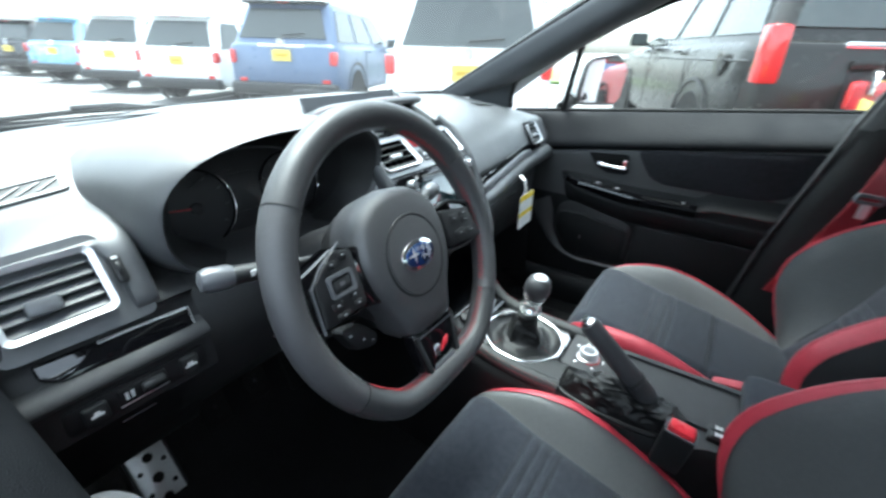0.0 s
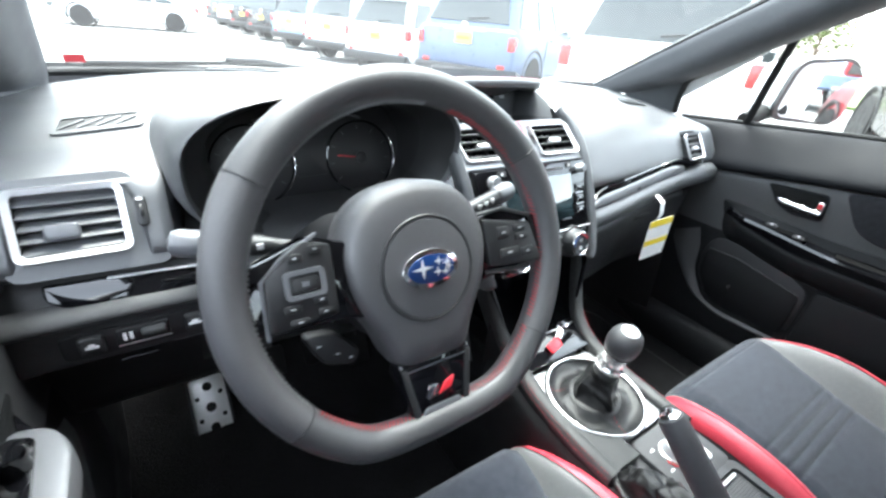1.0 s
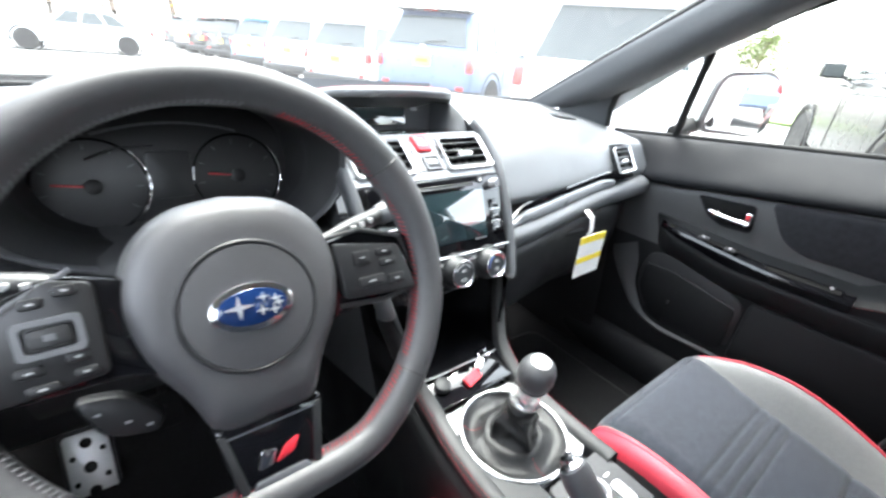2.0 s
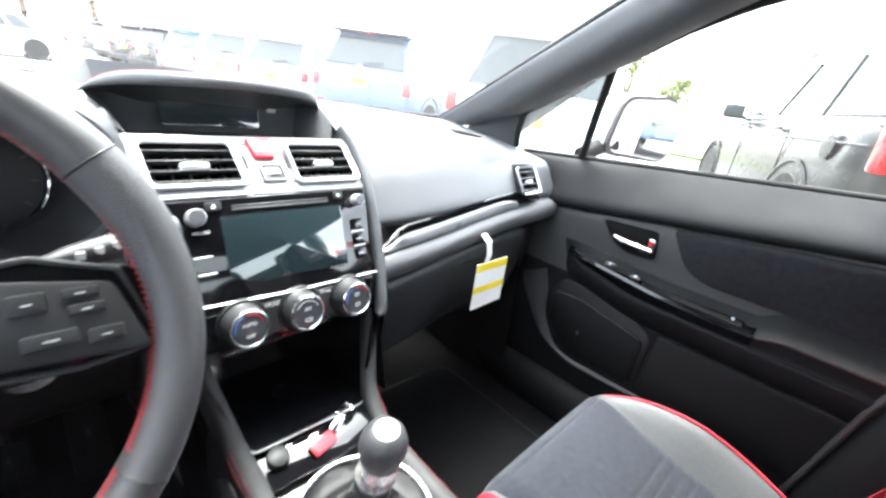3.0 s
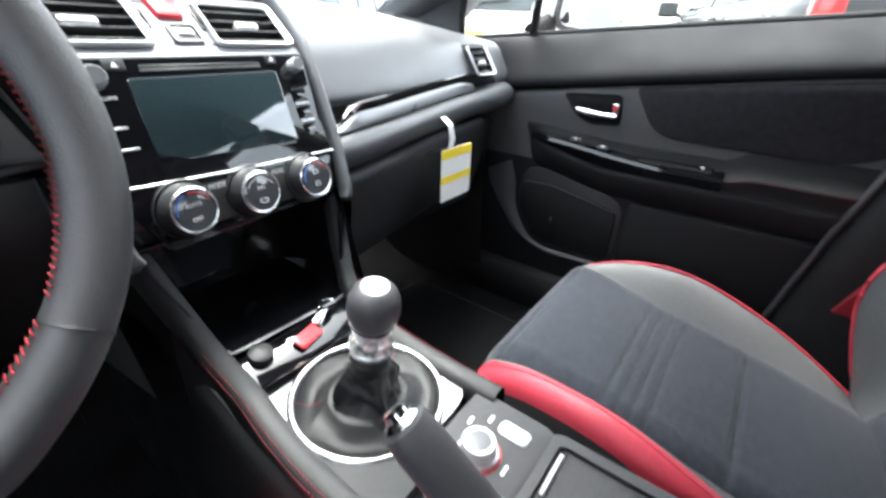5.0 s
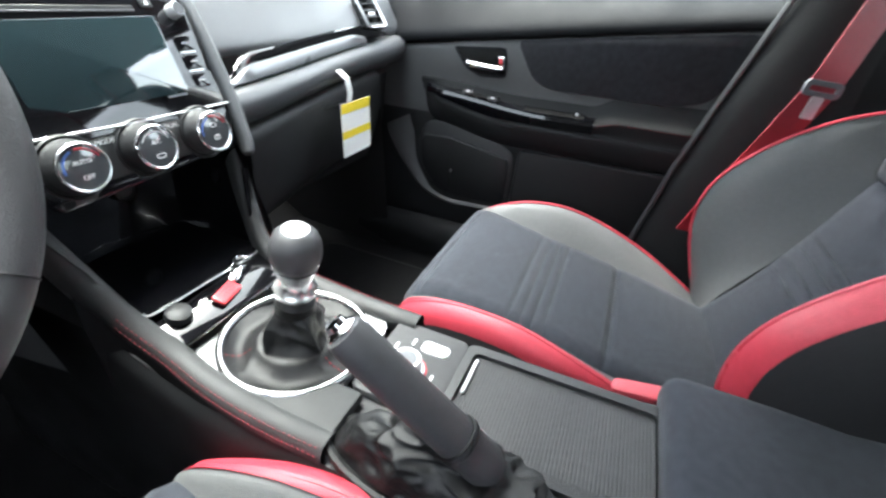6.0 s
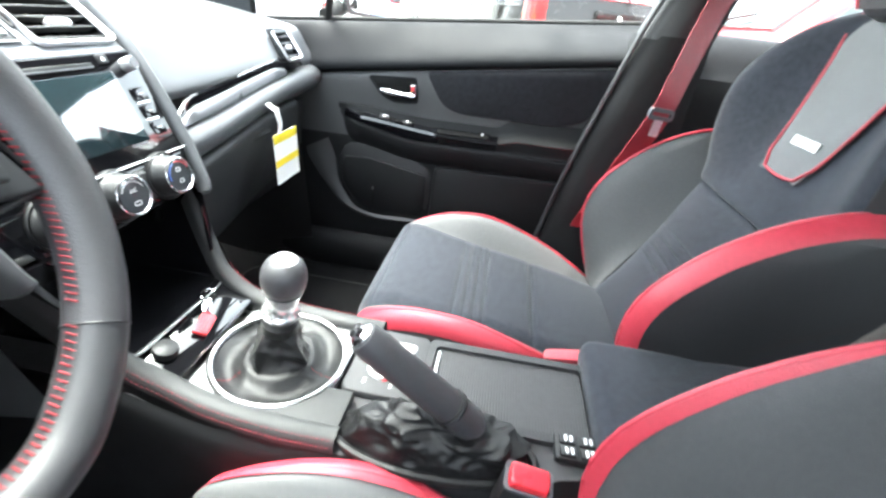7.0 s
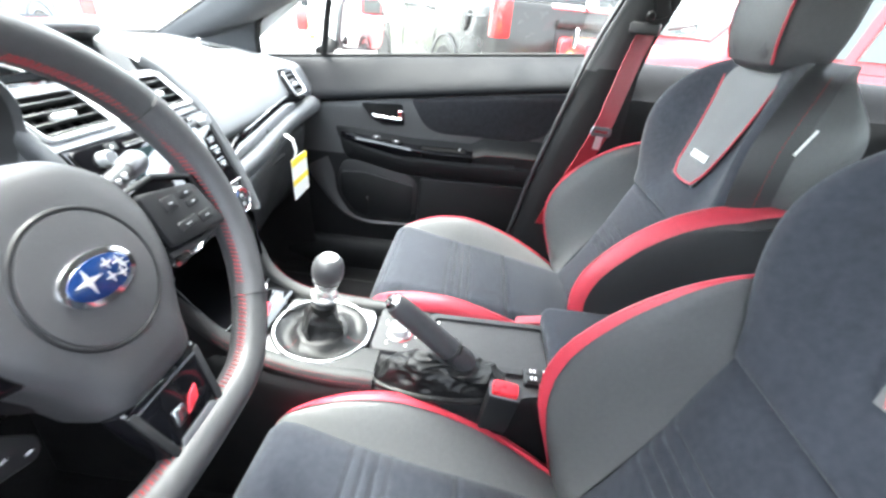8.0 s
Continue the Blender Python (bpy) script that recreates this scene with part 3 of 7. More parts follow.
xs = [-0.160 + 0.320 * i / 40 for i in range(41)]
visor = part("display_visor", skin([visor_loop(x) for x in xs], closed=True, caps=True), DASH, dashboard, "padded visor with red stitching over a small display", angle=70)
part("red_seam", stitches([Vector(visor_loop(x * 0.95)[4]) + Vector((0, -0.003, 0.0006)) for x in xs], 0.0006, 0.004, 0.002), THREAD, visor)
part("display_housing", skin([[(-0.128, 0.292, 1.022), (-0.118, 0.395, 1.012), (0.118, 0.395, 1.012), (0.128, 0.292, 1.022)], [(-0.148, 0.325, 1.045), (-0.13, 0.412, 1.045), (0.13, 0.412, 1.045), (0.148, 0.325, 1.045)], [(-0.160, 0.40, 1.072), (-0.14, 0.43, 1.095), (0.14, 0.43, 1.095), (0.160, 0.40, 1.072)]]), GREYTRIM, dashboard)
part("display_shelf", skin([[(-0.15, 0.283, 1.021), (0.15, 0.283, 1.021)], [(-0.15, 0.42, 1.012), (0.15, 0.42, 1.012)]]), GREYTRIM, dashboard)
for sx in (-1, 1):
    part("visor_cheek", thicken(skin([curve([(sx * 0.142, 0.275, 1.02), (sx * 0.152, 0.32, 1.045), (sx * 0.163, 0.405, 1.066)], 8), curve([(sx * 0.150, 0.285, 1.0), (sx * 0.175, 0.36, 1.035), (sx * 0.182, 0.44, 1.05)], 8)]), 0.004), DASH, dashboard)
DS = basis((0.0, 0.399, 1.042), (1, 0, 0), (0, 0.3, 1))
display = part("information_display", prism(rrect(0.134, 0.042, 0.003), 0.003, DS @ pose(-0.006, 0, 0), 0.001), SCREEN, dashboard, "small unlit information display")
part("icon", box(0, 0.014, -0.003, 0.003, 0, 0.0005, m=DS @ pose(0.076, 0.008, 0.002)), GREYPRINT, display)

# ---- centre stack ----
centre_stack = thing("centre_stack", (0, 0.2, 0.66), "black and grey centre stack with touchscreen and climate knobs", "dashboard console")


def stack_row(x):
    e = 1 - step(0.125, 0.155, abs(x))
    return [(x, 0.36, 1.02), (x, 0.285 + 0.02 * (1 - e), 1.027), (x, 0.306, 1.018), (x, 0.250, 0.974), (x, 0.204 + 0.04 * (1 - e), 0.97), (x, 0.15 + 0.04 * (1 - e), 0.862), (x, 0.142 + 0.04 * (1 - e), 0.815), (x, 0.30, 0.812)]


part("stack_body", skin([stack_row(x) for x in [-0.156 + 0.312 * i / 20 for i in range(21)]]), GLOSS, centre_stack)
for sx in (-1, 1):
    part("side_wall", skin([[(sx * 0.154, 0.30, 1.02), (sx * 0.154, 0.245, 0.972), (sx * 0.152, 0.19, 0.862), (sx * 0.15, 0.17, 0.80), (sx * 0.145, 0.12, 0.66)], [(sx * 0.158, 0.40, 1.02), (sx * 0.158, 0.40, 0.97), (sx * 0.156, 0.40, 0.862), (sx * 0.154, 0.40, 0.80), (sx * 0.15, 0.40, 0.60)]]), DASH if sx < 0 else DASH_LOW, centre_stack)
    part("side_trim", tube(curve([(sx * 0.150, 0.30, 1.038), (sx * 0.149, 0.262, 1.016), (sx * 0.145, 0.212, 0.963), (sx * 0.137, 0.16, 0.87), (sx * 0.130, 0.136, 0.815), (sx * 0.127, 0.130, 0.797)], 28), lambda t: 0.0085 if t < 0.93 else 0.0085 - 0.005 * (t - 0.93) / 0.07, n=12, flat=1.9), DASH, centre_stack, "curved satin grey side trim")
VP = basis((0, 0.2435, 0.9985), (1, 0, 0), (0, 0.047, 0.038))
bm = bmesh.new()
for x0, x1, y0, y1 in ((-0.142, 0.142, 0.034, 0.050), (-0.142, 0.142, -0.043, -0.026), (-0.026, 0.040, -0.027, 0.035), (-0.144, -0.126, -0.027, 0.035), (0.131, 0.144, -0.027, 0.035)):
    box(x0, x1, y0, y1, -0.010, -0.001, 0.002, 1, VP, bm)
part("vent_fascia", bm, FASCIA, centre_stack, "satin grey vent fascia")

air_vent(VP @ pose(-0.078, 0.004, 0), 0.106, 0.07, 4, edge=0.0058, skew=-0.04, parent=centre_stack)
air_vent(VP @ pose(0.087, 0.004, 0), 0.098, 0.07, 4, edge=0.0058, skew=0.02, parent=centre_stack)
hazard = part("hazard_button", prism(rounded([(-0.015, 0.016), (0.018, 0.017), (0.015, -0.016), (-0.011, -0.015)], 0.003), 0.007, VP @ pose(0.006, 0.026, -0.002), 0.002), REDPLASTIC, centre_stack, "red hazard light button")
part("triangle_mark", frame_plate(rounded([(-0.008, -0.006), (0.008, -0.006), (0, 0.008)], 0.001), rounded([(-0.005, -0.0042), (0.005, -0.0042), (0, 0.005)], 0.0007), 0.0004, VP @ pose(0.006, 0.026, 0.005)), WHITE, hazard)
clock_sw = part("lock_switch", frame_plate(rrect(0.031, 0.027, 0.003), rrect(0.025, 0.021, 0.002), 0.004, VP @ pose(0.011, -0.012, -0.001)), TRIMGREY, centre_stack)
part("switch_pad", prism(rrect(0.023, 0.019, 0.002), 0.003, VP @ pose(0.011, -0.012, -0.001), 0.001), DEEP, clock_sw)
part("rocker", prism(rrect(0.016, 0.008, 0.002), 0.005, VP @ pose(0.011, -0.013, 0), 0.002), SATIN, clock_sw)
for x in (-0.0195, 0.037):
    sl = part("thumb_wheel_slot", prism(rrect(0.007, 0.028, 0.003), 0.003, VP @ pose(x, 0.009, -0.002), 0.001), DEEP, centre_stack)
    part("thumb_wheel", lathe([(0.0085, -0.0018), (0.0102, -0.001), (0.0102, 0.001), (0.0085, 0.0018)], VP @ pose(x, 0.009, -0.006, 0, 90, 0), 18), DASH_LOW, sl)
    part("mark", box(-0.002, 0.002, -0.002, 0.002, 0, 0.0004, m=VP @ pose(x + 0.001, -0.018, -0.0015)), GREYPRINT, sl)

RP = basis((0, 0.1765, 0.916), (1, 0, 0), (0, 0.046, 0.1115))
radio = part("radio_panel", prism(rounded([(-0.13, 0.06), (0.13, 0.062), (0.125, -0.055), (-0.112, -0.052)], 0.006), 0.006, RP @ pose(0, 0, -0.005), 0.002), GLOSS, centre_stack, "glossy black radio panel with fingerprints")
part("touchscreen", prism(rrect(0.152, 0.08, 0.002), 0.0018, RP @ pose(0.0055, 0, 0.0032, 1.5, -1.9, 0), 0.0008), SCREEN, radio, "unlit touchscreen")
part("disc_slot", box(-0.058, 0.066, -0.0022, 0.0022, 0, 0.0016, 0.0007, 1, RP @ pose(0.002, 0.0502, 0.0005)), DEEP, radio)
part("disc_slot_lip", box(-0.058, 0.066, -0.0008, 0.0008, 0, 0.002, 0.0004, 1, RP @ pose(0.002, 0.0474, 0.0005)), TRIMGREY, radio)
for x, y, r in ((-0.096, 0.0415, 0.0096), (0.111, 0.0455, 0.0078)):
    kb = part("knob", lathe([(r * 1.05, 0), (r, 0.004), (r, 0.012), (r * 0.9, 0.014)], RP @ pose(x, y, 0), 28), SATIN, radio, "small silver radio knob")
    part("knob_face", lathe([(r * 0.86, 0.0135), (r * 0.8, 0.0148), (0.001, 0.0148)], RP @ pose(x, y, 0), 28), TRIMGREY, kb)
for x, y, w in ((-0.0755, 0.0525, 0.018), (0.0835, 0.0545, 0.014)):
    bt = part("button", prism(rrect(w, 0.010, 0.002), 0.003, RP @ pose(x, y, 0), 0.001), DEEP, radio)
    part("icon", prism([(-0.003, -0.002), (0.003, -0.002), (0, 0.003)], 0.0004, RP @ pose(x, y, 0.003)), WHITE, bt)
words("VOLUME", 0.0047, RP @ pose(-0.092, 0.0245, 0.0015), radio, WHITE)
part("power_mark", frame_plate(oval(0.005, 0.005, 16), oval(0.0036, 0.0036, 16), 0.0004, RP @ pose(-0.1125, 0.0245, 0.0012)), WHITE, radio)
for x, y in ((-0.0945, -0.0023), (-0.0925, -0.0216)):
    part("silver_key", box(-0.010, 0.010, -0.0011, 0.0011, 0, 0.002, 0.0006, 1, RP @ pose(x, y, 0.001)), SATIN, radio)
for x, y in ((0.1072, 0.012), (0.1076, -0.0085), (0.1066, -0.0295)):
    bt = part("side_button", prism(rrect(0.019, 0.0155, 0.002), 0.0035, RP @ pose(x, y, 0), 0.001), GLOSS, radio)
    part("icon", box(-0.004, 0.004, -0.0008, 0.0008, 0, 0.0004, m=RP @ pose(x, y, 0.0035)), GREYPRINT, bt)
    part("key_line", box(-0.0095, 0.0095, -0.0008, 0.0008, 0, 0.001, m=RP @ pose(x, y - 0.0095, 0.001)), SATIN, radio)
part("small_print", box(-0.012, 0.012, -0.001, 0.001, 0, 0.0004, m=RP @ pose(0.068, -0.0415, 0.0025)), GREYPRINT, radio)
part("silver_strip", tube([RP @ Vector(p) for p in ((-0.112, -0.056, 0.006), (0.0, -0.060, 0.008), (0.126, -0.060, 0.006))], 0.0013, n=8), SATIN, centre_stack, "thin silver strip")

CP = basis((0, 0.1435, 0.8345), (1, 0, 0), (0, 0.010, 0.047))
climate = part("climate_panel", prism(rounded([(-0.118, 0.024), (0.124, 0.024), (0.12, -0.022), (-0.09, -0.034)], 0.008), 0.006, CP @ pose(0, 0, -0.005), 0.002), GLOSS, centre_stack, "glossy climate control panel with three knobs")
part("button_band", prism(rounded([(-0.06, 0.022), (0.1, 0.022), (0.09, -0.016), (-0.045, -0.018)], 0.004), 0.002, CP @ pose(0, 0, 0), 0.001), MIDTRIM, climate)
KNOB_Y = 0.0032
for kx, big in ((-0.066, 1), (0.005, 0), (0.077, 2)):
    K = CP @ pose(kx, KNOB_Y, 0)
    kb = part("climate_knob", lathe([(0.0262, 0), (0.0260, 0.005), (0.0250, 0.0065), (0.0240, 0.009), (0.0234, 0.0195), (0.0226, 0.0218)], K, 48), DASH_LOW, climate, "round climate knob with silver rim")
    part("base_ring", lathe([(0.0300, -0.003), (0.0298, 0.003), (0.0285, 0.0045), (0.0266, 0.0030)], K, 48, caps=False), DEEP, kb)
    part("silver_rim", lathe([(0.0227, 0.0205), (0.0225, 0.0230), (0.0214, 0.0241), (0.0202, 0.0239), (0.0195, 0.0226)], K, 48, caps=False), POLISH, kb)
    part("knob_face", lathe([(0.0202, 0.0220), (0.0186, 0.0226), (0.001, 0.0226)], K, 40), KNOBGREY, kb)
    if big:
        for a0, a1, mt in ((110, 190, ICON_BLUE), (25, 100, ICON_RED)):
            part("temperature_arc", tube([K @ Vector((0.0166 * math.cos(radians(a)), 0.0166 * math.sin(radians(a)), 0.0229)) for a in range(a0, a1, 6)], 0.0011, n=5), mt, kb)
    if big == 1:
        words("AUTO", 0.0058, K @ pose(0, 0.005, 0.0229), kb, WHITE)
        words("OFF", 0.0058, K @ pose(0, -0.009, 0.0229), kb, WHITE)
    elif big == 0:
        words("A/C", 0.0058, K @ pose(0, 0.005, 0.0229), kb, WHITE)
        part("fan_arc", tube([K @ Vector((0.0155 * math.cos(radians(a)), 0.0155 * math.sin(radians(a)), 0.0227)) for a in range(25, 155, 8)], 0.0006, n=5), WHITE, kb)
        part("icon", frame_plate(rrect(0.010, 0.005, 0.002), rrect(0.008, 0.003, 0.001), 0.0004, K @ pose(0, -0.009, 0.0227)), WHITE, kb)
    else:
        for dy in (0.007, -0.007):
            part("icon", frame_plate(rrect(0.007, 0.005, 0.001), rrect(0.005, 0.003, 0.0006), 0.0004, K @ pose(0, dy, 0.0227)), WHITE, kb)
words("MODE", 0.0066, CP @ pose(-0.030, 0.018, 0.0024), climate, WHITE)
words("DUAL", 0.0065, CP @ pose(0.0415, 0.018, 0.0024), climate, WHITE)

# open cubby under the climate panel
part("cubby_wall", skin([[(-0.125, 0.135, 0.812), (-0.115, 0.27, 0.805), (0.115, 0.27, 0.805), (0.125, 0.135, 0.812)], [(-0.098, 0.118, 0.745), (-0.095, 0.265, 0.75), (0.108, 0.265, 0.75), (0.112, 0.120, 0.745)], [(-0.076, 0.108, 0.684), (-0.078, 0.25, 0.684), (0.094, 0.25, 0.684), (0.094, 0.110, 0.684)]]), GLOSS, centre_stack, "glossy black open cubby")
part("cubby_roof", skin([[(-0.14, 0.135, 0.8125), (0.14, 0.135, 0.8125)], [(-0.13, 0.28, 0.806), (0.13, 0.28, 0.806)]]), GLOSS, centre_stack)
part("cubby_floor", skin([[(-0.080, 0.100, 0.684), (0.098, 0.102, 0.682)], [(-0.080, 0.26, 0.684), (0.098, 0.26, 0.684)]]), GLOSS, centre_stack)
part("cubby_lip", tube(curve([(-0.084, 0.108, 0.706), (-0.078, 0.101, 0.688), (-0.066, 0.098, 0.682), (0.078, 0.103, 0.676), (0.090, 0.108, 0.680), (0.096, 0.113, 0.70), (0.112, 0.128, 0.785)], 36), 0.0032, n=8), GLOSS, centre_stack)
part("cubby_edge", tube(curve([(-0.078, 0.098, 0.690), (-0.066, 0.095, 0.6845), (0.01, 0.0975, 0.6815), (0.078, 0.100, 0.6785), (0.091, 0.106, 0.684), (0.097, 0.111, 0.702)], 24), 0.0011, n=6), SATIN, centre_stack)
part("power_socket", lathe([(0.013, 0), (0.013, 0.006), (0.010, 0.007), (0.009, 0.002)], basis((0.035, 0.258, 0.752), (1, 0, 0), (0, 0, 1)), 24), DASH_LOW, centre_stack)


# ---- steering wheel ----
wheel = thing("steering_wheel", (-0.335, 0.14, 0.90), "flat-bottomed black leather steering wheel with red stitching", "steering wheel")
WH = basis((-0.337, 0.012, 0.955), (1, 0, 0), (0, 0.375, 0.927))


def rim_point(deg, r=0.175):
    a = radians(deg)
    x, y = r * math.cos(a), r * math.sin(a)
    low = -0.163 * r / 0.175
    if y < low + 0.02:
        k = (low + 0.02 - y)
        y = low + 0.02 - 0.02 * math.tanh(k / 0.02)
        x *= 1.0 + 0.05 * k / 0.03
    return Vector((x, y, 0))


def rim_piece(a0, a1, n, fat=1.0):
    rows = []
    for i in range(n + 1):
        a = lerp(a0, a1, i / n)
        p = rim_point(a)
        out = (rim_point(a, 0.18) - p).normalized()
        grip = 1 + 0.10 * (math.exp(-((a - 150) / 16) ** 2) + math.exp(-((a - 30) / 16) ** 2) + math.exp(-((a - 390) / 16) ** 2))
        rows.append([WH @ (p + out * (0.0170 * grip * fat * math.cos(b)) + Vector((0, 0, 0.0187 * grip * fat * math.sin(b)))) for b in [math.tau * j / 16 for j in range(16)]])
    return skin(rows, closed=True, caps=True)


part("upper_rim", rim_piece(35, 145, 40), WHEELSKIN, wheel, "smooth black leather upper rim")
part("lower_rim", rim_piece(218, 322, 40), WHEELSKIN, wheel, "smooth black leather flat lower rim")
part("left_grip", rim_piece(145, 218, 28), PERF, wheel, "perforated leather grip")
part("right_grip", rim_piece(322, 395, 28), PERF, wheel, "perforated leather grip")
for a in (35, 145, 218, 322):
    p = rim_point(a)
    out = (rim_point(a, 0.18) - p).normalized()
    part("rim_seam", tube([WH @ (p + out * ((0.0186 if a in (35, 145) else 0.0172) * math.cos(b)) + Vector((0, 0, (0.0205 if a in (35, 145) else 0.0189) * math.sin(b)))) for b in [math.tau * j / 24 for j in range(24)]], 0.0007, n=5, closed=True), DEEP, wheel)
for a0, a1, mt in ((-34, 70, THREAD), (80, 215, GREYTHREAD), (220, 262, THREAD), (278, 322, THREAD)):
    bm = bmesh.new()
    count = int((a1 - a0) * 0.62)
    for i in range(count):
        a = lerp(a0, a1, (i + 0.5) / count)
        p, q = rim_point(a), rim_point(a + 0.9)
        inn = (rim_point(a, 0.17) - p).normalized()
        tube([WH @ (p + inn * 0.0160 + Vector((0, 0, 0.0082))), WH @ (p.lerp(q, 0.5) + inn * 0.0174 + Vector((0, 0, 0.005))), WH @ (q + inn * 0.0178 + Vector((0, 0, 0.001)))], 0.0006, n=5, bm=bm)
    part("stitching", bm, mt, wheel, "red thread stitching" if mt is THREAD else "grey thread stitching")


def mirrored(half):
    return [(x, y) for x, y in half] + [(-x, y) for x, y in reversed(half)]


PAD = rounded(mirrored([(0.0, 0.089), (0.040, 0.084), (0.069, 0.062), (0.083, 0.024), (0.076, -0.022), (0.051, -0.064), (0.040, -0.098)]), 0.02, 5)


def pad_level(k, z):
    return [WH @ Vector((x * k, (y + 0.005) * k - 0.005, z)) for x, y in PAD]


airbag = part("airbag_cover", skin([pad_level(0.96, -0.045), pad_level(1.0, -0.02), pad_level(0.985, -0.002), pad_level(0.94, 0.0075), pad_level(0.85, 0.0125), pad_level(0.7, 0.0145), pad_level(0.4, 0.0155), pad_level(0.1, 0.0155)], closed=True, caps=True), AIRBAGSKIN, wheel, "domed grained black airbag cover", angle=60)
EC = WH @ pose(0.001, 0.001, 0)
part("groove", tube([EC @ Vector((0.0505 * math.cos(math.tau * i / 64), 0.0505 * math.sin(math.tau * i / 64), 0.0145)) for i in range(64)], 0.0018, n=8, closed=True), DEEP, airbag)
part("round_boss", lathe([(0.0488, 0.012), (0.0478, 0.0162), (0.03, 0.0178), (0.001, 0.0182)], EC, 56), AIRBAGSKIN, airbag)
em = part("emblem", prism(oval(0.062, 0.0372, 48), 0.0035, EC @ pose(0, 0, 0.0165), 0.0012), CHROME, airbag, "blue and silver oval emblem")
part("enamel", prism(oval(0.0515, 0.0275, 48), 0.0012, EC @ pose(0, 0, 0.0197), 0.0004), EMBLEM, em)
for sx, sy, s in ((-0.010, 0.0015, 1.5), (0.008, 0.006, 0.7), (0.017, 0.003, 0.7), (0.006, -0.004, 0.7), (0.015, -0.0055, 0.7), (0.019, -0.001, 0.6)):
    part("star", prism([(0, 0.0065 * s), (0.0012 * s, 0.0012 * s), (0.0075 * s, 0), (0.0012 * s, -0.0012 * s), (0, -0.0065 * s), (-0.0012 * s, -0.0012 * s), (-0.0075 * s, 0), (-0.0012 * s, 0.0012 * s)], 0.0009, EC @ pose(sx, sy, 0.0208)), SATIN, em)

for sx in (-1, 1):
    arm = part("spoke", prism(rounded([(sx * 0.06, 0.036), (sx * 0.105, 0.050 if sx < 0 else 0.044), (sx * 0.162, 0.030), (sx * 0.168, -0.026), (sx * 0.085, -0.028), (sx * 0.06, -0.035)], 0.008), 0.024, WH @ pose(0, 0, -0.020), 0.004), GLOSS, wheel, "black plastic wheel spoke with buttons")
    if sx < 0:
        part("satin_edge", tube([WH @ Vector(p) for p in ((-0.098, 0.052, 0.0055), (-0.13, 0.036, 0.0065), (-0.148, 0.02, 0.0065), (-0.150, -0.028, 0.0055))], 0.0018, n=6), TRIMGREY, arm)
    else:
        part("satin_edge", tube([WH @ Vector(p) for p in ((0.066, 0.040, 0.004), (0.105, 0.044, 0.006), (0.146, 0.031, 0.006), (0.163, -0.022, 0.004), (0.120, -0.0265, 0.005), (0.076, -0.022, 0.004))], 0.0024, n=8), DASH_LOW, arm)
    panel = part("button_panel", prism(rounded([(sx * 0.089, 0.042), (sx * 0.112, 0.048 if sx < 0 else 0.04), (sx * 0.146, 0.022), (sx * 0.149, -0.024), (sx * 0.090, -0.020)] if sx < 0 else [(0.076, 0.036), (0.142, 0.024), (0.157, -0.024), (0.080, -0.016)], 0.005), 0.0075, WH @ pose(0, 0, 0.003), 0.002), DEEP, arm)
    keys = ((-0.120, 0.035, 0.012, 0.007), (-0.103, 0.040, 0.012, 0.007), (-0.128, -0.006, 0.014, 0.007), (-0.104, -0.003, 0.012, 0.007), (-0.124, -0.018, 0.016, 0.006), (-0.102, -0.014, 0.012, 0.006)) if sx < 0 else ((0.101, 0.018, 0.017, 0.013), (0.125, 0.020, 0.018, 0.007), (0.127, 0.010, 0.018, 0.007), (0.108, -0.005, 0.026, 0.010), (0.134, -0.008, 0.018, 0.010))
    for kx, ky, kw, kh in keys:
        key = part("button", prism(rrect(kw, kh, 0.002), 0.0025, WH @ pose(kx, ky, 0.0095), 0.001), DEEP, panel)
        part("icon", box(-kw * 0.14, kw * 0.14, -0.0006, 0.0006, 0, 0.0003, m=WH @ pose(kx, ky, 0.012)), GREYPRINT, key)
    if sx < 0:
        pad = part("direction_pad", frame_plate(rrect(0.034, 0.024, 0.004), rrect(0.026, 0.017, 0.003), 0.0035, WH @ pose(-0.115, 0.013, 0.0095)), TRIMGREY, panel)
        part("pad_key", prism(rrect(0.022, 0.013, 0.003), 0.003, WH @ pose(-0.115, 0.013, 0.0095), 0.0012), DASH_LOW, pad)
        part("icon", box(-0.003, 0.003, -0.002, 0.002, 0, 0.0003, m=WH @ pose(-0.115, 0.013, 0.0125)), TRIMGREY, pad)

badge = part("lower_spoke", prism(rounded([(-0.043, -0.088), (0.043, -0.088), (0.034, -0.150), (0.0, -0.158), (-0.034, -0.150)], 0.006), 0.020, WH @ pose(0, 0, -0.012), 0.003), GLOSS, wheel, "glossy black lower spoke with red badge")
for sx in (-1, 1):
    part("satin_leg", prism(rounded([(sx * 0.041, -0.094), (sx * 0.035, -0.094), (sx * 0.026, -0.146), (sx * 0.032, -0.150)], 0.001), 0.002, WH @ pose(0, 0, 0.0075), 0.0006), DASH_LOW, badge)
part("seam_line", box(-0.040, 0.040, -0.0008, 0.0008, 0, 0.002, m=WH @ pose(0, -0.0975, 0.007)), TRIMGREY, badge)
part("red_mark", prism(rounded([(-0.008, -0.008), (0.008, -0.004), (0.014, 0.008), (0.002, 0.004)], 0.003), 0.0016, WH @ pose(0.004, -0.124, 0.008), 0.0006), REDPLASTIC, badge, "slanted red badge")
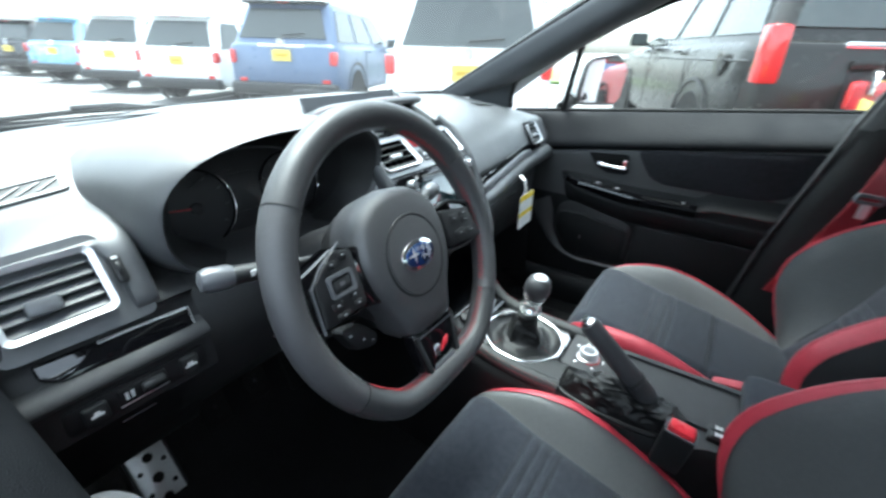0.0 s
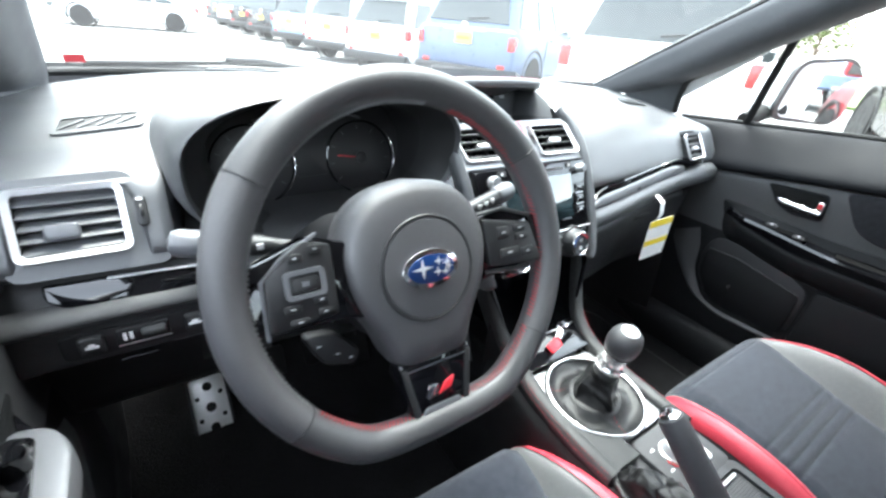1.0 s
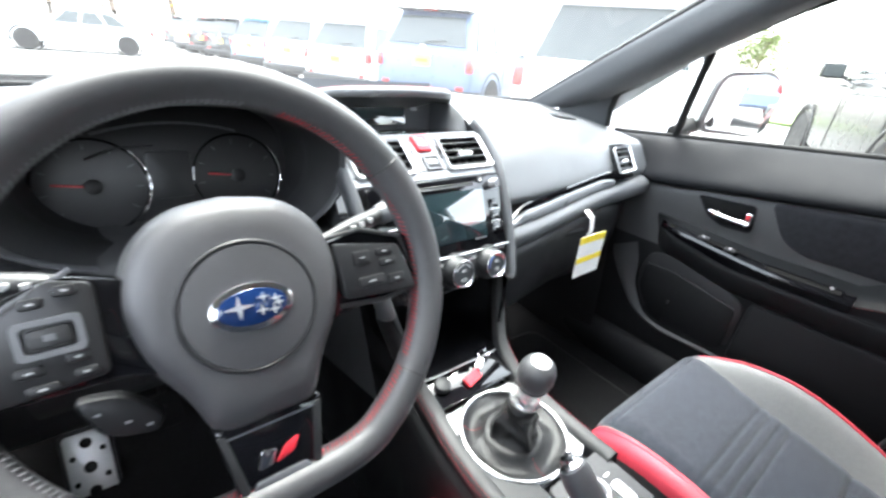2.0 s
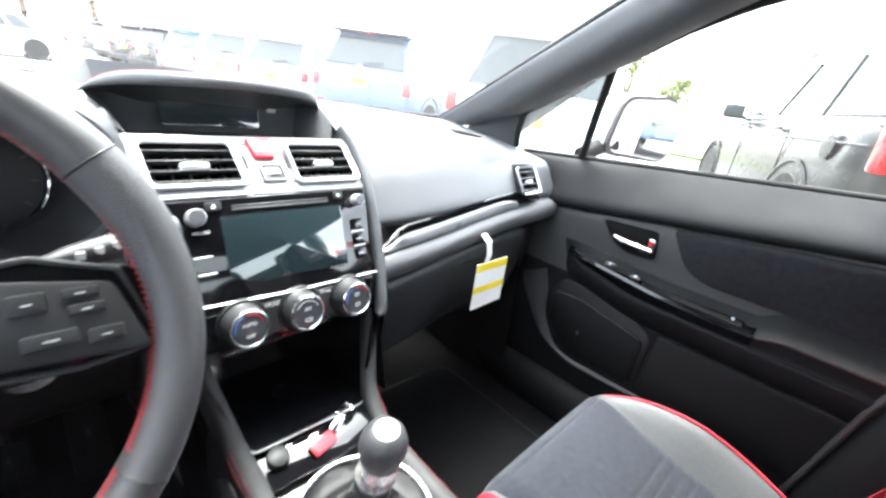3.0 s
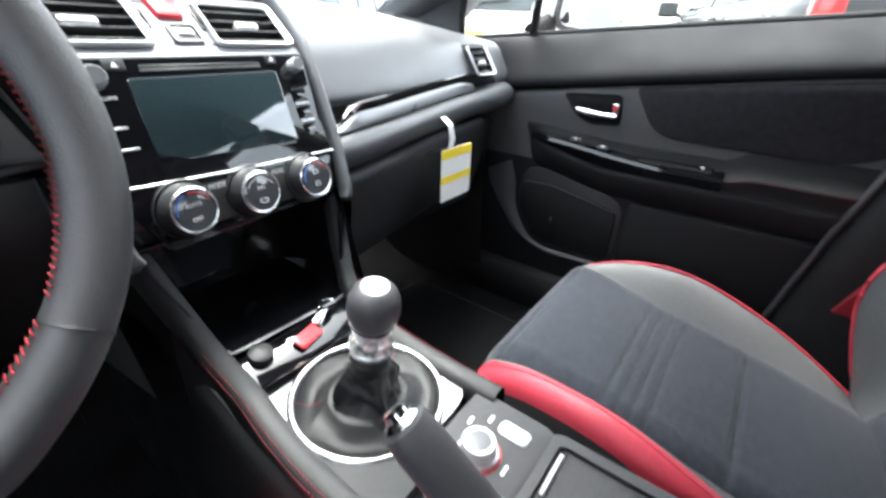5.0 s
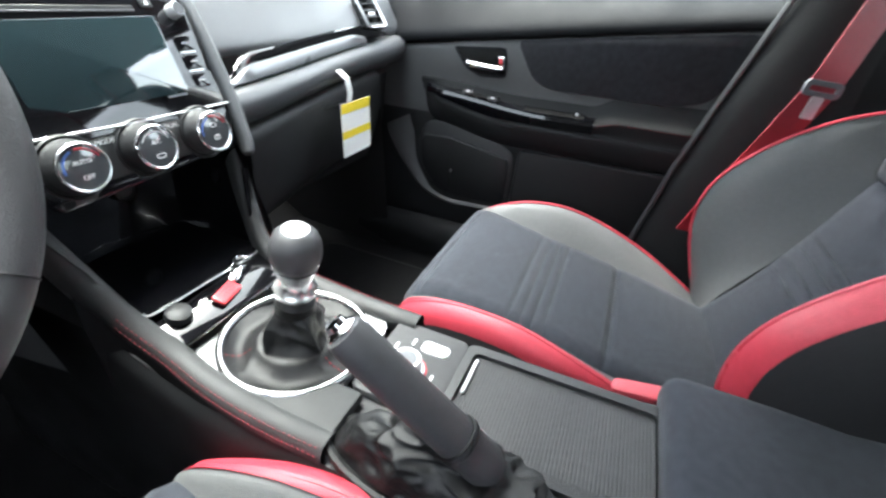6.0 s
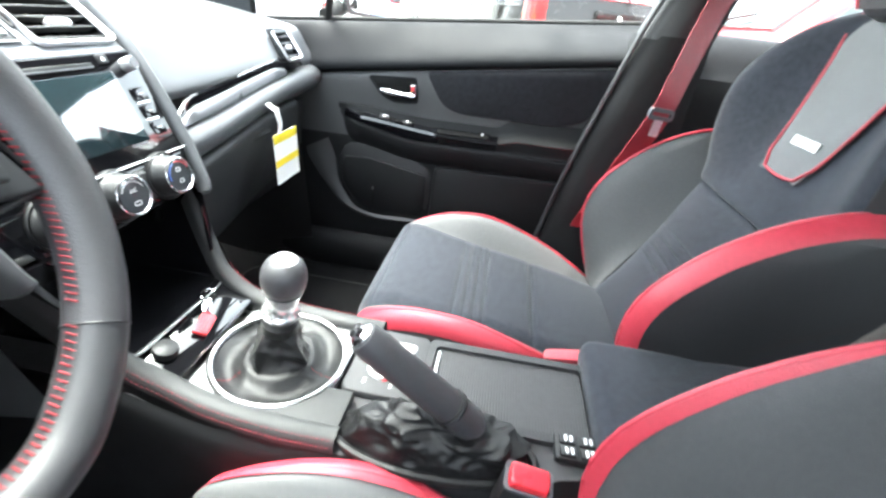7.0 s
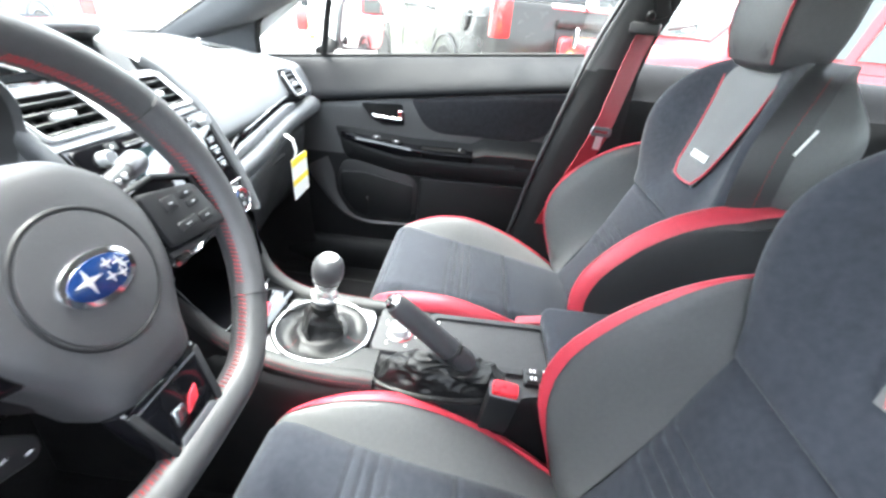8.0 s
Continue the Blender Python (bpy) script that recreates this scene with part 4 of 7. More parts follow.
part("silver_mark", prism(rounded([(-0.018, -0.009), (-0.006, -0.009), (-0.001, 0.004), (-0.013, 0.006)], 0.003), 0.002, WH @ pose(0.0, -0.123, 0.008), 0.0006), CHROME, badge)
part("satin_base", prism(rounded([(-0.024, -0.003), (0.024, -0.003), (0.020, 0.003), (-0.020, 0.003)], 0.002), 0.002, WH @ pose(0, -0.144, 0.0075), 0.0006), TRIMGREY, badge)
part("wheel_boss", lathe([(0.075, -0.075), (0.082, -0.04), (0.07, -0.018)], WH, 32), DEEP, wheel)

# ---- steering column with its stalks ----
column = thing("steering_column", (-0.335, 0.2, 0.85), "black plastic steering column shroud with control stalks", "steering column")
rows = []
for z, w, h, dy in ((-0.07, 0.068, 0.06, 0.0), (-0.11, 0.075, 0.065, -0.004), (-0.18, 0.072, 0.062, -0.012), (-0.26, 0.066, 0.056, -0.02)):
    rows.append([WH @ Vector((x, y + dy, z)) for x, y in rrect(2 * w, 2 * h, 0.03, 6)])
part("shroud", skin(rows, closed=True, caps=True), DEEP, column)
for sx in (-1, 1):
    base, tip = Vector((-0.335 + sx * 0.06, 0.085, 0.955)), Vector((-0.335 + sx * 0.192, 0.112, 0.974))
    path = [base.lerp(tip, i / 14) for i in range(15)]
    stalk = part("control_stalk", tube(path, lambda t: 0.0065 + 0.0035 * step(0.35, 0.55, t) if t < 0.9 else 0.010 - 0.004 * (t - 0.9) / 0.1, n=16), DASH_LOW, column, "black control stalk with white symbols")
    part("stalk_cap", lathe([(0.0108, -0.02), (0.0125, -0.016), (0.013, 0.004), (0.010, 0.011), (0.003, 0.0135)], Matrix.Translation(tip) @ (tip - base).to_track_quat("Z", "Y").to_matrix().to_4x4(), 24), TRIMGREY, stalk)
    for t in (0.55, 0.64, 0.73):
        q = base.lerp(tip, t) + Vector((0, -0.0095, 0.003))
        part("icon", box(-0.003, 0.003, -0.0006, 0.0006, -0.003, 0.003, m=Matrix.Translation(q)), WHITE, stalk)
cruise = part("cruise_stalk", prism(rounded([(-0.120, -0.040), (-0.088, -0.045), (-0.066, -0.070), (-0.074, -0.082), (-0.104, -0.074)], 0.01), 0.016, WH @ pose(0, 0, -0.035), 0.004), DEEP, column)
for x, y in ((-0.106, -0.054), (-0.09, -0.066), (-0.078, -0.073)):
    part("icon", box(-0.002, 0.002, -0.0008, 0.0008, 0, 0.0004, m=WH @ pose(x, y, -0.019)), GREYPRINT, cruise)
part("ignition_ring", lathe([(0.022, -0.01), (0.024, 0.0), (0.019, 0.006), (0.012, 0.004)], basis((-0.245, 0.16, 0.845), (1, 0, 0), (0, 0.5, 0.85)), 28), SATIN, column, "round silver-rimmed starter button")
part("starter_button", lathe([(0.017, 0.0), (0.016, 0.008), (0.001, 0.009)], basis((-0.245, 0.158, 0.846), (1, 0, 0), (0, 0.5, 0.85)), 24), DEEP, column)
part("knee_shroud", skin([curve([(x, 0.13, 0.80), (x, 0.17, 0.785), (x, 0.25, 0.76)], 6) for x in (-0.39, -0.335, -0.28)]), DASH_LOW, column)


# ---- centre console ----
console = thing("centre_console", (0, -0.2, 0.34), "black centre console with leather sides and red stitching", "console")


def con_top(y):
    return 0.636 + 0.036 * step(-0.02, 0.13, y)


def con_l(y):
    return -0.106 + 0.026 * (1 - step(-0.40, -0.33, y))


def con_r(y):
    return 0.094


ys = [0.13 - 0.60 * i / 40 for i in range(41)]
part("console_top", skin([[(lerp(con_l(y), con_r(y), k / 8), y, con_top(y) - 0.004 - 0.022 * step(-0.115, -0.105, y) * (1 - step(0.062, 0.075, y))) for k in range(9)] for y in ys]), SHUTTER, console)
for sx in (-1, 1):
    edge = con_l if sx < 0 else con_r
    part("side_panel", skin([curve([(edge(y) + sx * 0.0, y, con_top(y) - 0.002), (edge(y) + sx * 0.010, y, con_top(y) - 0.03), (edge(y) + sx * 0.014, y, 0.5), (edge(y) + sx * 0.02, y, 0.33)], 12) for y in [0.45 - 0.95 * i / 40 for i in range(41)]]), DOORLOW, console)
    pts = [(sx * 0.120 + 0.006, 0.150, 0.802), (sx * 0.112 + 0.005, 0.136, 0.772), (sx * 0.103 + 0.006, 0.119, 0.732), (sx * 0.093 + 0.004, 0.094, 0.694), (sx * 0.088 + 0.004, 0.052, 0.666), (sx * 0.091 + 0.002, 0.0, 0.654), (sx * 0.093, -0.07, 0.649), (sx * 0.093 + 0.001, -0.142, 0.647)]
    path = curve(pts, 60)

    def pad_row(i, p):
        k = step(18, 34, i)
        up = Vector((0, -0.6 * (1 - k), 0.8 + 0.2 * k))
        wide = 1 + 0.25 * k
        shape = ((-0.0100, -0.022), (-0.0105, -0.007), (-0.0080, 0.000), (-0.002, 0.0032), (0.0045, 0.0026), (0.0090, -0.0012), (0.0112, -0.0075), (0.0122, -0.013 - 0.010 * k), (0.0135, -0.020 - 0.035 * k), (0.0125, -0.026 - 0.085 * k))
        return [p + Vector((sx * c * wide, 0, 0)) + up * d for c, d in shape]

    pad = part("knee_pad", skin([curve(pad_row(i, p), 24) for i, p in enumerate(path)], caps=False), PADSKIN, console, "stitched grey leather knee pad", angle=70)
    for c, d in ((0.0108, 0.0010), (0.0146, -0.0065)):
        part("red_seam", stitches([p + Vector((sx * c, 0, d)) for p in path[24:]], 0.00045, 0.0030, 0.0026), SEAMTHREAD, pad)
    part("leather_skirt", skin([[p + Vector((sx * 0.0150, 0, -0.014)), p + Vector((sx * 0.0172, -0.002, -0.05)), p + Vector((sx * 0.018, -0.006, -0.13))] for p in path[14:]]), DOORLOW, console)


def squarish(a, w, h, p=7):
    c, s = math.cos(a), math.sin(a)
    k = (abs(c / w) ** p + abs(s / h) ** p) ** (-1 / p)
    return (c * k, s * k)


RIM = [math.tau * i / 64 for i in range(64)]
top_plate = part("shift_plate", frame_plate([squarish(a, 0.086, 0.096, 5) for a in RIM], [(-0.006 + 0.080 * math.cos(a), -0.014 + 0.080 * math.sin(a)) for a in RIM], 0.008, basis((0.008, -0.016, 0.636), (1, 0, 0), (0, 1, 0.06))), PLATE, console, "bright silver shifter surround plate")
RG = basis((0.002, -0.030, 0.6445), (1, 0, 0), (0, 1, 0.06))
part("chrome_ring", lathe([(0.0770, -0.002), (0.0772, 0.0042), (0.0790, 0.0062), (0.0822, 0.0064), (0.0848, 0.0046), (0.0855, 0.0)], RG, 72, caps=False), POLISH, top_plate, "thick chrome ring", 60)
part("ring_well", lathe([(0.0772, 0.002), (0.076, -0.016), (0.03, -0.018)], RG, 48, caps=False), DEEP, top_plate)
corner = [(0.002 + 0.0872 * math.cos(radians(a)), -0.030 + 0.0872 * math.sin(radians(a))) for a in range(186, 250, 6)]
part("pad_corner", prism(corner + [(-0.034, -0.140), (-0.088, -0.140)], 0.012, Matrix.Translation((0, 0, 0.6365)), 0.0015), PADSKIN, console, "grey leather corner beside the shifter")
# front lip in front of the shifter, with a socket cap and a red tag
part("front_tray", prism(rounded([(-0.078, -0.024), (0.086, -0.024), (0.092, 0.028), (-0.076, 0.028)], 0.008), 0.006, basis((0.002, 0.076, 0.664), (1, 0, 0), (0, 1, 0.30)), 0.002), GLOSS, console, "glossy black front tray")
part("socket_cap", lathe([(0.013, 0), (0.014, 0.005), (0.013, 0.010), (0.008, 0.012)], basis((-0.052, 0.082, 0.673), (1, 0, 0), (0, 1, 0.30)), 24), DEEP, console)

key_tag = thing("red_tag", (0.012, 0.086, 0.668), "red plastic tag with silver clip in the front tray", "tag")
TG = basis((0.004, 0.072, 0.672), (1, 0.25, 0.02), (-0.25, 1, 0.42))
part("tag_plate", prism(rrect(0.036, 0.018, 0.003), 0.004, TG, 0.001), REDPLASTIC, key_tag)
for i in range(3):
    part("tag_rib", box(-0.015, 0.015, -0.0012, 0.0012, 0, 0.0012, m=TG @ pose(0, -0.005 + 0.005 * i, 0.004)), RED, key_tag)
part("clip", prism(rrect(0.03, 0.012, 0.004), 0.003, TG @ pose(0.034, 0.010, 0.001, 0, 0, 20), 0.001), CHROME, key_tag)
part("clip_loop", tube([TG @ Vector((0.055 + 0.012 * math.cos(a), 0.016 + 0.009 * math.sin(a), 0.002)) for a in [math.tau * i / 20 for i in range(20)]], 0.0015, n=6, closed=True), CHROME, key_tag)

# drive mode panel, shutter and switches
MP = basis((0.026, -0.166, 0.634), (1, 0, 0), (0, 1, 0.02))
mode = part("mode_panel", prism(rrect(0.118, 0.094, 0.010), 0.008, MP @ pose(0.006, 0, 0), 0.003), SHUTTER, console, "grey panel with a silver mode dial")
dial = part("mode_dial", lathe([(0.021, 0.007), (0.0205, 0.011), (0.018, 0.012), (0.017, 0.024), (0.0155, 0.026)], MP @ pose(-0.008, 0.004, 0), 40), SATIN, mode, "silver drive mode dial")
part("dial_face", lathe([(0.0135, 0.0255), (0.012, 0.0262), (0.001, 0.0262)], MP @ pose(-0.008, 0.004, 0), 32), TRIMGREY, dial)
part("red_arc", tube([MP @ pose(-0.008, 0.004, 0) @ Vector((0.0225 * math.cos(radians(a)), 0.0225 * math.sin(radians(a)), 0.0085)) for a in range(190, 345, 8)], 0.001, n=5), ICON_RED, mode)
button = part("mode_button", prism(rrect(0.018, 0.034, 0.006), 0.0105, MP @ pose(0.034, -0.014, 0), 0.002), SATIN, mode)
part("button_face", prism(rrect(0.013, 0.028, 0.004), 0.0018, MP @ pose(0.034, -0.014, 0.0095), 0.0006), PAPER, button)
for x, y, w in ((-0.034, 0.022, 0.008), (0.020, 0.030, 0.010), (-0.008, -0.026, 0.012), (-0.036, -0.012, 0.006), (0.035, 0.014, 0.010)):
    part("print_bar", box(-w / 2, w / 2, -0.0014, 0.0014, 0, 0.0004, m=MP @ pose(x, y, 0.008)), WHITE, mode)
TR = basis((0.024, -0.322, 0.632), (1, 0, 0), (0, 1, 0.0))
tray = part("tray_frame", frame_plate(rrect(0.136, 0.222, 0.012), rrect(0.112, 0.200, 0.008), 0.011, TR @ pose(0, 0, -0.003)), DASH_LOW, console, "roller shutter tray with fine ribs")
bm = bmesh.new()
for i in range(56):
    y = -0.099 + 0.198 * (i + 0.5) / 56
    skin([[TR @ Vector((x, y + 0.00172 * math.cos(a), 0.002 + 0.0004 * math.sin(a))) for a in [math.pi * j / 4 for j in range(5)]] for x in (-0.057, 0.057)], bm=bm)
part("ribbed_shutter", bm, SHUTTER, tray, angle=70)
part("silver_pull", box(-0.026, 0.026, -0.0025, 0.0025, 0, 0.004, 0.0015, 1, TR @ pose(0.022, 0.094, 0.003)), SATIN, tray)
seat_sw = part("seat_heater_switch", prism(rrect(0.034, 0.050, 0.004), 0.009, basis((-0.047, -0.402, 0.634), (1, 0, 0), (0, 1, 0)), 0.002), DEEP, console, "black seat heater switches with white symbols")
for i, (x, y) in enumerate(((-0.008, 0.011), (0.008, 0.011), (-0.008, -0.011), (0.008, -0.011))):
    M2 = basis((-0.047, -0.402, 0.643), (1, 0, 0), (0, 1, 0)) @ pose(x, y, 0)
    key = part("rocker", prism(rrect(0.013, 0.018, 0.002), 0.003, M2, 0.001), DASH_LOW, seat_sw)
    for k in (-0.004, 0.002):
        part("icon", box(-0.004, 0.004, -0.0016, 0.0016, 0, 0.0004, m=M2 @ pose(0, k, 0.003)), WHITE, key)

armrest = thing("armrest", (0.03, -0.55, 0.62), "dark suede padded centre armrest lid", "armrest")
part("armrest_lid", box(-0.072, 0.128, -0.69, -0.422, 0.618, 0.668, 0.020, 4), SUEDE, armrest)
part("armrest_bin", box(-0.068, 0.122, -0.685, -0.43, 0.40, 0.620, 0.01, 2), DASH_LOW, armrest)

# ---- gear lever ----
gear = thing("gear_lever", (0.006, -0.022, 0.64), "gear lever with black leather knob and silver collar", "gear lever")
LV = Matrix.Translation((0.006, -0.024, 0.645)) @ (Vector((-0.001, -0.052, 0.80)) - Vector((0.006, -0.024, 0.645))).to_track_quat("Z", "Y").to_matrix().to_4x4()
rows = []
for j in range(41):
    h = j / 40
    row = []
    for i in range(128):
        a = math.tau * i / 128
        lobe = abs(math.sin(2 * a + 0.5)) ** 0.6
        if h < 0.45:
            u = h / 0.45
            r = lerp(0.0775, 0.037, u)
            rise = -0.010 * math.sin(math.pi * min(1, u * 1.15)) + 0.004 * u + math.sin(math.pi * u) * (0.005 * (1 - abs(math.sin(2.0 * a + 1.5 * u))) + 0.0015 * math.sin(5.0 * a - 3 * u))
            row.append(RG @ Vector((r * math.cos(a), r * math.sin(a), rise)))
        else:
            u = (h - 0.45) / 0.55
            r = lerp(0.037, 0.0205, u ** 0.75) + math.sin(math.pi * (0.12 + 0.88 * u)) * (0.009 * (1 - lobe) - 0.006 * lobe + 0.005 * (1 - 2 * abs(noise.noise(Vector((math.cos(a) * 1.6, math.sin(a) * 1.6, u * 2.2))))))
            row.append((RG @ Vector((r * math.cos(a), r * math.sin(a), 0.004))).lerp(LV @ Vector((r * math.cos(a), r * math.sin(a), 0.050)), u))
    rows.append(row)
boot = part("gaiter", skin(rows, closed=True), BOOT, gear, "creased black leather gaiter with red seams", angle=80)
for a in (radians(20), radians(140), radians(260)):
    part("red_seam", stitches([Vector(rows[j][int(a / math.tau * 128) % 128]) + Vector((0, 0, 0.0012)) for j in range(1, 15)], 0.0005, 0.0036, 0.003), THREAD, boot)
part("boot_collar", lathe([(0.0195, 0.044), (0.0220, 0.048), (0.0212, 0.059), (0.0165, 0.063)], LV, 32), BOOT, gear)
part("shaft", lathe([(0.0105, 0.058), (0.0105, 0.076)], LV, 20), DEEP, gear)
part("silver_collar", lathe([(0.0150, 0.070), (0.0222, 0.072), (0.0228, 0.078), (0.0190, 0.0825), (0.0172, 0.087), (0.0176, 0.093), (0.0200, 0.101), (0.0225, 0.108)], LV, 36), SILVER, gear, "polished silver collar")
knob = part("gear_knob", lathe([(0.0165, 0.105), (0.0215, 0.110), (0.0248, 0.118), (0.0258, 0.127), (0.0248, 0.137), (0.0215, 0.146), (0.0160, 0.1512), (0.0135, 0.153)], LV, 40), LEATHER, gear, "round black leather gear knob")
part("silver_cap", lathe([(0.0142, 0.1515), (0.0128, 0.1540), (0.006, 0.1552), (0.001, 0.1554)], LV, 32), SATIN, knob)

# ---- handbrake ----
brake = thing("handbrake", (-0.078, -0.27, 0.635), "raised leather handbrake lever in a creased gaiter", "handbrake")
tip, low = Vector((-0.099, -0.172, 0.795)), Vector((-0.073, -0.285, 0.675))
axis = (tip - low).normalized()
part("grip", tube([low.lerp(tip, i / 16) for i in range(17)], lambda t: (0.0182 - 0.002 * t) if 0.05 < t < 0.95 else 0.0145, n=18), LEATHER, brake, "black leather grip")
HB = Matrix.Translation(tip) @ axis.to_track_quat("Z", "Y").to_matrix().to_4x4()
part("release_button", lathe([(0.0115, -0.002), (0.0125, 0.003), (0.0100, 0.005), (0.008, 0.006), (0.0075, 0.010), (0.001, 0.011)], HB, 28), CHROME, brake, "chrome release button")
rows = []
for j in range(61):
    h = j / 60
    row = []
    for i in range(150):
        a = math.tau * i / 150
        base = Vector((-0.076 + 0.036 * math.cos(a), -0.240 + 0.104 * math.sin(a), 0.636 + 0.020 * math.sin(math.pi * min(1, h * 1.5))))
        c = low.lerp(tip, 0.24)
        collar = c + HB.to_3x3() @ Vector((0.0200 * math.cos(a), 0.0200 * math.sin(a), 0))
        p = base.lerp(collar, h ** 1.15) + Vector((0, -0.016 * math.sin(math.pi * h), 0.002 * math.sin(math.pi * h)))
        q = Vector((p.x * 1.3, p.y, p.z * 1.5))
        fold = 0.013 * (1 - 2.2 * abs(noise.noise(q * 26))) + 0.006 * (1 - 2.2 * abs(noise.noise(q * 58 + Vector((3, 1, 7))))) - 0.004
        out = (Vector((math.cos(a), math.sin(a), 0.5))).normalized()
        row.append(p + out * fold * math.sin(math.pi * min(1, h * 1.02)) ** 0.7)
    rows.append(row)
part("gaiter", skin(rows, closed=True), BOOT, brake, "creased black leather gaiter", angle=80)
part("grip_seam", tube([low.lerp(tip, 0.27) + HB.to_3x3() @ Vector((0.0190 * math.cos(a), 0.0190 * math.sin(a), 0)) for a in [math.tau * i / 24 for i in range(24)]], 0.0012, n=6, closed=True), BOOT, brake)
part("gaiter_rim", tube([(-0.076 + 0.038 * math.cos(math.tau * i / 48), -0.243 + 0.112 * math.sin(math.tau * i / 48), 0.638) for i in range(48)], 0.005, n=8, closed=True), BOOT, brake)

# ---- seat belt buckles ----
def buckle(x, y, z, name="seat_belt_buckle"):
    b = thing(name, (x, y, z - 0.14), "black seat belt buckle with red release button", "seat belt buckle")
    B = basis((x, y, z), (0.05, 1, 0.10), (-1, 0.05, -0.16))
    part("buckle_body", box(-0.022, 0.022, -0.013, 0.013, -0.085, 0.004, 0.005, 2, B), DEEP, b)
    part("release_button", prism(rrect(0.036, 0.021, 0.004), 0.012, B @ pose(0, 0, 0.001), 0.003), REDPLASTIC, b, "bright red release button")
    part("clear_rim", frame_plate(rrect(0.0445, 0.0275, 0.005), rrect(0.038, 0.0225, 0.004), 0.003, B @ pose(0, 0, 0.002)), TRIMGREY, b)
    part("buckle_stalk", tube([B @ Vector((0, 0, -0.07)), B @ Vector((0.0, -0.02, -0.14)), Vector((x + 0.004, y - 0.08, 0.42))], 0.011, n=8, flat=0.5), DEEP, b)
    return b


buckle(-0.128, -0.337, 0.684)


# ---- front seats ----
def sport_seat(SX, inboard, label):
    """A front seat round x = SX; inboard is the side towards the console, which carries the broad red band."""
    seat = thing("car_seat", (SX, -0.3, 0.34), label, "car seat", "front seats")
    # y, cushion height, insert half width, ridge offset, ridge height
    plan = [(-0.068, 0.40, 0.165, 0.170, 0.40), (-0.061, 0.50, 0.168, 0.172, 0.49), (-0.064, 0.578, 0.168, 0.175, 0.558), (-0.080, 0.611, 0.167, 0.179, 0.590), (-0.105, 0.619, 0.164, 0.184, 0.607), (-0.14, 0.616, 0.159, 0.190, 0.622), (-0.19, 0.607, 0.153, 0.198, 0.633), (-0.26, 0.595, 0.149, 0.205, 0.633), (-0.34, 0.580, 0.147, 0.210, 0.610), (-0.44, 0.558, 0.146, 0.207, 0.566), (-0.56, 0.53, 0.140, 0.193, 0.495)]
    # the driver's cushion is a little shorter in front
    plan = [(v[0] - (0.03 if SX < 0 else 0.0) * step(-0.42, -0.14, v[0]), *v[1:]) for v in plan]
    high = curve([v[:3] for v in plan], 300)
    wide = curve([(v[0], v[3], v[4]) for v in plan], 300)
    rows = [(h[0], h[1], h[2], w[1], w[2]) for h, w in zip(high, wide)]

    def groove(y):
        return sum((0.0050 if g > -0.3 else 0.009) * math.exp(-((y - g) / (0.0034 if g > -0.3 else 0.005)) ** 2) for g in (-0.228, -0.246, -0.264, -0.282, -0.376)) + 0.003 * math.exp(-((y + 0.092) / 0.003) ** 2)

    top = []
    for y, z, w, ro, zr in rows:
        line = []
        for i in range(21):
            u = i / 10 - 1
            edge = max(0, abs(u) - 0.9) / 0.1
            line.append((SX + u * w, y, z - 0.005 * u * u - groove(y) * (1 - abs(u) ** 6) - 0.012 * edge ** 2))
        top.append(line)
    part("cushion", skin(top), SUEDE, seat, "brushed suede seat cushion with stitched channels", angle=70)
    for s in (-1, 1):
        face, red, black = [], [], []
        for y, z, w, ro, zr in rows:
            e = Vector((SX + s * (w - 0.003), y, z - 0.020))
            r = Vector((SX + s * ro, y, zr))
            bulge = step(0.50, 0.61, zr)
            face.append([e, e.lerp(r, 0.3) + Vector((s * 0.002, 0, 0.005 * bulge)), e.lerp(r, 0.65) + Vector((0, 0, 0.008 * bulge)), e.lerp(r, 0.9) + Vector((0, 0, 0.004 * bulge)), r])
            o = Vector((s * 0.017, 0, -0.026)) * step(0.40, 0.58, zr) * (1 - 0.6 * step(0.30, 0.46, -y)) * (1.0 if SX > 0 else 1.35) + Vector((s * 0.004, 0, 0))
            k = 0.03 * step(0.26, 0.42, -y)
            inner = [e.lerp(r, 0.86 + k) + Vector((0, 0, 0.0075 * bulge)), e.lerp(r, 0.95 + k) + Vector((0, 0, 0.0055 * bulge))] if s == inboard else []
            red.append(inner + [r + Vector((0, 0, 0.003)), r + Vector((s * 0.011, 0, -0.001)), r + o * 0.6 + Vector((s * 0.006, 0, 0.004)), r + o])
            black.append([r + o, r + o + Vector((s * 0.006, 0, -0.03)), Vector((SX + s * (ro + 0.034), y, 0.44)), Vector((SX + s * (ro + 0.02), y, 0.37))])
        bol = part("cushion_bolster", skin(face), GREYLEATHER, seat, "grey leather side bolster", angle=70)
        part("red_band", skin(red), RED, seat, "red leather edge band", angle=70)
        part("seat_side", skin(black), SEATBLACK, seat, angle=70)
        part("red_piping", tube([Vector((SX + s * ro, y, zr + 0.0015)) for y, z, w, ro, zr in rows[70::7]], 0.0026, n=6), RED, bol)
        if s == inboard and SX > 0:
            part("seat_lever", prism(rounded([(-0.012, -0.028), (0.010, -0.030), (0.012, 0.026), (-0.008, 0.028)], 0.007), 0.009, basis((SX + s * 0.236, -0.405, 0.622), (1, 0, 0.1), (0, 1, -0.25)), 0.003), RED, seat, "red fabric seat lever")
    part("seat_base", box(SX - 0.19, SX + 0.19, -0.54, -0.10, 0.36, 0.50, 0.03, 3), DEEP, seat)
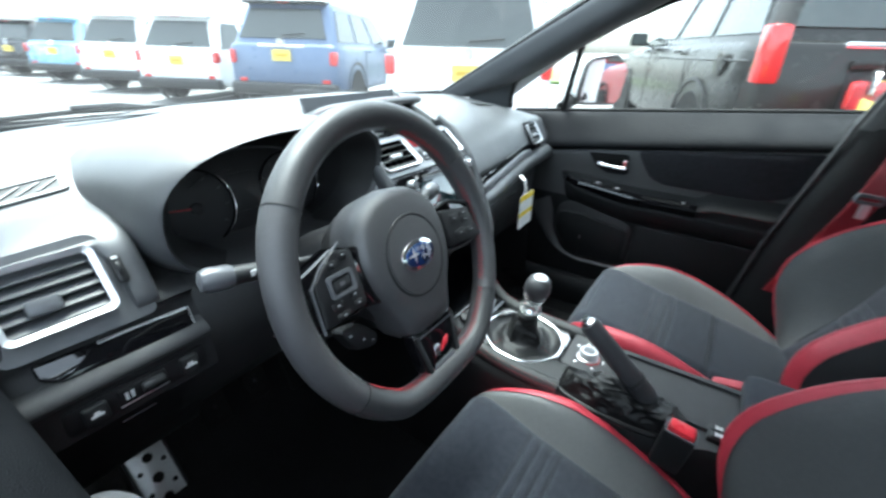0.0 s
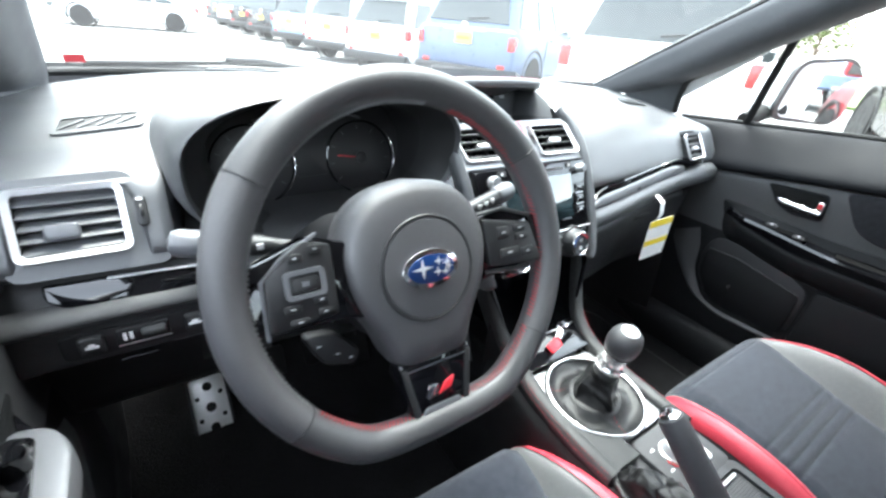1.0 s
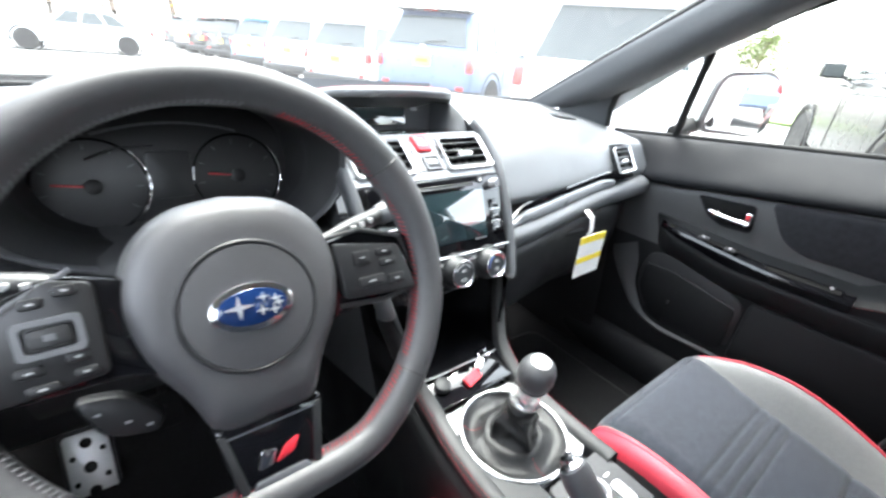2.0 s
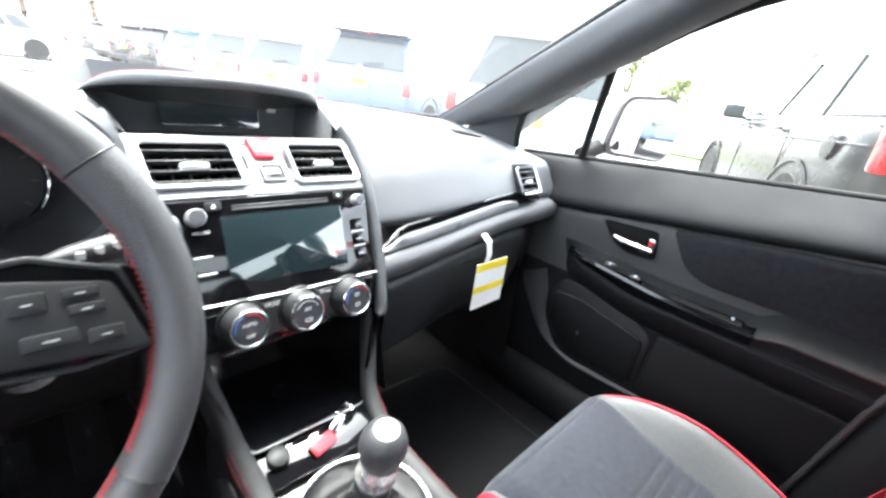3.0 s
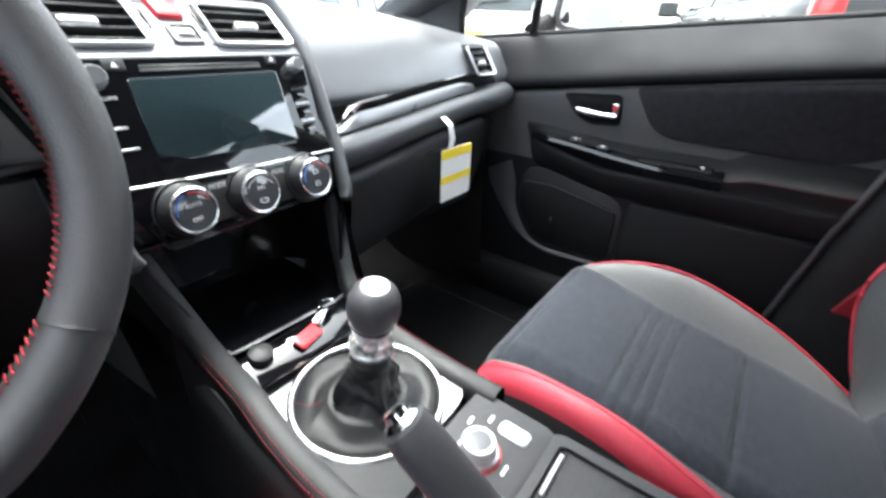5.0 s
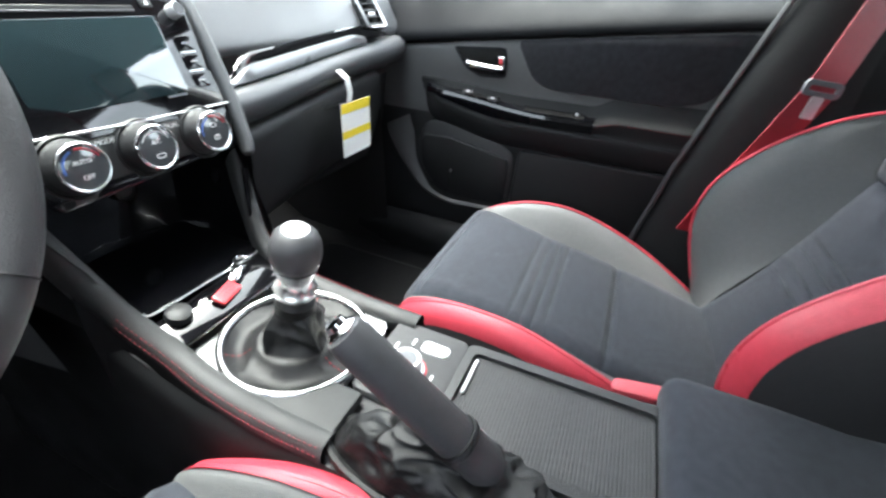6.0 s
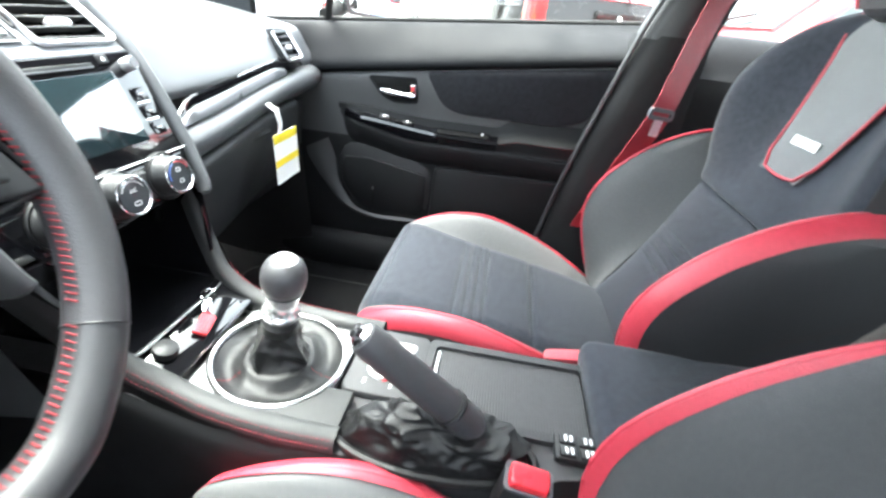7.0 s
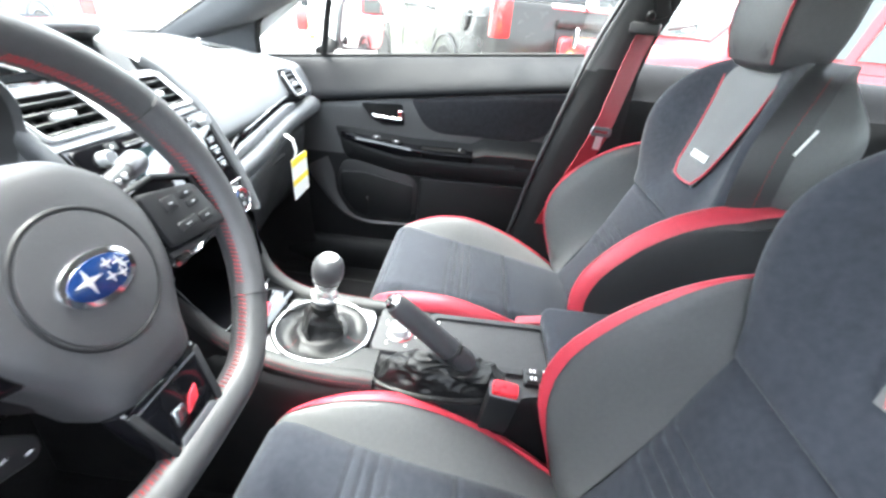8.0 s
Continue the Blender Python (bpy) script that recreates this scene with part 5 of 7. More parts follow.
    for s in (-1, 1):
        part("seat_rail", box(SX + s * 0.17 - 0.015, SX + s * 0.17 + 0.015, -0.62, -0.06, 0.335, 0.37, 0.004), DEEP, seat)

    # lower back insert: height, depth, half width
    insert = curve([(0.50, -0.508, 0.135), (0.55, -0.545, 0.146), (0.60, -0.578, 0.153), (0.68, -0.624, 0.168), (0.76, -0.664, 0.184), (0.812, -0.692, 0.192)], 200)

    def crease(z):
        return sum(0.0042 * math.exp(-((z - g) / 0.0036) ** 2) for g in (0.640, 0.660, 0.680, 0.700)) + 0.022 * step(0.782, 0.812, z)

    part("backrest", skin([[(SX + u * w, y - 0.005 * (1 - u * u) - crease(z) * (1 - abs(u) ** 6) - 0.010 * max(0, abs(u) - 0.9) / 0.1, z) for u in [i / 10 - 1 for i in range(21)]] for z, y, w in insert]), SUEDE, seat, "suede backrest with stitched channels", angle=70)
    # shoulder section: height, depth, half width, how far its wings stand forward
    upper = [(0.790, -0.706, 0.184, -0.016), (0.797, -0.690, 0.190, -0.002), (0.808, -0.686, 0.194, 0.004), (0.84, -0.704, 0.204, 0.020), (0.88, -0.719, 0.213, 0.040), (0.92, -0.734, 0.2175, 0.058), (0.96, -0.747, 0.218, 0.071), (1.00, -0.758, 0.212, 0.075), (1.04, -0.768, 0.197, 0.066), (1.08, -0.776, 0.166, 0.042), (1.105, -0.786, 0.128, 0.018), (1.122, -0.806, 0.085, -0.004)]
    a4 = curve([v[:3] for v in upper], 90)
    b4 = curve([(v[0], v[3], 0) for v in upper], 90)
    shoulder = [(p[0], p[1], p[2], q[1]) for p, q in zip(a4, b4)]

    def wing_y(u, w, fwd):
        return fwd * step(0.34, 1.02, abs(u) / w)

    part("shoulder_panel", skin([[(SX + u * w, y + wing_y(u * w, w, f) - 0.010 * max(0, abs(u) - 0.93) / 0.07, z) for u in [i / 16 - 1 for i in range(33)]] for z, y, w, f in shoulder]), SUEDE, seat, "suede shoulder section with raised wings", angle=70)

    def spine(z):
        for a, b in zip(shoulder, shoulder[1:]):
            if a[0] <= z <= b[0]:
                t = (z - a[0]) / (b[0] - a[0])
                return lerp(a[1], b[1], t)
        return shoulder[-1][1]

    # side bolsters: ridge offset, depth and height, then the inner edge
    side = [(0.190, -0.560, 0.44, 0.130, -0.505, 0.46), (0.200, -0.515, 0.55, 0.144, -0.556, 0.56), (0.212, -0.482, 0.66, 0.163, -0.622, 0.66), (0.216, -0.492, 0.74, 0.179, -0.664, 0.74), (0.216, -0.545, 0.812, 0.189, -0.696, 0.80), (0.216, -0.61, 0.862, 0.200, -0.706, 0.83), (0.2165, -0.67, 0.888, 0.211, -0.706, 0.868), (0.2165, -0.712, 0.896, 0.2155, -0.712, 0.892), (0.206, -0.765, 0.902, 0.2, -0.76, 0.9), (0.196, -0.82, 0.902, 0.19, -0.82, 0.9)]
    ridge = curve([v[:3] for v in side], 91)
    inner_edge = curve([v[3:] for v in side], 91)
    for s in (-1, 1):
        face, red, black, facet, shell = [], [], [], [], []
        for i, (g, h) in enumerate(zip(ridge, inner_edge)):
            e, r = Vector((SX + s * h.x, h.y, h.z)), Vector((SX + s * g.x, g.y, g.z))
            if i <= 71:
                thin = 1 - step(50, 71, i)
                face.append([e, e.lerp(r, 0.3) + Vector((-s * 0.002, -0.002, 0)) * thin, e.lerp(r, 0.65) + Vector((-s * 0.005, 0.006, 0)) * thin, e.lerp(r, 0.9) + Vector((-s * 0.002, 0.006, 0)) * thin, r])
            d = ridge[min(90, i + 1)] - ridge[max(0, i - 1)]
            n = Vector((0, -d.z, d.y)).normalized()
            width = ((0.022 if SX > 0 else 0.034) - 0.004 * step(0.6, 1.0, i / 90)) * (1 - 0.45 * step(0.72, 1.0, i / 90))
            o = Vector((s * 0.024, 0, 0)) + n * width * 0.85
            f0 = lerp(0.95 if SX > 0 else 0.88, 1.0, step(45, 71, i))
            inner = [e.lerp(r, f0) + Vector((-s * 0.0045, 0.0085, 0)) * (1 - step(50, 71, i)), e.lerp(r, (1 + f0) / 2) + Vector((-s * 0.003, 0.0075, 0)) * (1 - step(50, 71, i))] if s == inboard else []
            red.append(inner + [r + Vector((0, 0.003, 0.002)), r + o * 0.25 + Vector((s * 0.006, 0, 0)), r + o * 0.65 + Vector((s * 0.005, 0, 0)), r + o])
            low_pt = Vector((SX + s * (g.x + 0.012), min(h.y, g.y) - 0.10, min(g.z, 0.87)))
            black.append([r + o, (r + o).lerp(low_pt, 0.35) + Vector((s * 0.014, 0, 0)), low_pt])
        for z, y, w, f in shoulder[3:]:
            out = Vector((SX + s * w, y + wing_y(w, w, f) - 0.010, z))
            facet.append([out, out + Vector((s * 0.004, -0.008, 0)), out + Vector((s * 0.003, -0.044, 0.0)), out + Vector((-s * 0.004, -0.076, -0.002))])
        for z, y, w in insert[::8]:
            shell.append([Vector((SX + s * 0.192, y - 0.10, z)), Vector((SX + s * 0.20, y - 0.112, z)), Vector((SX + s * 0.190, y - 0.122, z)), Vector((SX + s * 0.155, y - 0.134, z)), Vector((SX, y - 0.146, z))])
        for z, y, w, f in shoulder[3:]:
            k, j = step(1.0, 1.12, z), step(0.80, 0.88, z)
            ey = lerp(y - 0.10, y + f - 0.084, j)
            eu = lerp(0.192, w - 0.005, j)
            by = y - 0.134 + 0.04 * k
            shell.append([Vector((SX + s * eu, ey, z)), Vector((SX + s * (eu + 0.006 * (1 - k)), lerp(ey, by, 0.5), z)), Vector((SX + s * (eu - 0.006), by + 0.02, z)), Vector((SX + s * eu * 0.8, by, z)), Vector((SX, by - 0.012, z))])
        bol = part("back_bolster", skin(face), GREYLEATHER, seat, "grey leather back bolster", angle=70)
        part("red_band", skin(red), RED, seat, "red leather edge band", angle=70)
        part("bolster_side", skin(black), SEATBLACK, seat, angle=70)
        part("shoulder_edge", skin(facet), SEATBLACK, seat, "black leather shoulder edge", angle=70)
        part("edge_seam", stitches([row[2] + Vector((s * 0.001, 0, 0)) for row in facet[4:-8]], 0.0005, 0.005, 0.003), THREAD, seat)
        part("back_shell", skin(shell), GREYLEATHER, seat, angle=70)
        part("red_piping", tube([(SX + s * g.x, g.y + 0.0012, g.z + 0.0012) for g in ridge[10::3]], 0.0026, n=6), RED, bol)

    def on_back(u, z, lift):
        return Vector((SX + u, spine(z) + lift, z))

    def half(z):
        return lerp(0.052, 0.098, ((z - 0.872) / 0.243) ** 0.8)

    part("centre_panel", skin([[on_back(lerp(-1, 1, i / 10) * half(z), z, 0.0035 + 0.004 * step(0.6, 1, abs(i / 5 - 1))) for i in range(11)] for z in [0.872 + 0.236 * j / 16 for j in range(17)]]), GREYLEATHER, seat, "grey leather panel outlined in red piping")
    edge = [on_back(s * half(z), z, 0.008) for s, zz in ((-1, range(16, 1, -1)), (1, range(2, 17))) for z in [0.872 + 0.236 * j / 16 for j in zz]]
    mid = [on_back(u, 0.873 + 2.2 * u * u, 0.007) for u in (-0.042, -0.025, 0.0, 0.025, 0.042)]
    part("panel_piping", tube(edge[:15] + mid + edge[15:], 0.0024, n=6), RED, seat)
    for i in range(6):
        part("logo_bar", box(-0.0045, 0.0045, -0.001, 0.001, -0.0075, 0.0075, 0.0006, 1, Matrix.Translation(on_back(-0.026 + 0.0112 * i, 0.926, 0.006)) @ pose(0, 0, 0, 12, 0, 0)), PAPER, seat)
    part("side_tag", box(-0.001, 0.001, -0.0022, 0.0022, -0.022, 0.022, 0, 1, pose(SX - 0.2165, -0.768, 1.012, 24, 0, 0)), PAPER, seat, "small white side tag")

    head = []
    hr = [(1.098, 0.076, 0.030, -0.800), (1.112, 0.094, 0.046, -0.797), (1.16, 0.108, 0.056, -0.795), (1.23, 0.112, 0.058, -0.798), (1.29, 0.106, 0.054, -0.806), (1.325, 0.090, 0.042, -0.814), (1.338, 0.062, 0.020, -0.820)]
    for z, w, d, y in curve([v for v in hr], 26):
        head.append([(SX + x, y + q, z) for x, q in rounded([(-w, -d), (-w * 0.80, d), (w * 0.80, d), (w, -d)], 0.03, 5)])
    hd = part("headrest", skin(head, closed=True, caps=True), LEATHER, seat, "leather headrest with grey face and red piping", angle=70)
    part("face_panel", skin([[(SX + u * w * 0.78, y + d + 0.0015 - 0.005 * u ** 4, z) for u in [i / 5 - 1 for i in range(11)]] for z, w, d, y in curve(hr[1:], 18)]), GREYLEATHER, hd)
    for s in (-1, 1):
        part("red_piping", tube([(SX + s * w * 0.79, y + d - 0.003, z) for z, w, d, y in curve(hr[1:], 18)], 0.0024, n=6), RED, hd)
        part("headrest_post", tube([(SX + s * 0.04, -0.80, 1.04), (SX + s * 0.04, -0.80, 1.11)], 0.006, n=10), CHROME, hd)
    return seat


sport_seat(0.357, -1, "passenger sport seat in blue-black suede with red edging")
driver_seat = sport_seat(-0.328, 1, "driver's sport seat in blue-black suede with red edging")
driver_seat.matrix_basis = Matrix.Translation((0, 0.09, 0.008)) @ driver_seat.matrix_basis

# ---- rear bench ----
bench = thing("rear_bench", (0, -1.5, 0.34), "dark grey rear bench seat with red edging", "car seat")
part("bench_cushion", box(-0.62, 0.62, -1.62, -1.12, 0.40, 0.60, 0.05, 4), GREYLEATHER, bench)
part("bench_back", box(-0.62, 0.62, -0.06, 0.06, -0.30, 0.30, 0.05, 4, pose(0, -1.72, 0.82, 14, 0, 0)), GREYLEATHER, bench)
part("red_edge", tube([(0.2, -1.118, 0.585), (0.60, -1.118, 0.585)], 0.004, n=6), RED, bench)
for s in (-1, 1):
    part("rear_headrest", box(-0.12, 0.12, -0.05, 0.05, -0.07, 0.09, 0.04, 4, Matrix.Translation((s * 0.36, -1.80, 1.17))), GREYLEATHER, bench)


# ---- floor and body shell ----
def carpet_row(x):
    return curve([(x, 0.86, 0.66), (x, 0.72, 0.50), (x, 0.60, 0.385), (x, 0.48, 0.345), (x, 0.1, 0.338), (x, -0.5, 0.338), (x, -1.15, 0.338), (x, -1.2, 0.40), (x, -1.9, 0.44)], 40)


floor = lone("floor", thicken(skin([carpet_row(x) for x in [-0.74 + 1.48 * i / 12 for i in range(13)]]), 0.02), CARPET, "black carpeted car floor", kind="structure")
mat_ob = thing("floor_mat", (0.38, 0.2, 0.34), "black carpet floor mat in the passenger footwell", "floor mat")
part("mat_sheet", prism(rounded([(-0.2, -0.26), (0.2, -0.26), (0.21, 0.22), (-0.19, 0.24)], 0.04), 0.008, Matrix.Translation((0.40, 0.17, 0.341)), 0.003), CARPET, mat_ob)
part("mat_edge", tube([(0.40 + x, 0.17 + y, 0.347) for x, y in rounded([(-0.2, -0.26), (0.2, -0.26), (0.21, 0.22), (-0.19, 0.24)], 0.04)], 0.004, n=6, closed=True), RUBBER, mat_ob)
for s in (-1, 1):
    lone("sill_trim", skin([curve([(s * 0.70, y, 0.338), (s * 0.695, y, 0.40), (s * 0.72, y, 0.44), (s * 0.78, y, 0.445)], 10) for y in (0.45, 0.0, -0.45, -1.2)]), DOORLOW, "dark plastic door sill trim", kind="structure")
    lone("kick_panel", skin([[(s * 0.69, 0.86, 0.34), (s * 0.69, 0.40, 0.34), (s * 0.70, 0.24, 0.34)], [(s * 0.70, 0.86, 0.62), (s * 0.70, 0.40, 0.62), (s * 0.705, 0.26, 0.62)], [(s * 0.73, 0.86, 0.90), (s * 0.73, 0.40, 0.90), (s * 0.73, 0.30, 0.90)]]), DEEP, "black footwell side panel", kind="structure")

lone("firewall", thicken(skin([[(x, 0.84, 0.33), (x, 0.90, 0.66), (x, 0.955, 1.028)] for x in (-0.76, 0.0, 0.76)]), 0.01), DEEP, "black bulkhead behind the dashboard", kind="structure")

# ---- pedals ----
rest = thing("foot_rest", (-0.53, 0.52, 0.36), "drilled aluminium foot rest plate beside the pedals", "pedal")
FR = basis((-0.533, 0.508, 0.382), (0.992, 0.0, 0.0), (0, 0.075, 0.105))
bm = prism(rrect(0.068, 0.145, 0.008), 0.004, FR @ pose(0, -0.006, 0), 0.0012)
part("plate", bm, BRUSHED, rest, "brushed aluminium plate")
for x, y, r in ((0.0, 0.046, 0.0095), (0.0, 0.0, 0.0105), (0.0, -0.044, 0.0095), (0.023, 0.028, 0.005), (-0.023, 0.024, 0.005), (0.023, -0.022, 0.005), (-0.023, -0.024, 0.005), (0.024, -0.062, 0.005), (-0.022, -0.064, 0.005)):
    part("rubber_stud", lathe([(r, 0.0035), (r * 0.95, 0.006), (r * 0.6, 0.0066)], FR @ pose(x, y, 0), 18), RUBBER, rest)
part("backing", prism(rrect(0.08, 0.15, 0.01), 0.03, FR @ pose(0, 0, -0.03)), DEEP, rest)
for px in (-0.40, -0.30, -0.20):
    ped = thing("pedal", (px, 0.52, 0.45), "black rubber car pedal under the dashboard", "pedal", "pedals")
    PD = basis((px, 0.50, 0.46), (1, 0, 0), (0, 0.4, 0.9))
    part("pedal_pad", prism(rrect(0.055, 0.07 if px < -0.25 else 0.14, 0.008), 0.006, PD, 0.002), RUBBER, ped)
    part("pedal_arm", tube([PD @ Vector((0, 0, 0)), (px, 0.58, 0.60), (px, 0.56, 0.78)], 0.008, n=8), DEEP, ped)
    for k in range(3):
        part("rubber_stud", lathe([(0.006, 0.005), (0.005, 0.008)], PD @ pose(0, -0.02 + 0.02 * k, 0), 12), RUBBER, ped)


# ---- doors ----
def sill_x(y):
    return 0.803 + 0.052 * (0.42 - y)


def sill_z(y):
    return 1.0235 - 0.081 * y


def step_z(y):
    return 0.921 - 0.119 * y


XD = 0.742
DRIVER_IN = 0.045


def car_door(s, driver=False):
    def flip(bm):
        if s < 0:
            bm.transform(Matrix.Diagonal((-1, 1, 1, 1)))
        return bm

    def dpart(name, bm, material, parent, label="", angle=38):
        return part(name, flip(bm), material, parent, label, angle)

    door = thing("front_door", (s * 0.80, 0.0, 0.45), "driver's door with window lowered, black inner trim" if driver else "closed passenger door with black suede and plastic trim", "car door", "front doors")
    ys = [0.40 - 0.96 * i / 40 for i in range(41)]
    dpart("upper_trim", skin([curve([(sill_x(y) + 0.02, y, sill_z(y) - 0.006), (sill_x(y), y, sill_z(y) - 0.002), (sill_x(y) - 0.022, y, sill_z(y) - 0.014), (XD + 0.012, y, lerp(sill_z(y), step_z(y), 0.60)), (XD - 0.010, y, step_z(y) + 0.014), (XD - 0.008, y, step_z(y) - 0.002), (XD + 0.014, y, step_z(y) - 0.008)], 24) for y in ys]), DOORTOP, door, "soft charcoal door top")
    dpart("mid_trim", skin([curve([(XD + 0.014, y, step_z(y) - 0.006), (XD + 0.002, y, step_z(y) - 0.014), (XD - 0.001, y, 0.86), (XD, y, 0.80), (XD - 0.004, y, 0.73)], 12) for y in ys]), MIDTRIM, door)
    dpart("lower_trim", skin([curve([(XD - 0.004, y, 0.735), (XD - 0.004, y, 0.66), (XD - 0.005, y, 0.58), (XD - 0.010, y, 0.50), (XD - 0.004, y, 0.43), (XD + 0.02, y, 0.40)], 14) for y in ys]), DOORLOW, door)
    dpart("door_skin", skin([[(0.90 - 0.01 * k, y, z) for k, z in ((0, 0.35), (-1, 0.6), (-1, 0.8), (1, 0.95), (3, sill_z(y) - 0.01))] for y in (0.42, 0.0, -0.56)]), WHITEPAINT, door, "white painted outer skin")
    dpart("door_edge", skin([[(XD - 0.012, -0.56, 0.42), (XD - 0.004, -0.56, 0.73), (XD, -0.56, 0.95), (sill_x(-0.56), -0.56, sill_z(-0.56))], [(0.90, -0.565, 0.42), (0.90, -0.565, 0.73), (0.89, -0.565, 0.95), (0.885, -0.565, sill_z(-0.56))]]), WHITEPAINT, door)

    def face(pts, d, x=XD, bevel=0.002):
        """A plate on the door's inner side; pts are (y, z)."""
        return prism([(-y, z) for y, z in pts], d, Matrix(((0, 0, -1, x), (-1, 0, 0, 0), (0, 1, 0, 0), (0, 0, 0, 1))), bevel)

    # suede insert above the armrest, with two faint stitched lines
    insert = dpart("suede_insert", face(rounded([(-0.058, step_z(-0.058) - 0.008), (-0.518, step_z(-0.518) - 0.010), (-0.498, 0.912), (-0.468, 0.846), (-0.41, 0.826), (-0.15, 0.826), (-0.106, 0.842), (-0.078, 0.885)], 0.024, 5), 0.009, XD + 0.002, 0.005), DOORSUEDE, door, "black suede door insert")
    # release handle in its cup
    cup = dpart("handle_cup", frame_plate([(-y, z) for y, z in rounded([(0.092, 0.894), (-0.036, 0.902), (-0.044, 0.838), (0.020, 0.834), (0.056, 0.850)], 0.012, 5)], [(-y, z) for y, z in rounded([(0.082, 0.890), (-0.032, 0.897), (-0.039, 0.843), (0.020, 0.839), (0.052, 0.853)], 0.010, 5)], 0.005, Matrix(((0, 0, -1, XD + 0.0015), (-1, 0, 0, 0), (0, 1, 0, 0), (0, 0, 0, 1)))), DOORTOP, door, "door release in a dark cup")
    # flat black plate painting the shade inside the cup
    dpart("cup_shade", face(rounded([(0.083, 0.891), (-0.033, 0.898), (-0.040, 0.842), (0.020, 0.838), (0.053, 0.852)], 0.010, 5), 0.0024, XD + 0.0005, 0.0005), SHADEBLACK, cup)
    dpart("chrome_lever", tube(curve([(XD - 0.006, 0.058, 0.8635), (XD - 0.012, 0.044, 0.8610), (XD - 0.014, 0.0, 0.8575), (XD - 0.014, -0.034, 0.8565)], 16), lambda t: 0.0070 - 0.003 * max(0, 0.15 - t) / 0.15, n=14, flat=0.62, up=(1, 0, 0)), CHROME, cup, "chrome release lever", 60)
    dpart("lever_root", box(XD - 0.0150, XD - 0.003, -0.038, -0.022, 0.853, 0.885, 0.005, 3), CHROME, cup)
    dpart("red_mark", box(XD - 0.0160, XD - 0.013, -0.0335, -0.0255, 0.869, 0.882, 0.0006, 1), ICON_RED, cup)

    # armrest: where its ledge meets the door, its bright edge and the foot of its dark face
    def back_z(y):
        return lerp(0.802, 0.817, step(-0.09, 0.14, y)) + 0.025 * (1 - step(-0.30, -0.245, y))

    def edge_z(y):
        return lerp(0.772, 0.797, step(-0.16, 0.16, y)) + 0.012 * (1 - step(-0.31, -0.25, y))

    def foot_z(y):
        return lerp(0.750, 0.785, step(-0.06, 0.16, y))

    def arm(y):
        f = (1 - step(0.10, 0.165, y)) * (1 - 0.7 * step(0.42, 0.55, -y))
        return [(XD + 0.004, y, back_z(y) + 0.006), (XD - 0.002, y, back_z(y)), (XD - 0.011 * f, y, lerp(back_z(y), edge_z(y), 0.72)), (XD - 0.029 * f, y, edge_z(y)), (XD - 0.031 * f, y, edge_z(y) - 0.005), (XD - 0.024 * f, y, foot_z(y)), (XD - 0.030 * f, y, foot_z(y) - 0.006), (XD - 0.026 * f, y, foot_z(y) - 0.028), (XD - 0.014 * f, y, foot_z(y) - 0.052), (XD - 0.002, y, foot_z(y) - 0.066)]

    ay = [0.170 - 0.72 * i / 60 for i in range(61)]
    armrest_part = dpart("door_armrest", skin([curve(arm(y), 28) for y in ay]), DOORLOW, door, "padded door armrest with red seam", angle=50)
    gy = [0.152 - 0.410 * i / 44 for i in range(45)]
    off = Vector((-0.0022, 0, 0.0016))
    plate = dpart("switch_plate", thicken(skin([[Vector(p) + off for p in arm(y)[2:6]] for y in gy]), 0.002), GLOSS, armrest_part, "glossy black switch plate with a painted edge highlight", angle=30)
    # silver line painted in for the reflection along the plate's edge
    dpart("edge_highlight", tube([Vector(arm(y)[3]) + Vector((-0.0028, 0, 0.0010)) for y in gy], 0.0014, n=6), SATIN, plate)

    def ledge(y, k):
        """A pose on the ledge at y; k runs from the door (0) to the bright edge (1)."""
        p, q = Vector(arm(y)[2]), Vector(arm(y)[3])
        return basis(p.lerp(q, k) + Vector((-0.002, 0, 0.0045)), (q - p) * -1, (0, 1, 0))

    # flat black plate painted as the shaded well round the switches
    well = dpart("well_shade", prism(rrect(0.013, 0.104, 0.003), 0.0012, ledge(0.012, 0.42), 0.0004), SHADEBLACK, plate)
    for y in (0.040, -0.022):
        sw = dpart("window_switch", prism(rrect(0.012, 0.024, 0.003), 0.0055, ledge(y, 0.42), 0.002), DASH_LOW, plate, "small dark window switch")
        dpart("icon", prism(rrect(0.005, 0.006, 0.001), 0.0005, ledge(y, 0.42) @ pose(0, 0, 0.0055)), WHITE, sw)
        # silver sliver that paints a glint along the switch
        dpart("painted_glint", prism(rrect(0.0012, 0.020, 0.0005), 0.0006, ledge(y, 0.42) @ pose(0.006, 0, 0.004)), SATIN, sw)
    if driver:
        pod = dpart("switch_pod", prism(rounded([(0.742, 0.128), (0.706, 0.120), (0.689, 0.088), (0.687, -0.20), (0.742, -0.24)], 0.018, 6), 0.030, Matrix.Translation((0, 0, 0.780)), 0.006), TRIMGREY, armrest_part, "satin grey switch pod")
        dpart("pod_side", prism(rounded([(0.744, 0.124), (0.708, 0.114), (0.693, 0.084), (0.691, -0.20), (0.744, -0.24)], 0.018, 6), 0.075, Matrix.Translation((0, 0, 0.704))), DOORLOW, pod)
        dpart("dial_bed", prism(rounded([(0.738, 0.116), (0.716, 0.108), (0.712, 0.03), (0.738, 0.03)], 0.008, 5), 0.002, Matrix.Translation((0, 0, 0.8095)), 0.0006), GLOSS, pod)
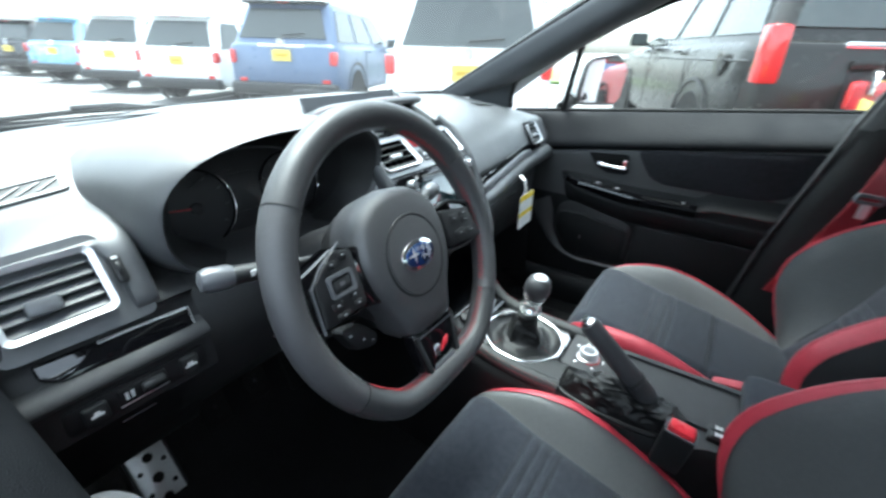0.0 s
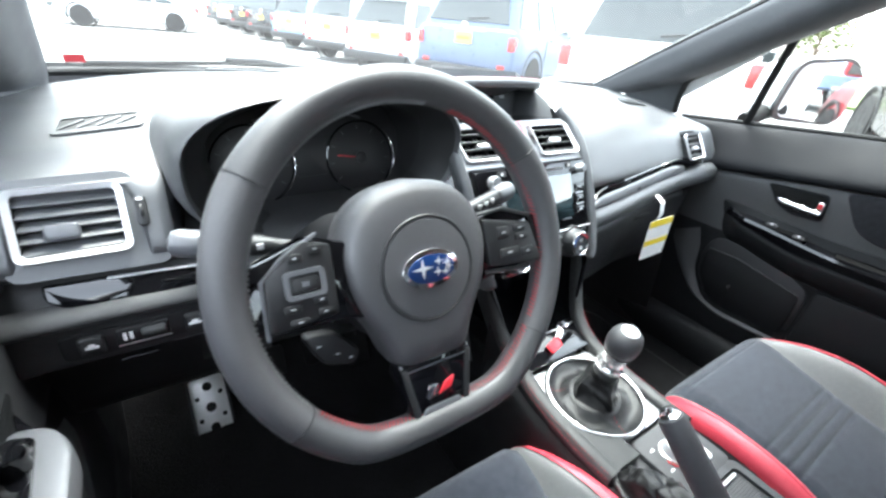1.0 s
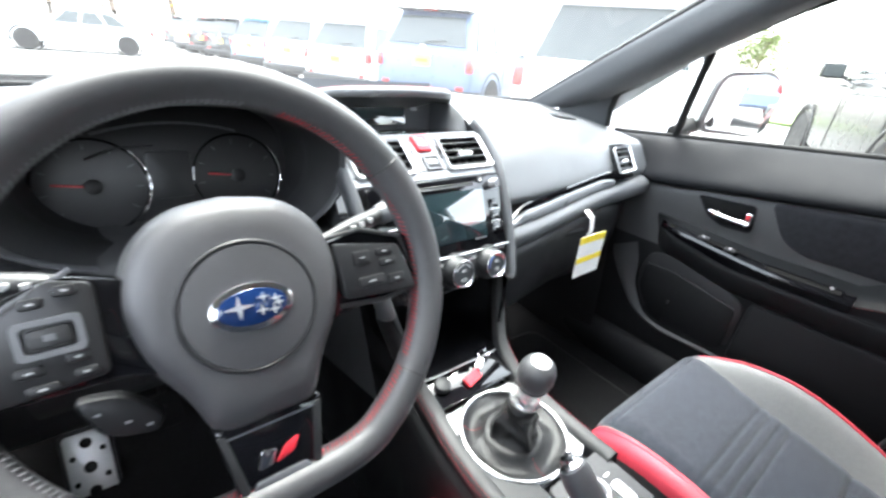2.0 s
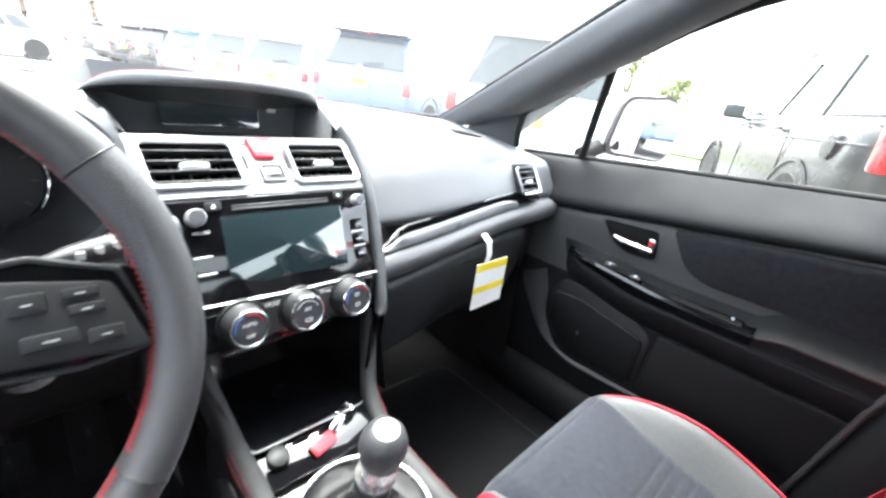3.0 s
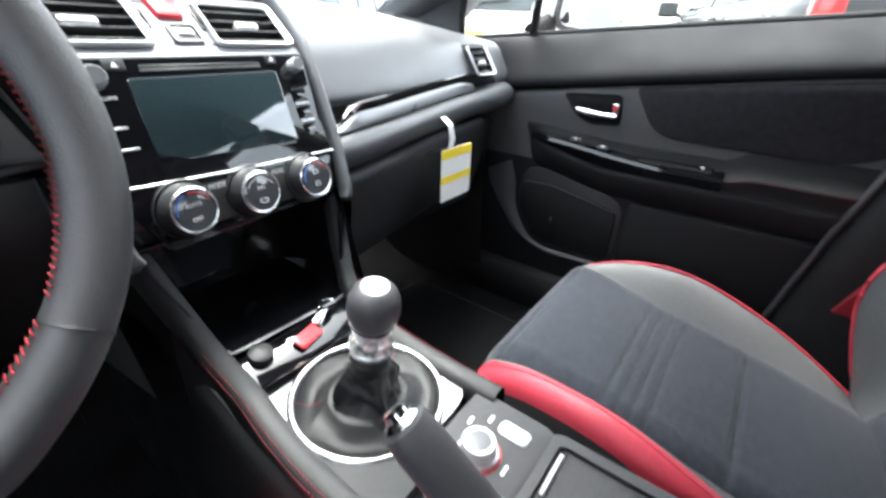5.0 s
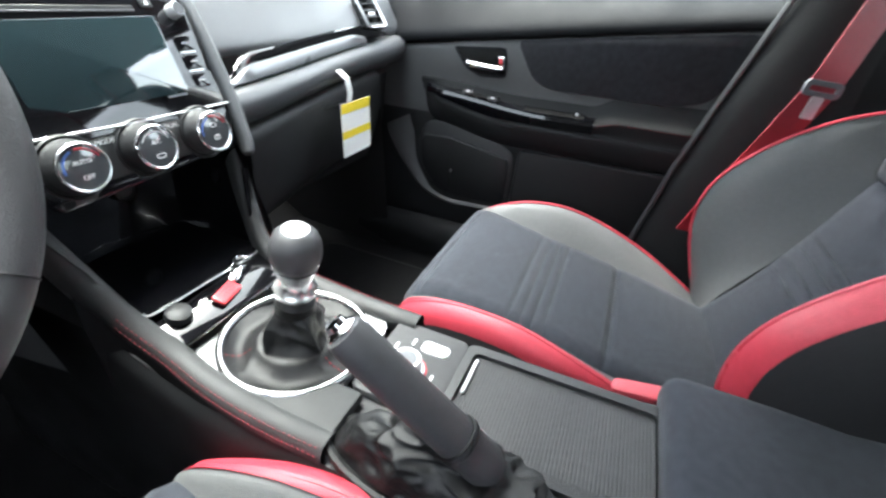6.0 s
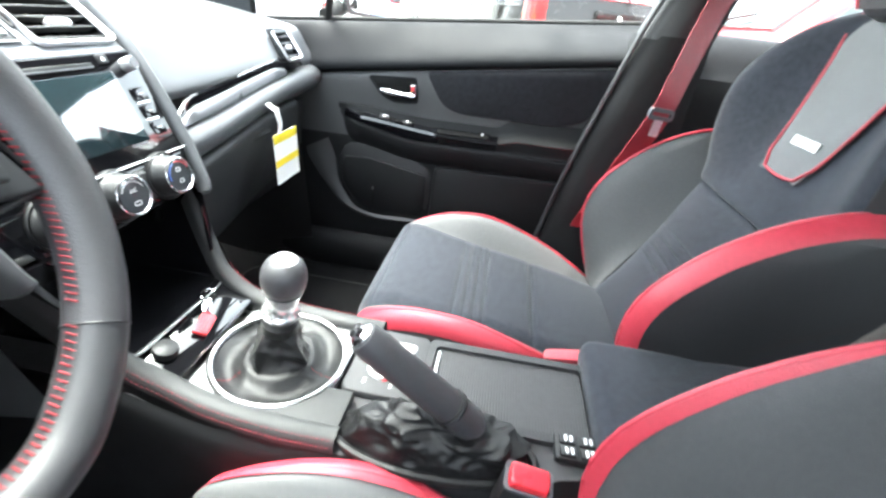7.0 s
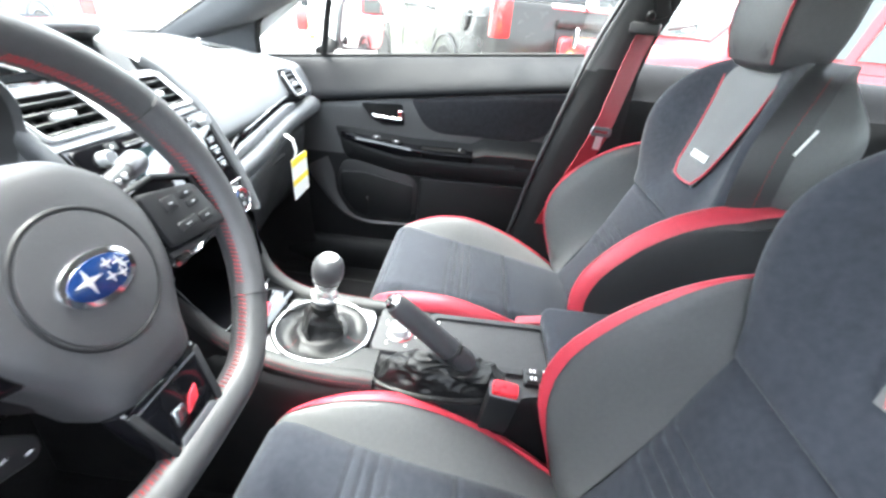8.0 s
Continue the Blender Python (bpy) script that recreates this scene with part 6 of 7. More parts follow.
        dpart("mirror_dial", lathe([(0.0125, 0), (0.012, 0.012), (0.0135, 0.016), (0.0125, 0.022), (0.004, 0.024)], Matrix.Translation((0.726, 0.075, 0.811)), 24), GLOSS, pod, "round mirror adjusting dial")
        for y in (0.005, -0.03, -0.065, -0.10):
            dpart("window_switch", prism(rrect(0.018, 0.026, 0.004), 0.008, Matrix.Translation((0.714, y, 0.8095)), 0.003), DASH_LOW, pod)
    grip = dpart("pull_cup", frame_plate([(x, y) for x, y in rrect(0.021, 0.142, 0.006)], [(x, y) for x, y in rrect(0.015, 0.134, 0.004)], 0.003, ledge(-0.168, 0.48)), GLOSS, plate, "recessed pull handle")
    # the pull's depth is only a black plate in place of shade
    dpart("pull_cup_shade", prism(rrect(0.016, 0.135, 0.004), 0.0016, ledge(-0.168, 0.48)), SHADEBLACK, grip)
    dpart("screw_cap", lathe([(0.003, 0), (0.003, 0.004), (0.0018, 0.005)], ledge(-0.218, 0.15), 12), SATIN, grip)
    dpart("red_seam", stitches([Vector(arm(y)[4]) + Vector((-0.001, 0, 0.001)) for y in [-0.264 - 0.24 * i / 14 for i in range(15)]], 0.00035, 0.004, 0.003), SEAMTHREAD, armrest_part)
    # lower pocket, a dark plate for the speaker recess's shade, and the ridge round them
    pocket = dpart("map_pocket", face(rounded([(-0.100, 0.682), (-0.48, 0.688), (-0.455, 0.57), (-0.40, 0.52), (-0.094, 0.52)], 0.016, 5), 0.012, XD - 0.003, 0.006), DOORLOW, door, "moulded map pocket")
    hollow = dpart("speaker_shade_plate", face(rounded([(0.150, 0.716), (0.174, 0.66), (0.164, 0.595), (0.125, 0.540), (0.085, 0.522), (-0.088, 0.522), (-0.092, 0.668), (-0.040, 0.690), (0.08, 0.716)], 0.025, 5), 0.004, XD - 0.003, 0.002), DEEP, door, "dark plate painting the shaded recess round the speaker")
    speaker = dpart("speaker_grille", face(rounded([(0.160, 0.676), (0.158, 0.60), (0.118, 0.546), (0.08, 0.53), (-0.078, 0.53), (-0.080, 0.652), (0.08, 0.682)], 0.020, 5), 0.006, XD - 0.006, 0.003), DOORLOW, hollow, "dark speaker grille")
    dpart("speaker_rim", tube([(XD - 0.0125, y, z) for y, z in ((0.152, 0.679), (0.08, 0.681), (-0.076, 0.652))], 0.0012, n=6), MIDTRIM, speaker)
    # shaded slot painted as a thin black bar
    dpart("bottle_slot", box(XD - 0.0155, XD - 0.010, 0.070, 0.073, 0.528, 0.592, 0.001, 1), SHADEBLACK, speaker)
    dpart("slot_pin", box(XD - 0.017, XD - 0.010, 0.068, 0.074, 0.590, 0.600, 0.002, 1), MIDTRIM, speaker)
    ridge = curve([(XD - 0.006, 0.262, 0.690), (XD - 0.014, 0.249, 0.660), (XD - 0.017, 0.204, 0.595), (XD - 0.017, 0.150, 0.535), (XD - 0.017, 0.075, 0.508), (XD - 0.016, 0.0, 0.507), (XD - 0.014, -0.15, 0.512), (XD - 0.012, -0.3, 0.516)], 40)
    inside = curve([(XD - 0.006, 0.20, 0.722), (XD - 0.006, 0.182, 0.67), (XD - 0.006, 0.172, 0.60), (XD - 0.006, 0.132, 0.540), (XD - 0.006, 0.085, 0.518), (XD - 0.006, 0.0, 0.517), (XD - 0.006, -0.15, 0.522), (XD - 0.006, -0.3, 0.526)], 40)
    dpart("speaker_ridge", skin([[b, a.lerp(b, 0.5) + Vector((-0.002, 0, 0)), a, a + Vector((0.002, 0.004, -0.004)), a + Vector((0.016, 0.01, -0.010))] for a, b in zip(ridge, inside)]), MIDTRIM, door, "raised ridge curving under the speaker")
    # quarter window post, window seal
    dpart("sill_seal", tube([(sill_x(y) + 0.012, y, sill_z(y) + 0.002) for y in ys], 0.006, n=8), RUBBER, door)
    dpart("quarter_post", tube([(0.827, 0.228, 1.0), (0.79, 0.2, 1.11), (0.748, 0.166, 1.225)], 0.010, n=8, flat=0.7), RUBBER, door, "black quarter window post")
    if not driver:
        dpart("window_pane", skin([[(0.833, 0.22, 1.01), (0.792, 0.20, 1.11), (0.752, 0.165, 1.225)], [(0.86, -0.15, 1.03), (0.80, -0.15, 1.17), (0.72, -0.12, 1.325)], [(0.878, -0.55, 1.045), (0.82, -0.60, 1.20), (0.70, -0.68, 1.37)]]), GLASS, door)
    qg = dpart("quarter_pane", skin([[(0.833, 0.225, 1.005), (0.79, 0.198, 1.11), (0.752, 0.166, 1.225)], [(0.805, 0.40, 1.0), (0.79, 0.36, 1.09), (0.76, 0.24, 1.18)]]), GLASS, door)
    qg.visible_shadow = False
    return door


car_door(1)
driver_door = car_door(-1, driver=True)
driver_door.matrix_basis = Matrix.Translation((DRIVER_IN, 0, 0)) @ driver_door.matrix_basis

# ---- rear doors, pillars and roof ----
for s in (1, -1):
    rd = thing("rear_door", (s * 0.8, -1.1, 0.45), "closed rear door with dark inner trim", "car door", "rear doors")
    ys = [-0.655 - 0.945 * i / 8 for i in range(9)]
    part("upper_trim", skin([curve([(s * 0.885, y, 1.06), (s * 0.862, y, 1.066), (s * 0.828, y, 1.058), (s * 0.796, y, 1.028), (s * 0.770, y, 0.985), (s * 0.752, y, 0.965)], 14) for y in ys]), DOORTOP, rd)
    part("lower_trim", skin([curve([(s * 0.752, y, 0.972), (s * 0.74, y, 0.90), (s * 0.74, y, 0.6), (s * 0.75, y, 0.40)], 12) for y in ys]), DOORLOW, rd)
    part("door_armrest", box(min(s * 0.69, s * 0.75), max(s * 0.69, s * 0.75), -1.4, -0.9, 0.76, 0.84, 0.02, 3), LEATHER, rd)
    part("outer_skin", skin([[(s * 0.90, y, 0.35), (s * 0.90, y, 0.8), (s * 0.885, y, 1.06)] for y in ys]), WHITEPAINT, rd)
    wp = part("window_pane", skin([[(s * 0.88, -0.72, 1.06), (s * 0.72, -0.80, 1.38)], [(s * 0.87, -1.55, 1.07), (s * 0.70, -1.45, 1.36)]]), GLASS, rd)
    wp.visible_shadow = False

    # centre pillar
    pl = thing("centre_pillar", (s * 0.75, -0.6, 0.5), "dark plastic centre pillar trim", "pillar trim", "centre pillars", "structure")
    low = []
    for z, y0, y1, x in ((0.40, -0.385, -0.72, 0.715), (0.55, -0.408, -0.72, 0.715), (0.70, -0.438, -0.71, 0.715), (0.83, -0.468, -0.70, 0.714), (0.90, -0.492, -0.695, 0.710), (1.050, -0.540, -0.70, 0.718)):
        low.append([(s * (x + 0.06), y0 + 0.01, z), (s * (x + 0.012), y0, z), (s * (x - 0.006), y0 - 0.022, z), (s * (x - 0.018), y0 - 0.05, z), (s * (x - 0.018), y1 + 0.06, z), (s * (x - 0.006), y1 + 0.02, z), (s * (x + 0.08), y1, z)])
    part("lower_trim", skin(low), DOORLOW, pl, angle=50)
    upp = []
    for z, y0, y1, x in ((1.042, -0.538, -0.70, 0.7195), (1.12, -0.565, -0.715, 0.712), (1.22, -0.600, -0.745, 0.690), (1.32, -0.640, -0.78, 0.655), (1.40, -0.675, -0.82, 0.61)):
        upp.append([(s * (x + 0.05), y0 + 0.008, z), (s * (x + 0.01), y0, z), (s * (x - 0.010), y0 - 0.022, z), (s * (x - 0.016), (y0 + y1) / 2, z), (s * (x - 0.008), y1 + 0.02, z), (s * (x + 0.06), y1, z)])
    part("upper_trim", skin(upp), DASH_LOW, pl, angle=50)
    # the seal's light sheen is in its base colour
    part("door_seal", tube([(s * 0.718, -0.398, 0.50), (s * 0.717, -0.440, 0.72), (s * 0.716, -0.483, 0.88), (s * 0.723, -0.531, 1.045), (s * 0.716, -0.559, 1.13), (s * 0.692, -0.599, 1.24), (s * 0.635, -0.655, 1.37)], 0.0058, n=8), SEALSHEEN, pl)
    part("outer_frame", skin([[(s * 0.79, -0.545, 1.05), (s * 0.89, -0.565, 1.05)], [(s * 0.755, -0.60, 1.22), (s * 0.80, -0.61, 1.22)], [(s * 0.69, -0.67, 1.38), (s * 0.70, -0.68, 1.38)]]), WHITEPAINT, pl)

    # front pillar
    ap = thing("front_pillar", (s * 0.72, 0.5, 1.03), "grey cloth windscreen pillar trim", "pillar trim", "front pillars", "structure")
    rows = []
    for t in [i / 16 for i in range(-2, 27)]:
        a = Vector((0.744, 0.667, 1.048)).lerp(Vector((0.627, 0.06, 1.356)), t)
        b = Vector((0.789, 0.47, 1.05)).lerp(Vector((0.685, 0.063, 1.258)), max(t, 0))
        if t > 0.75:
            b += Vector((0.0, 0.0, -0.010)) * (t - 0.75)
        b.y -= -0.03 * (1 - step(0, 0.2, t))
        if s < 0:
            a.x -= lerp(0.094, 0.05, max(t, 0))
            a.y += 0.03 * (1 - max(t, 0))
            b.x -= 0.03
        mid_in = a.lerp(b, 0.5) + Vector((-0.028, -0.012, -0.006))
        rows.append([(s * p.x, p.y, p.z) for p in curve([a + Vector((0.02, 0.01, 0.005)), a, a.lerp(mid_in, 0.55) + Vector((-0.004, 0, 0.004)), mid_in, b.lerp(mid_in, 0.5) + Vector((-0.006, -0.004, -0.004)), b, b + Vector((0.03, 0.01, -0.004))], 16)])
    if s < 0:
        foot = [(x + 0.012, y - 0.10, z - 0.05) for x, y, z in rows[0]]
        rows = [foot, [((a[0] + b[0]) / 2 - 0.004, (a[1] + b[1]) / 2 + 0.02, (a[2] + b[2]) / 2) for a, b in zip(foot, rows[0])]] + rows
    part("pillar_trim", skin(rows), GREYTRIM, ap, angle=60)
    part("pillar_foot", skin([[(s * x, y, z) for x, y, z in row] for row in (((0.752, 0.60, 1.000), (0.762, 0.56, 1.040), (0.770, 0.50, 1.062), (0.768, 0.43, 1.086), (0.757, 0.36, 1.112)), ((0.786, 0.50, 0.985), (0.788, 0.475, 1.030), (0.788, 0.45, 1.055), (0.779, 0.41, 1.080), (0.762, 0.355, 1.114)), ((0.812, 0.425, 0.975), (0.812, 0.420, 1.005), (0.800, 0.414, 1.050), (0.784, 0.392, 1.085), (0.766, 0.352, 1.118)))]), GREYTRIM, ap, angle=60)
    part("glass_edge", tube([(s * 0.757, 0.70, 1.03), (s * 0.640, 0.07, 1.362), (s * 0.60, 0.0, 1.392)], 0.008, n=8), RUBBER, ap)
    part("window_seal", tube(curve([(s * 0.805, 0.42, 1.0), (s * 0.79, 0.41, 1.06), (s * 0.762, 0.36, 1.115), (s * 0.70, 0.09, 1.25), (s * 0.678, -0.03, 1.302), (s * 0.674, -0.09, 1.326), (s * 0.664, -0.17, 1.352), (s * 0.648, -0.32, 1.382), (s * 0.63, -0.66, 1.40)], 48), 0.008, n=8), RUBBER, ap)
    part("outer_pillar", skin([[(s * 0.77, 0.72, 1.03), (s * 0.83, 0.45, 1.02)], [(s * 0.66, 0.09, 1.375), (s * 0.72, 0.06, 1.29)], [(s * 0.63, -0.30, 1.44), (s * 0.69, -0.30, 1.38)]]), WHITEPAINT, ap)

ceiling = lone("ceiling", thicken(skin([curve([(-0.655, y, 1.376 + dz), (-0.6, y, 1.396 + dz), (-0.3, y, 1.405 + dz), (0, y, 1.41 + dz), (0.3, y, 1.405 + dz), (0.6, y, 1.396 + dz), (0.655, y, 1.376 + dz)], 20) for y, dz in ((0.02, -0.02), (-0.1, 0.0), (-0.5, 0.01), (-1.1, 0.005), (-1.7, -0.03))]), 0.03), HEADLINER, "light grey cloth headliner", kind="structure")
lone("roof_panel", thicken(skin([[(-0.66, y, z - 0.05), (-0.5, y, z), (0.5, y, z), (0.66, y, z - 0.05)] for y, z in ((0.0, 1.43), (-0.4, 1.465), (-1.1, 1.46), (-1.75, 1.40))]), 0.004), WHITEPAINT, "white painted car roof", "car roof", kind="structure")
lone("rear_bulkhead", thicken(skin([[(-0.75, -1.85, 0.34), (0.75, -1.85, 0.34)], [(-0.75, -1.88, 1.02), (0.75, -1.88, 1.02)], [(-0.70, -2.2, 1.05), (0.70, -2.2, 1.05)]]), 0.02), DEEP, "black rear shelf and bulkhead", kind="structure")
rear_glass = lone("window_rear", skin([[(-0.66, -1.72, 1.37), (0.66, -1.72, 1.37)], [(-0.68, -2.22, 1.06), (0.68, -2.22, 1.06)]]), GLASS, "clear rear window glass", kind="structure")
rear_glass.visible_shadow = False
windscreen = lone("windscreen", skin([curve([(-0.755, 0.69, 1.035), (-0.5, 0.90, 1.018), (0, 0.955, 1.012), (0.5, 0.90, 1.018), (0.755, 0.69, 1.035)], 16), curve([(-0.64, 0.07, 1.36), (-0.4, 0.03, 1.385), (0, 0.02, 1.39), (0.4, 0.03, 1.385), (0.64, 0.07, 1.36)], 16)]), SCREENGLASS, "clear windscreen glass with an added glare haze", kind="structure")
lone("windscreen_band", tube(curve([(-0.755, 0.695, 1.038), (-0.6, 0.822, 1.029), (-0.3, 0.94, 1.018), (0, 0.965, 1.015), (0.3, 0.94, 1.018), (0.6, 0.83, 1.026), (0.755, 0.70, 1.036)], 40), 0.0075, n=8), RUBBER, "black ceramic band along the windscreen foot", kind="structure")
sticker = lone("red_sticker", prism(rrect(0.027, 0.0120, 0.002), 0.0006, basis((-0.607, 0.624, 1.072), (0.97, 0.25, 0.0), (0.0, -0.2, 1.0))), ICON_RED, "small red sticker on the windscreen corner", "sticker")

# ---- hanging tag under the glove box ----
tag = thing("hang_tag", (0.43, 0.185, 0.86), "white and yellow card tag hanging from a strap", "tag")
T0 = basis((0.452, 0.176, 0.755), (1, 0.03, -0.01), (0.01, 0.02, 1))
part("card", prism(rrect(0.105, 0.102, 0.003), 0.0012, T0), PAPER, tag)
part("yellow_header", prism(rrect(0.105, 0.018, 0.002), 0.0006, T0 @ pose(0, 0.042, 0.0011)), YELLOW, tag)
part("yellow_stripe", prism(rrect(0.105, 0.014, 0.001), 0.0006, T0 @ pose(0, -0.008, 0.0011)), YELLOW, tag)
part("strap", thicken(skin([[Vector((0.430 + dx, y, z)) for dx in (-0.008, 0.008)] for y, z in ((0.177, 0.800), (0.172, 0.825), (0.178, 0.850), (0.196, 0.862))]), 0.001), PAPER, tag)

# ---- passenger seat belt ----
belt = thing("seat_belt", (0.70, -0.62, 0.5), "red seat belt hanging on the pillar", "seat belt")
path = curve([(0.690, -0.665, 1.150), (0.665, -0.640, 1.08), (0.628, -0.61, 0.985), (0.598, -0.587, 0.915), (0.592, -0.560, 0.84), (0.600, -0.525, 0.74), (0.615, -0.49, 0.62)], 30)
part("webbing", thicken(skin([[p + Vector((0.011, -0.025, -0.006)), p, p + Vector((-0.011, 0.025, 0.006))] for p in path]), 0.0016), BELT, belt, "red woven webbing")
BG = Matrix.Translation((0.674, -0.652, 1.150))
gd = part("belt_guide", box(-0.016, 0.016, -0.036, 0.036, -0.012, 0.016, 0.006, 2, BG @ pose(0, 0, 0, 0, 0, -25)), DEEP, belt, "black upper belt guide")
part("guide_bolt", lathe([(0.011, 0), (0.011, 0.008), (0.008, 0.011)], BG @ pose(-0.014, 0.0, 0.03, 0, -90, 0), 16), RUBBER, gd)
part("height_slider", box(-0.012, 0.012, -0.018, 0.018, -0.06, 0.06, 0.006, 2, BG @ pose(0.004, -0.016, 0.085, -18, 0, 0)), DEEP, belt)
part("tongue_loop", frame_plate(rrect(0.060, 0.024, 0.008), rrect(0.046, 0.008, 0.003), 0.006, basis((0.592, -0.583, 0.908), (0.35, -0.9, -0.1), (0, 0, 1))), TRIMGREY, belt, "grey belt tongue")
part("tongue_blade", prism(rrect(0.020, 0.034, 0.003), 0.003, basis((0.586, -0.580, 0.880), (0.35, -0.9, -0.1), (0, 0, 1))), SATIN, belt)


# ---- own car's outside: bonnet, wipers, door mirror ----
lone("bonnet", thicken(skin([curve([(x, 0.98 - 0.12 * abs(x) ** 2, 0.985 - 0.03 * x * x), (x, 1.25, 0.985 - 0.04 * x * x), (x, 1.7, 0.93 - 0.06 * x * x), (x, 2.05, 0.83 - 0.08 * x * x), (x, 2.15, 0.70)], 16) for x in [-0.80 + 1.6 * i / 16 for i in range(17)]]), 0.01), WHITEPAINT, "white painted car bonnet", "car bonnet")
for s in (-1, 1):
    lone("front_wing", thicken(skin([[(s * 0.80, y, 0.955 - 0.1 * max(0, y - 1.2)), (s * 0.88, y, 0.90 - 0.1 * max(0, y - 1.2)), (s * 0.90, y, 0.35)] for y in (0.45, 0.9, 1.4, 2.05)]), 0.01), WHITEPAINT, "white painted front wing", "car wing", "front wings")
for x0, x1 in ((-0.62, -0.05), (-0.02, 0.58)):
    wp = thing("wiper", (x0, 0.95, 1.0), "black windscreen wiper at rest", "wiper", "wipers")
    part("blade", tube([(x0, 0.94, 1.030), ((x0 + x1) / 2, 0.985, 1.034), (x1, 0.97, 1.030)], 0.006, n=6), RUBBER, wp)
    part("wiper_arm", tube([(x1 + 0.05, 1.02, 1.0), ((x0 + x1) / 2 + 0.1, 1.0, 1.04), ((x0 + x1) / 2, 0.985, 1.042)], 0.007, n=6), DEEP, wp)
for s in (1, -1):
    dm = thing("door_mirror", (s * 0.90, 0.20, 1.02), "white door mirror with dark inner frame", "door mirror", "door mirrors")
    prof = rounded([(-0.125, -0.075), (0.11, -0.085), (0.125, 0.05), (0.07, 0.085), (-0.10, 0.07)], 0.04, 6)
    MM = basis((s * 1.005, 0.165, 1.10), (1, -0.36 * s, 0), (0, -0.03, 1))
    part("housing", skin([[MM @ Vector((x * k * s, y * k, -z)) for x, y in prof] for k, z in ((1.0, -0.006), (1.06, 0.004), (1.05, 0.05), (0.85, 0.10), (0.45, 0.125), (0.1, 0.13))], closed=True, caps=True), WHITEPAINT, dm, "white mirror housing")
    part("mirror_frame", frame_plate([(x * 1.05 * s, y * 1.05) for x, y in prof], [(x * 0.94 * s, y * 0.94) for x, y in prof], 0.012, MM), DASH_LOW, dm, "dark mirror surround")
    part("mirror_glass", prism([(x * 0.955 * s, y * 0.955) for x, y in prof], 0.003, MM @ pose(0, 0, 0.004, -1.0, -11 * s, 0)), MIRROR, dm)
    part("mirror_foot", tube([(s * 0.84, 0.24, 1.01), (s * 0.90, 0.225, 1.035), (s * 0.94, 0.20, 1.05)], 0.022, n=10), RUBBER, dm)

# ---- own car's body behind and below the cabin ----
shell = thing("car_body", (0, -0.6, 0.33), "white car body shell round the cabin", "car body", kind="structure")
part("parcel_shelf", box(-0.66, 0.66, -2.12, -1.78, 1.05, 1.08, 0.01, 2), DEEP, shell)
part("seat_bulkhead", box(-0.72, 0.72, -1.86, -1.84, 0.36, 1.06, 0.005, 1), DEEP, shell)
rw = part("rear_window", skin([curve([(-0.60, -1.70, 1.375), (0, -1.72, 1.40), (0.60, -1.70, 1.375)], 9), curve([(-0.68, -2.12, 1.10), (0, -2.17, 1.11), (0.68, -2.12, 1.10)], 9)]), TINTED, shell, "sloping tinted rear window")
rw.visible_shadow = False
part("boot_lid", thicken(skin([curve([(x, -2.12, 1.08), (x, -2.30, 1.075 - 0.02 * x * x), (x, -2.52, 1.05), (x, -2.58, 0.98), (x, -2.56, 0.70)], 14) for x in (-0.66, -0.3, 0, 0.3, 0.66)]), 0.01), WHITEPAINT, shell)
for name, y0, y1 in (("rear_bumper", -2.64, -2.30), ("front_bumper", 1.95, 2.28)):
    part(name, box(-0.84, 0.84, y0, y1, 0.28, 0.71, 0.08, 4), WHITEPAINT, shell)
part("underbody", box(-0.80, 0.80, -2.4, 2.0, 0.22, 0.30, 0.03, 2), DEEP, shell)
for s in (-1, 1):
    part("rear_pillar", thicken(skin([[(s * 0.70, -1.45, 1.365), (s * 0.60, -1.70, 1.38)], [(s * 0.80, -1.52, 1.20), (s * 0.645, -1.93, 1.24)], [(s * 0.875, -1.56, 1.06), (s * 0.69, -2.13, 1.09)]]), 0.03), GREYTRIM, shell, "grey cloth rear pillar trim")
    part("quarter_panel", thicken(skin([curve([(s * 0.69, y, 1.085), (s * 0.83, y, 1.05), (s * 0.895, y, 0.88), (s * 0.89, y, 0.60), (s * 0.87, y, 0.36)], 12) for y in (-1.60, -1.9, -2.2, -2.5)]), 0.01), WHITEPAINT, shell)
    part("sill", box(min(s * 0.79, s * 0.90), max(s * 0.79, s * 0.90), -1.62, 0.92, 0.24, 0.38, 0.03, 3), WHITEPAINT, shell)
    for y in (-1.98, 1.30):
        X = Matrix.Translation((s * 0.78, y, 0.33)) @ Matrix.Rotation(radians(90 * s), 4, "Y")
        wh = part("wheel", lathe([(0.22, -0.11), (0.31, -0.11), (0.33, -0.06), (0.33, 0.07), (0.31, 0.112), (0.235, 0.108)], X, 36), RUBBER, shell)
        part("rim", lathe([(0.235, 0.085), (0.22, 0.104), (0.20, 0.07), (0.07, 0.085), (0.02, 0.095)], X, 28), ALLOY, wh)
        for q in range(5):
            part("spoke", box(0.04, 0.21, -0.024, 0.024, 0.082, 0.102, 0.006, 1, X @ Matrix.Rotation(math.tau * q / 5, 4, "Z")), ALLOY, wh)

# ---- ground ----
lone("ground", thicken(skin([[(x, y, 0.0) for x in (-900, -60, -12, 12, 60, 900)] for y in (-900, -60, -12, 12, 60, 900)]), 0.2), ASPHALT, "pale worn asphalt car park", kind="structure")
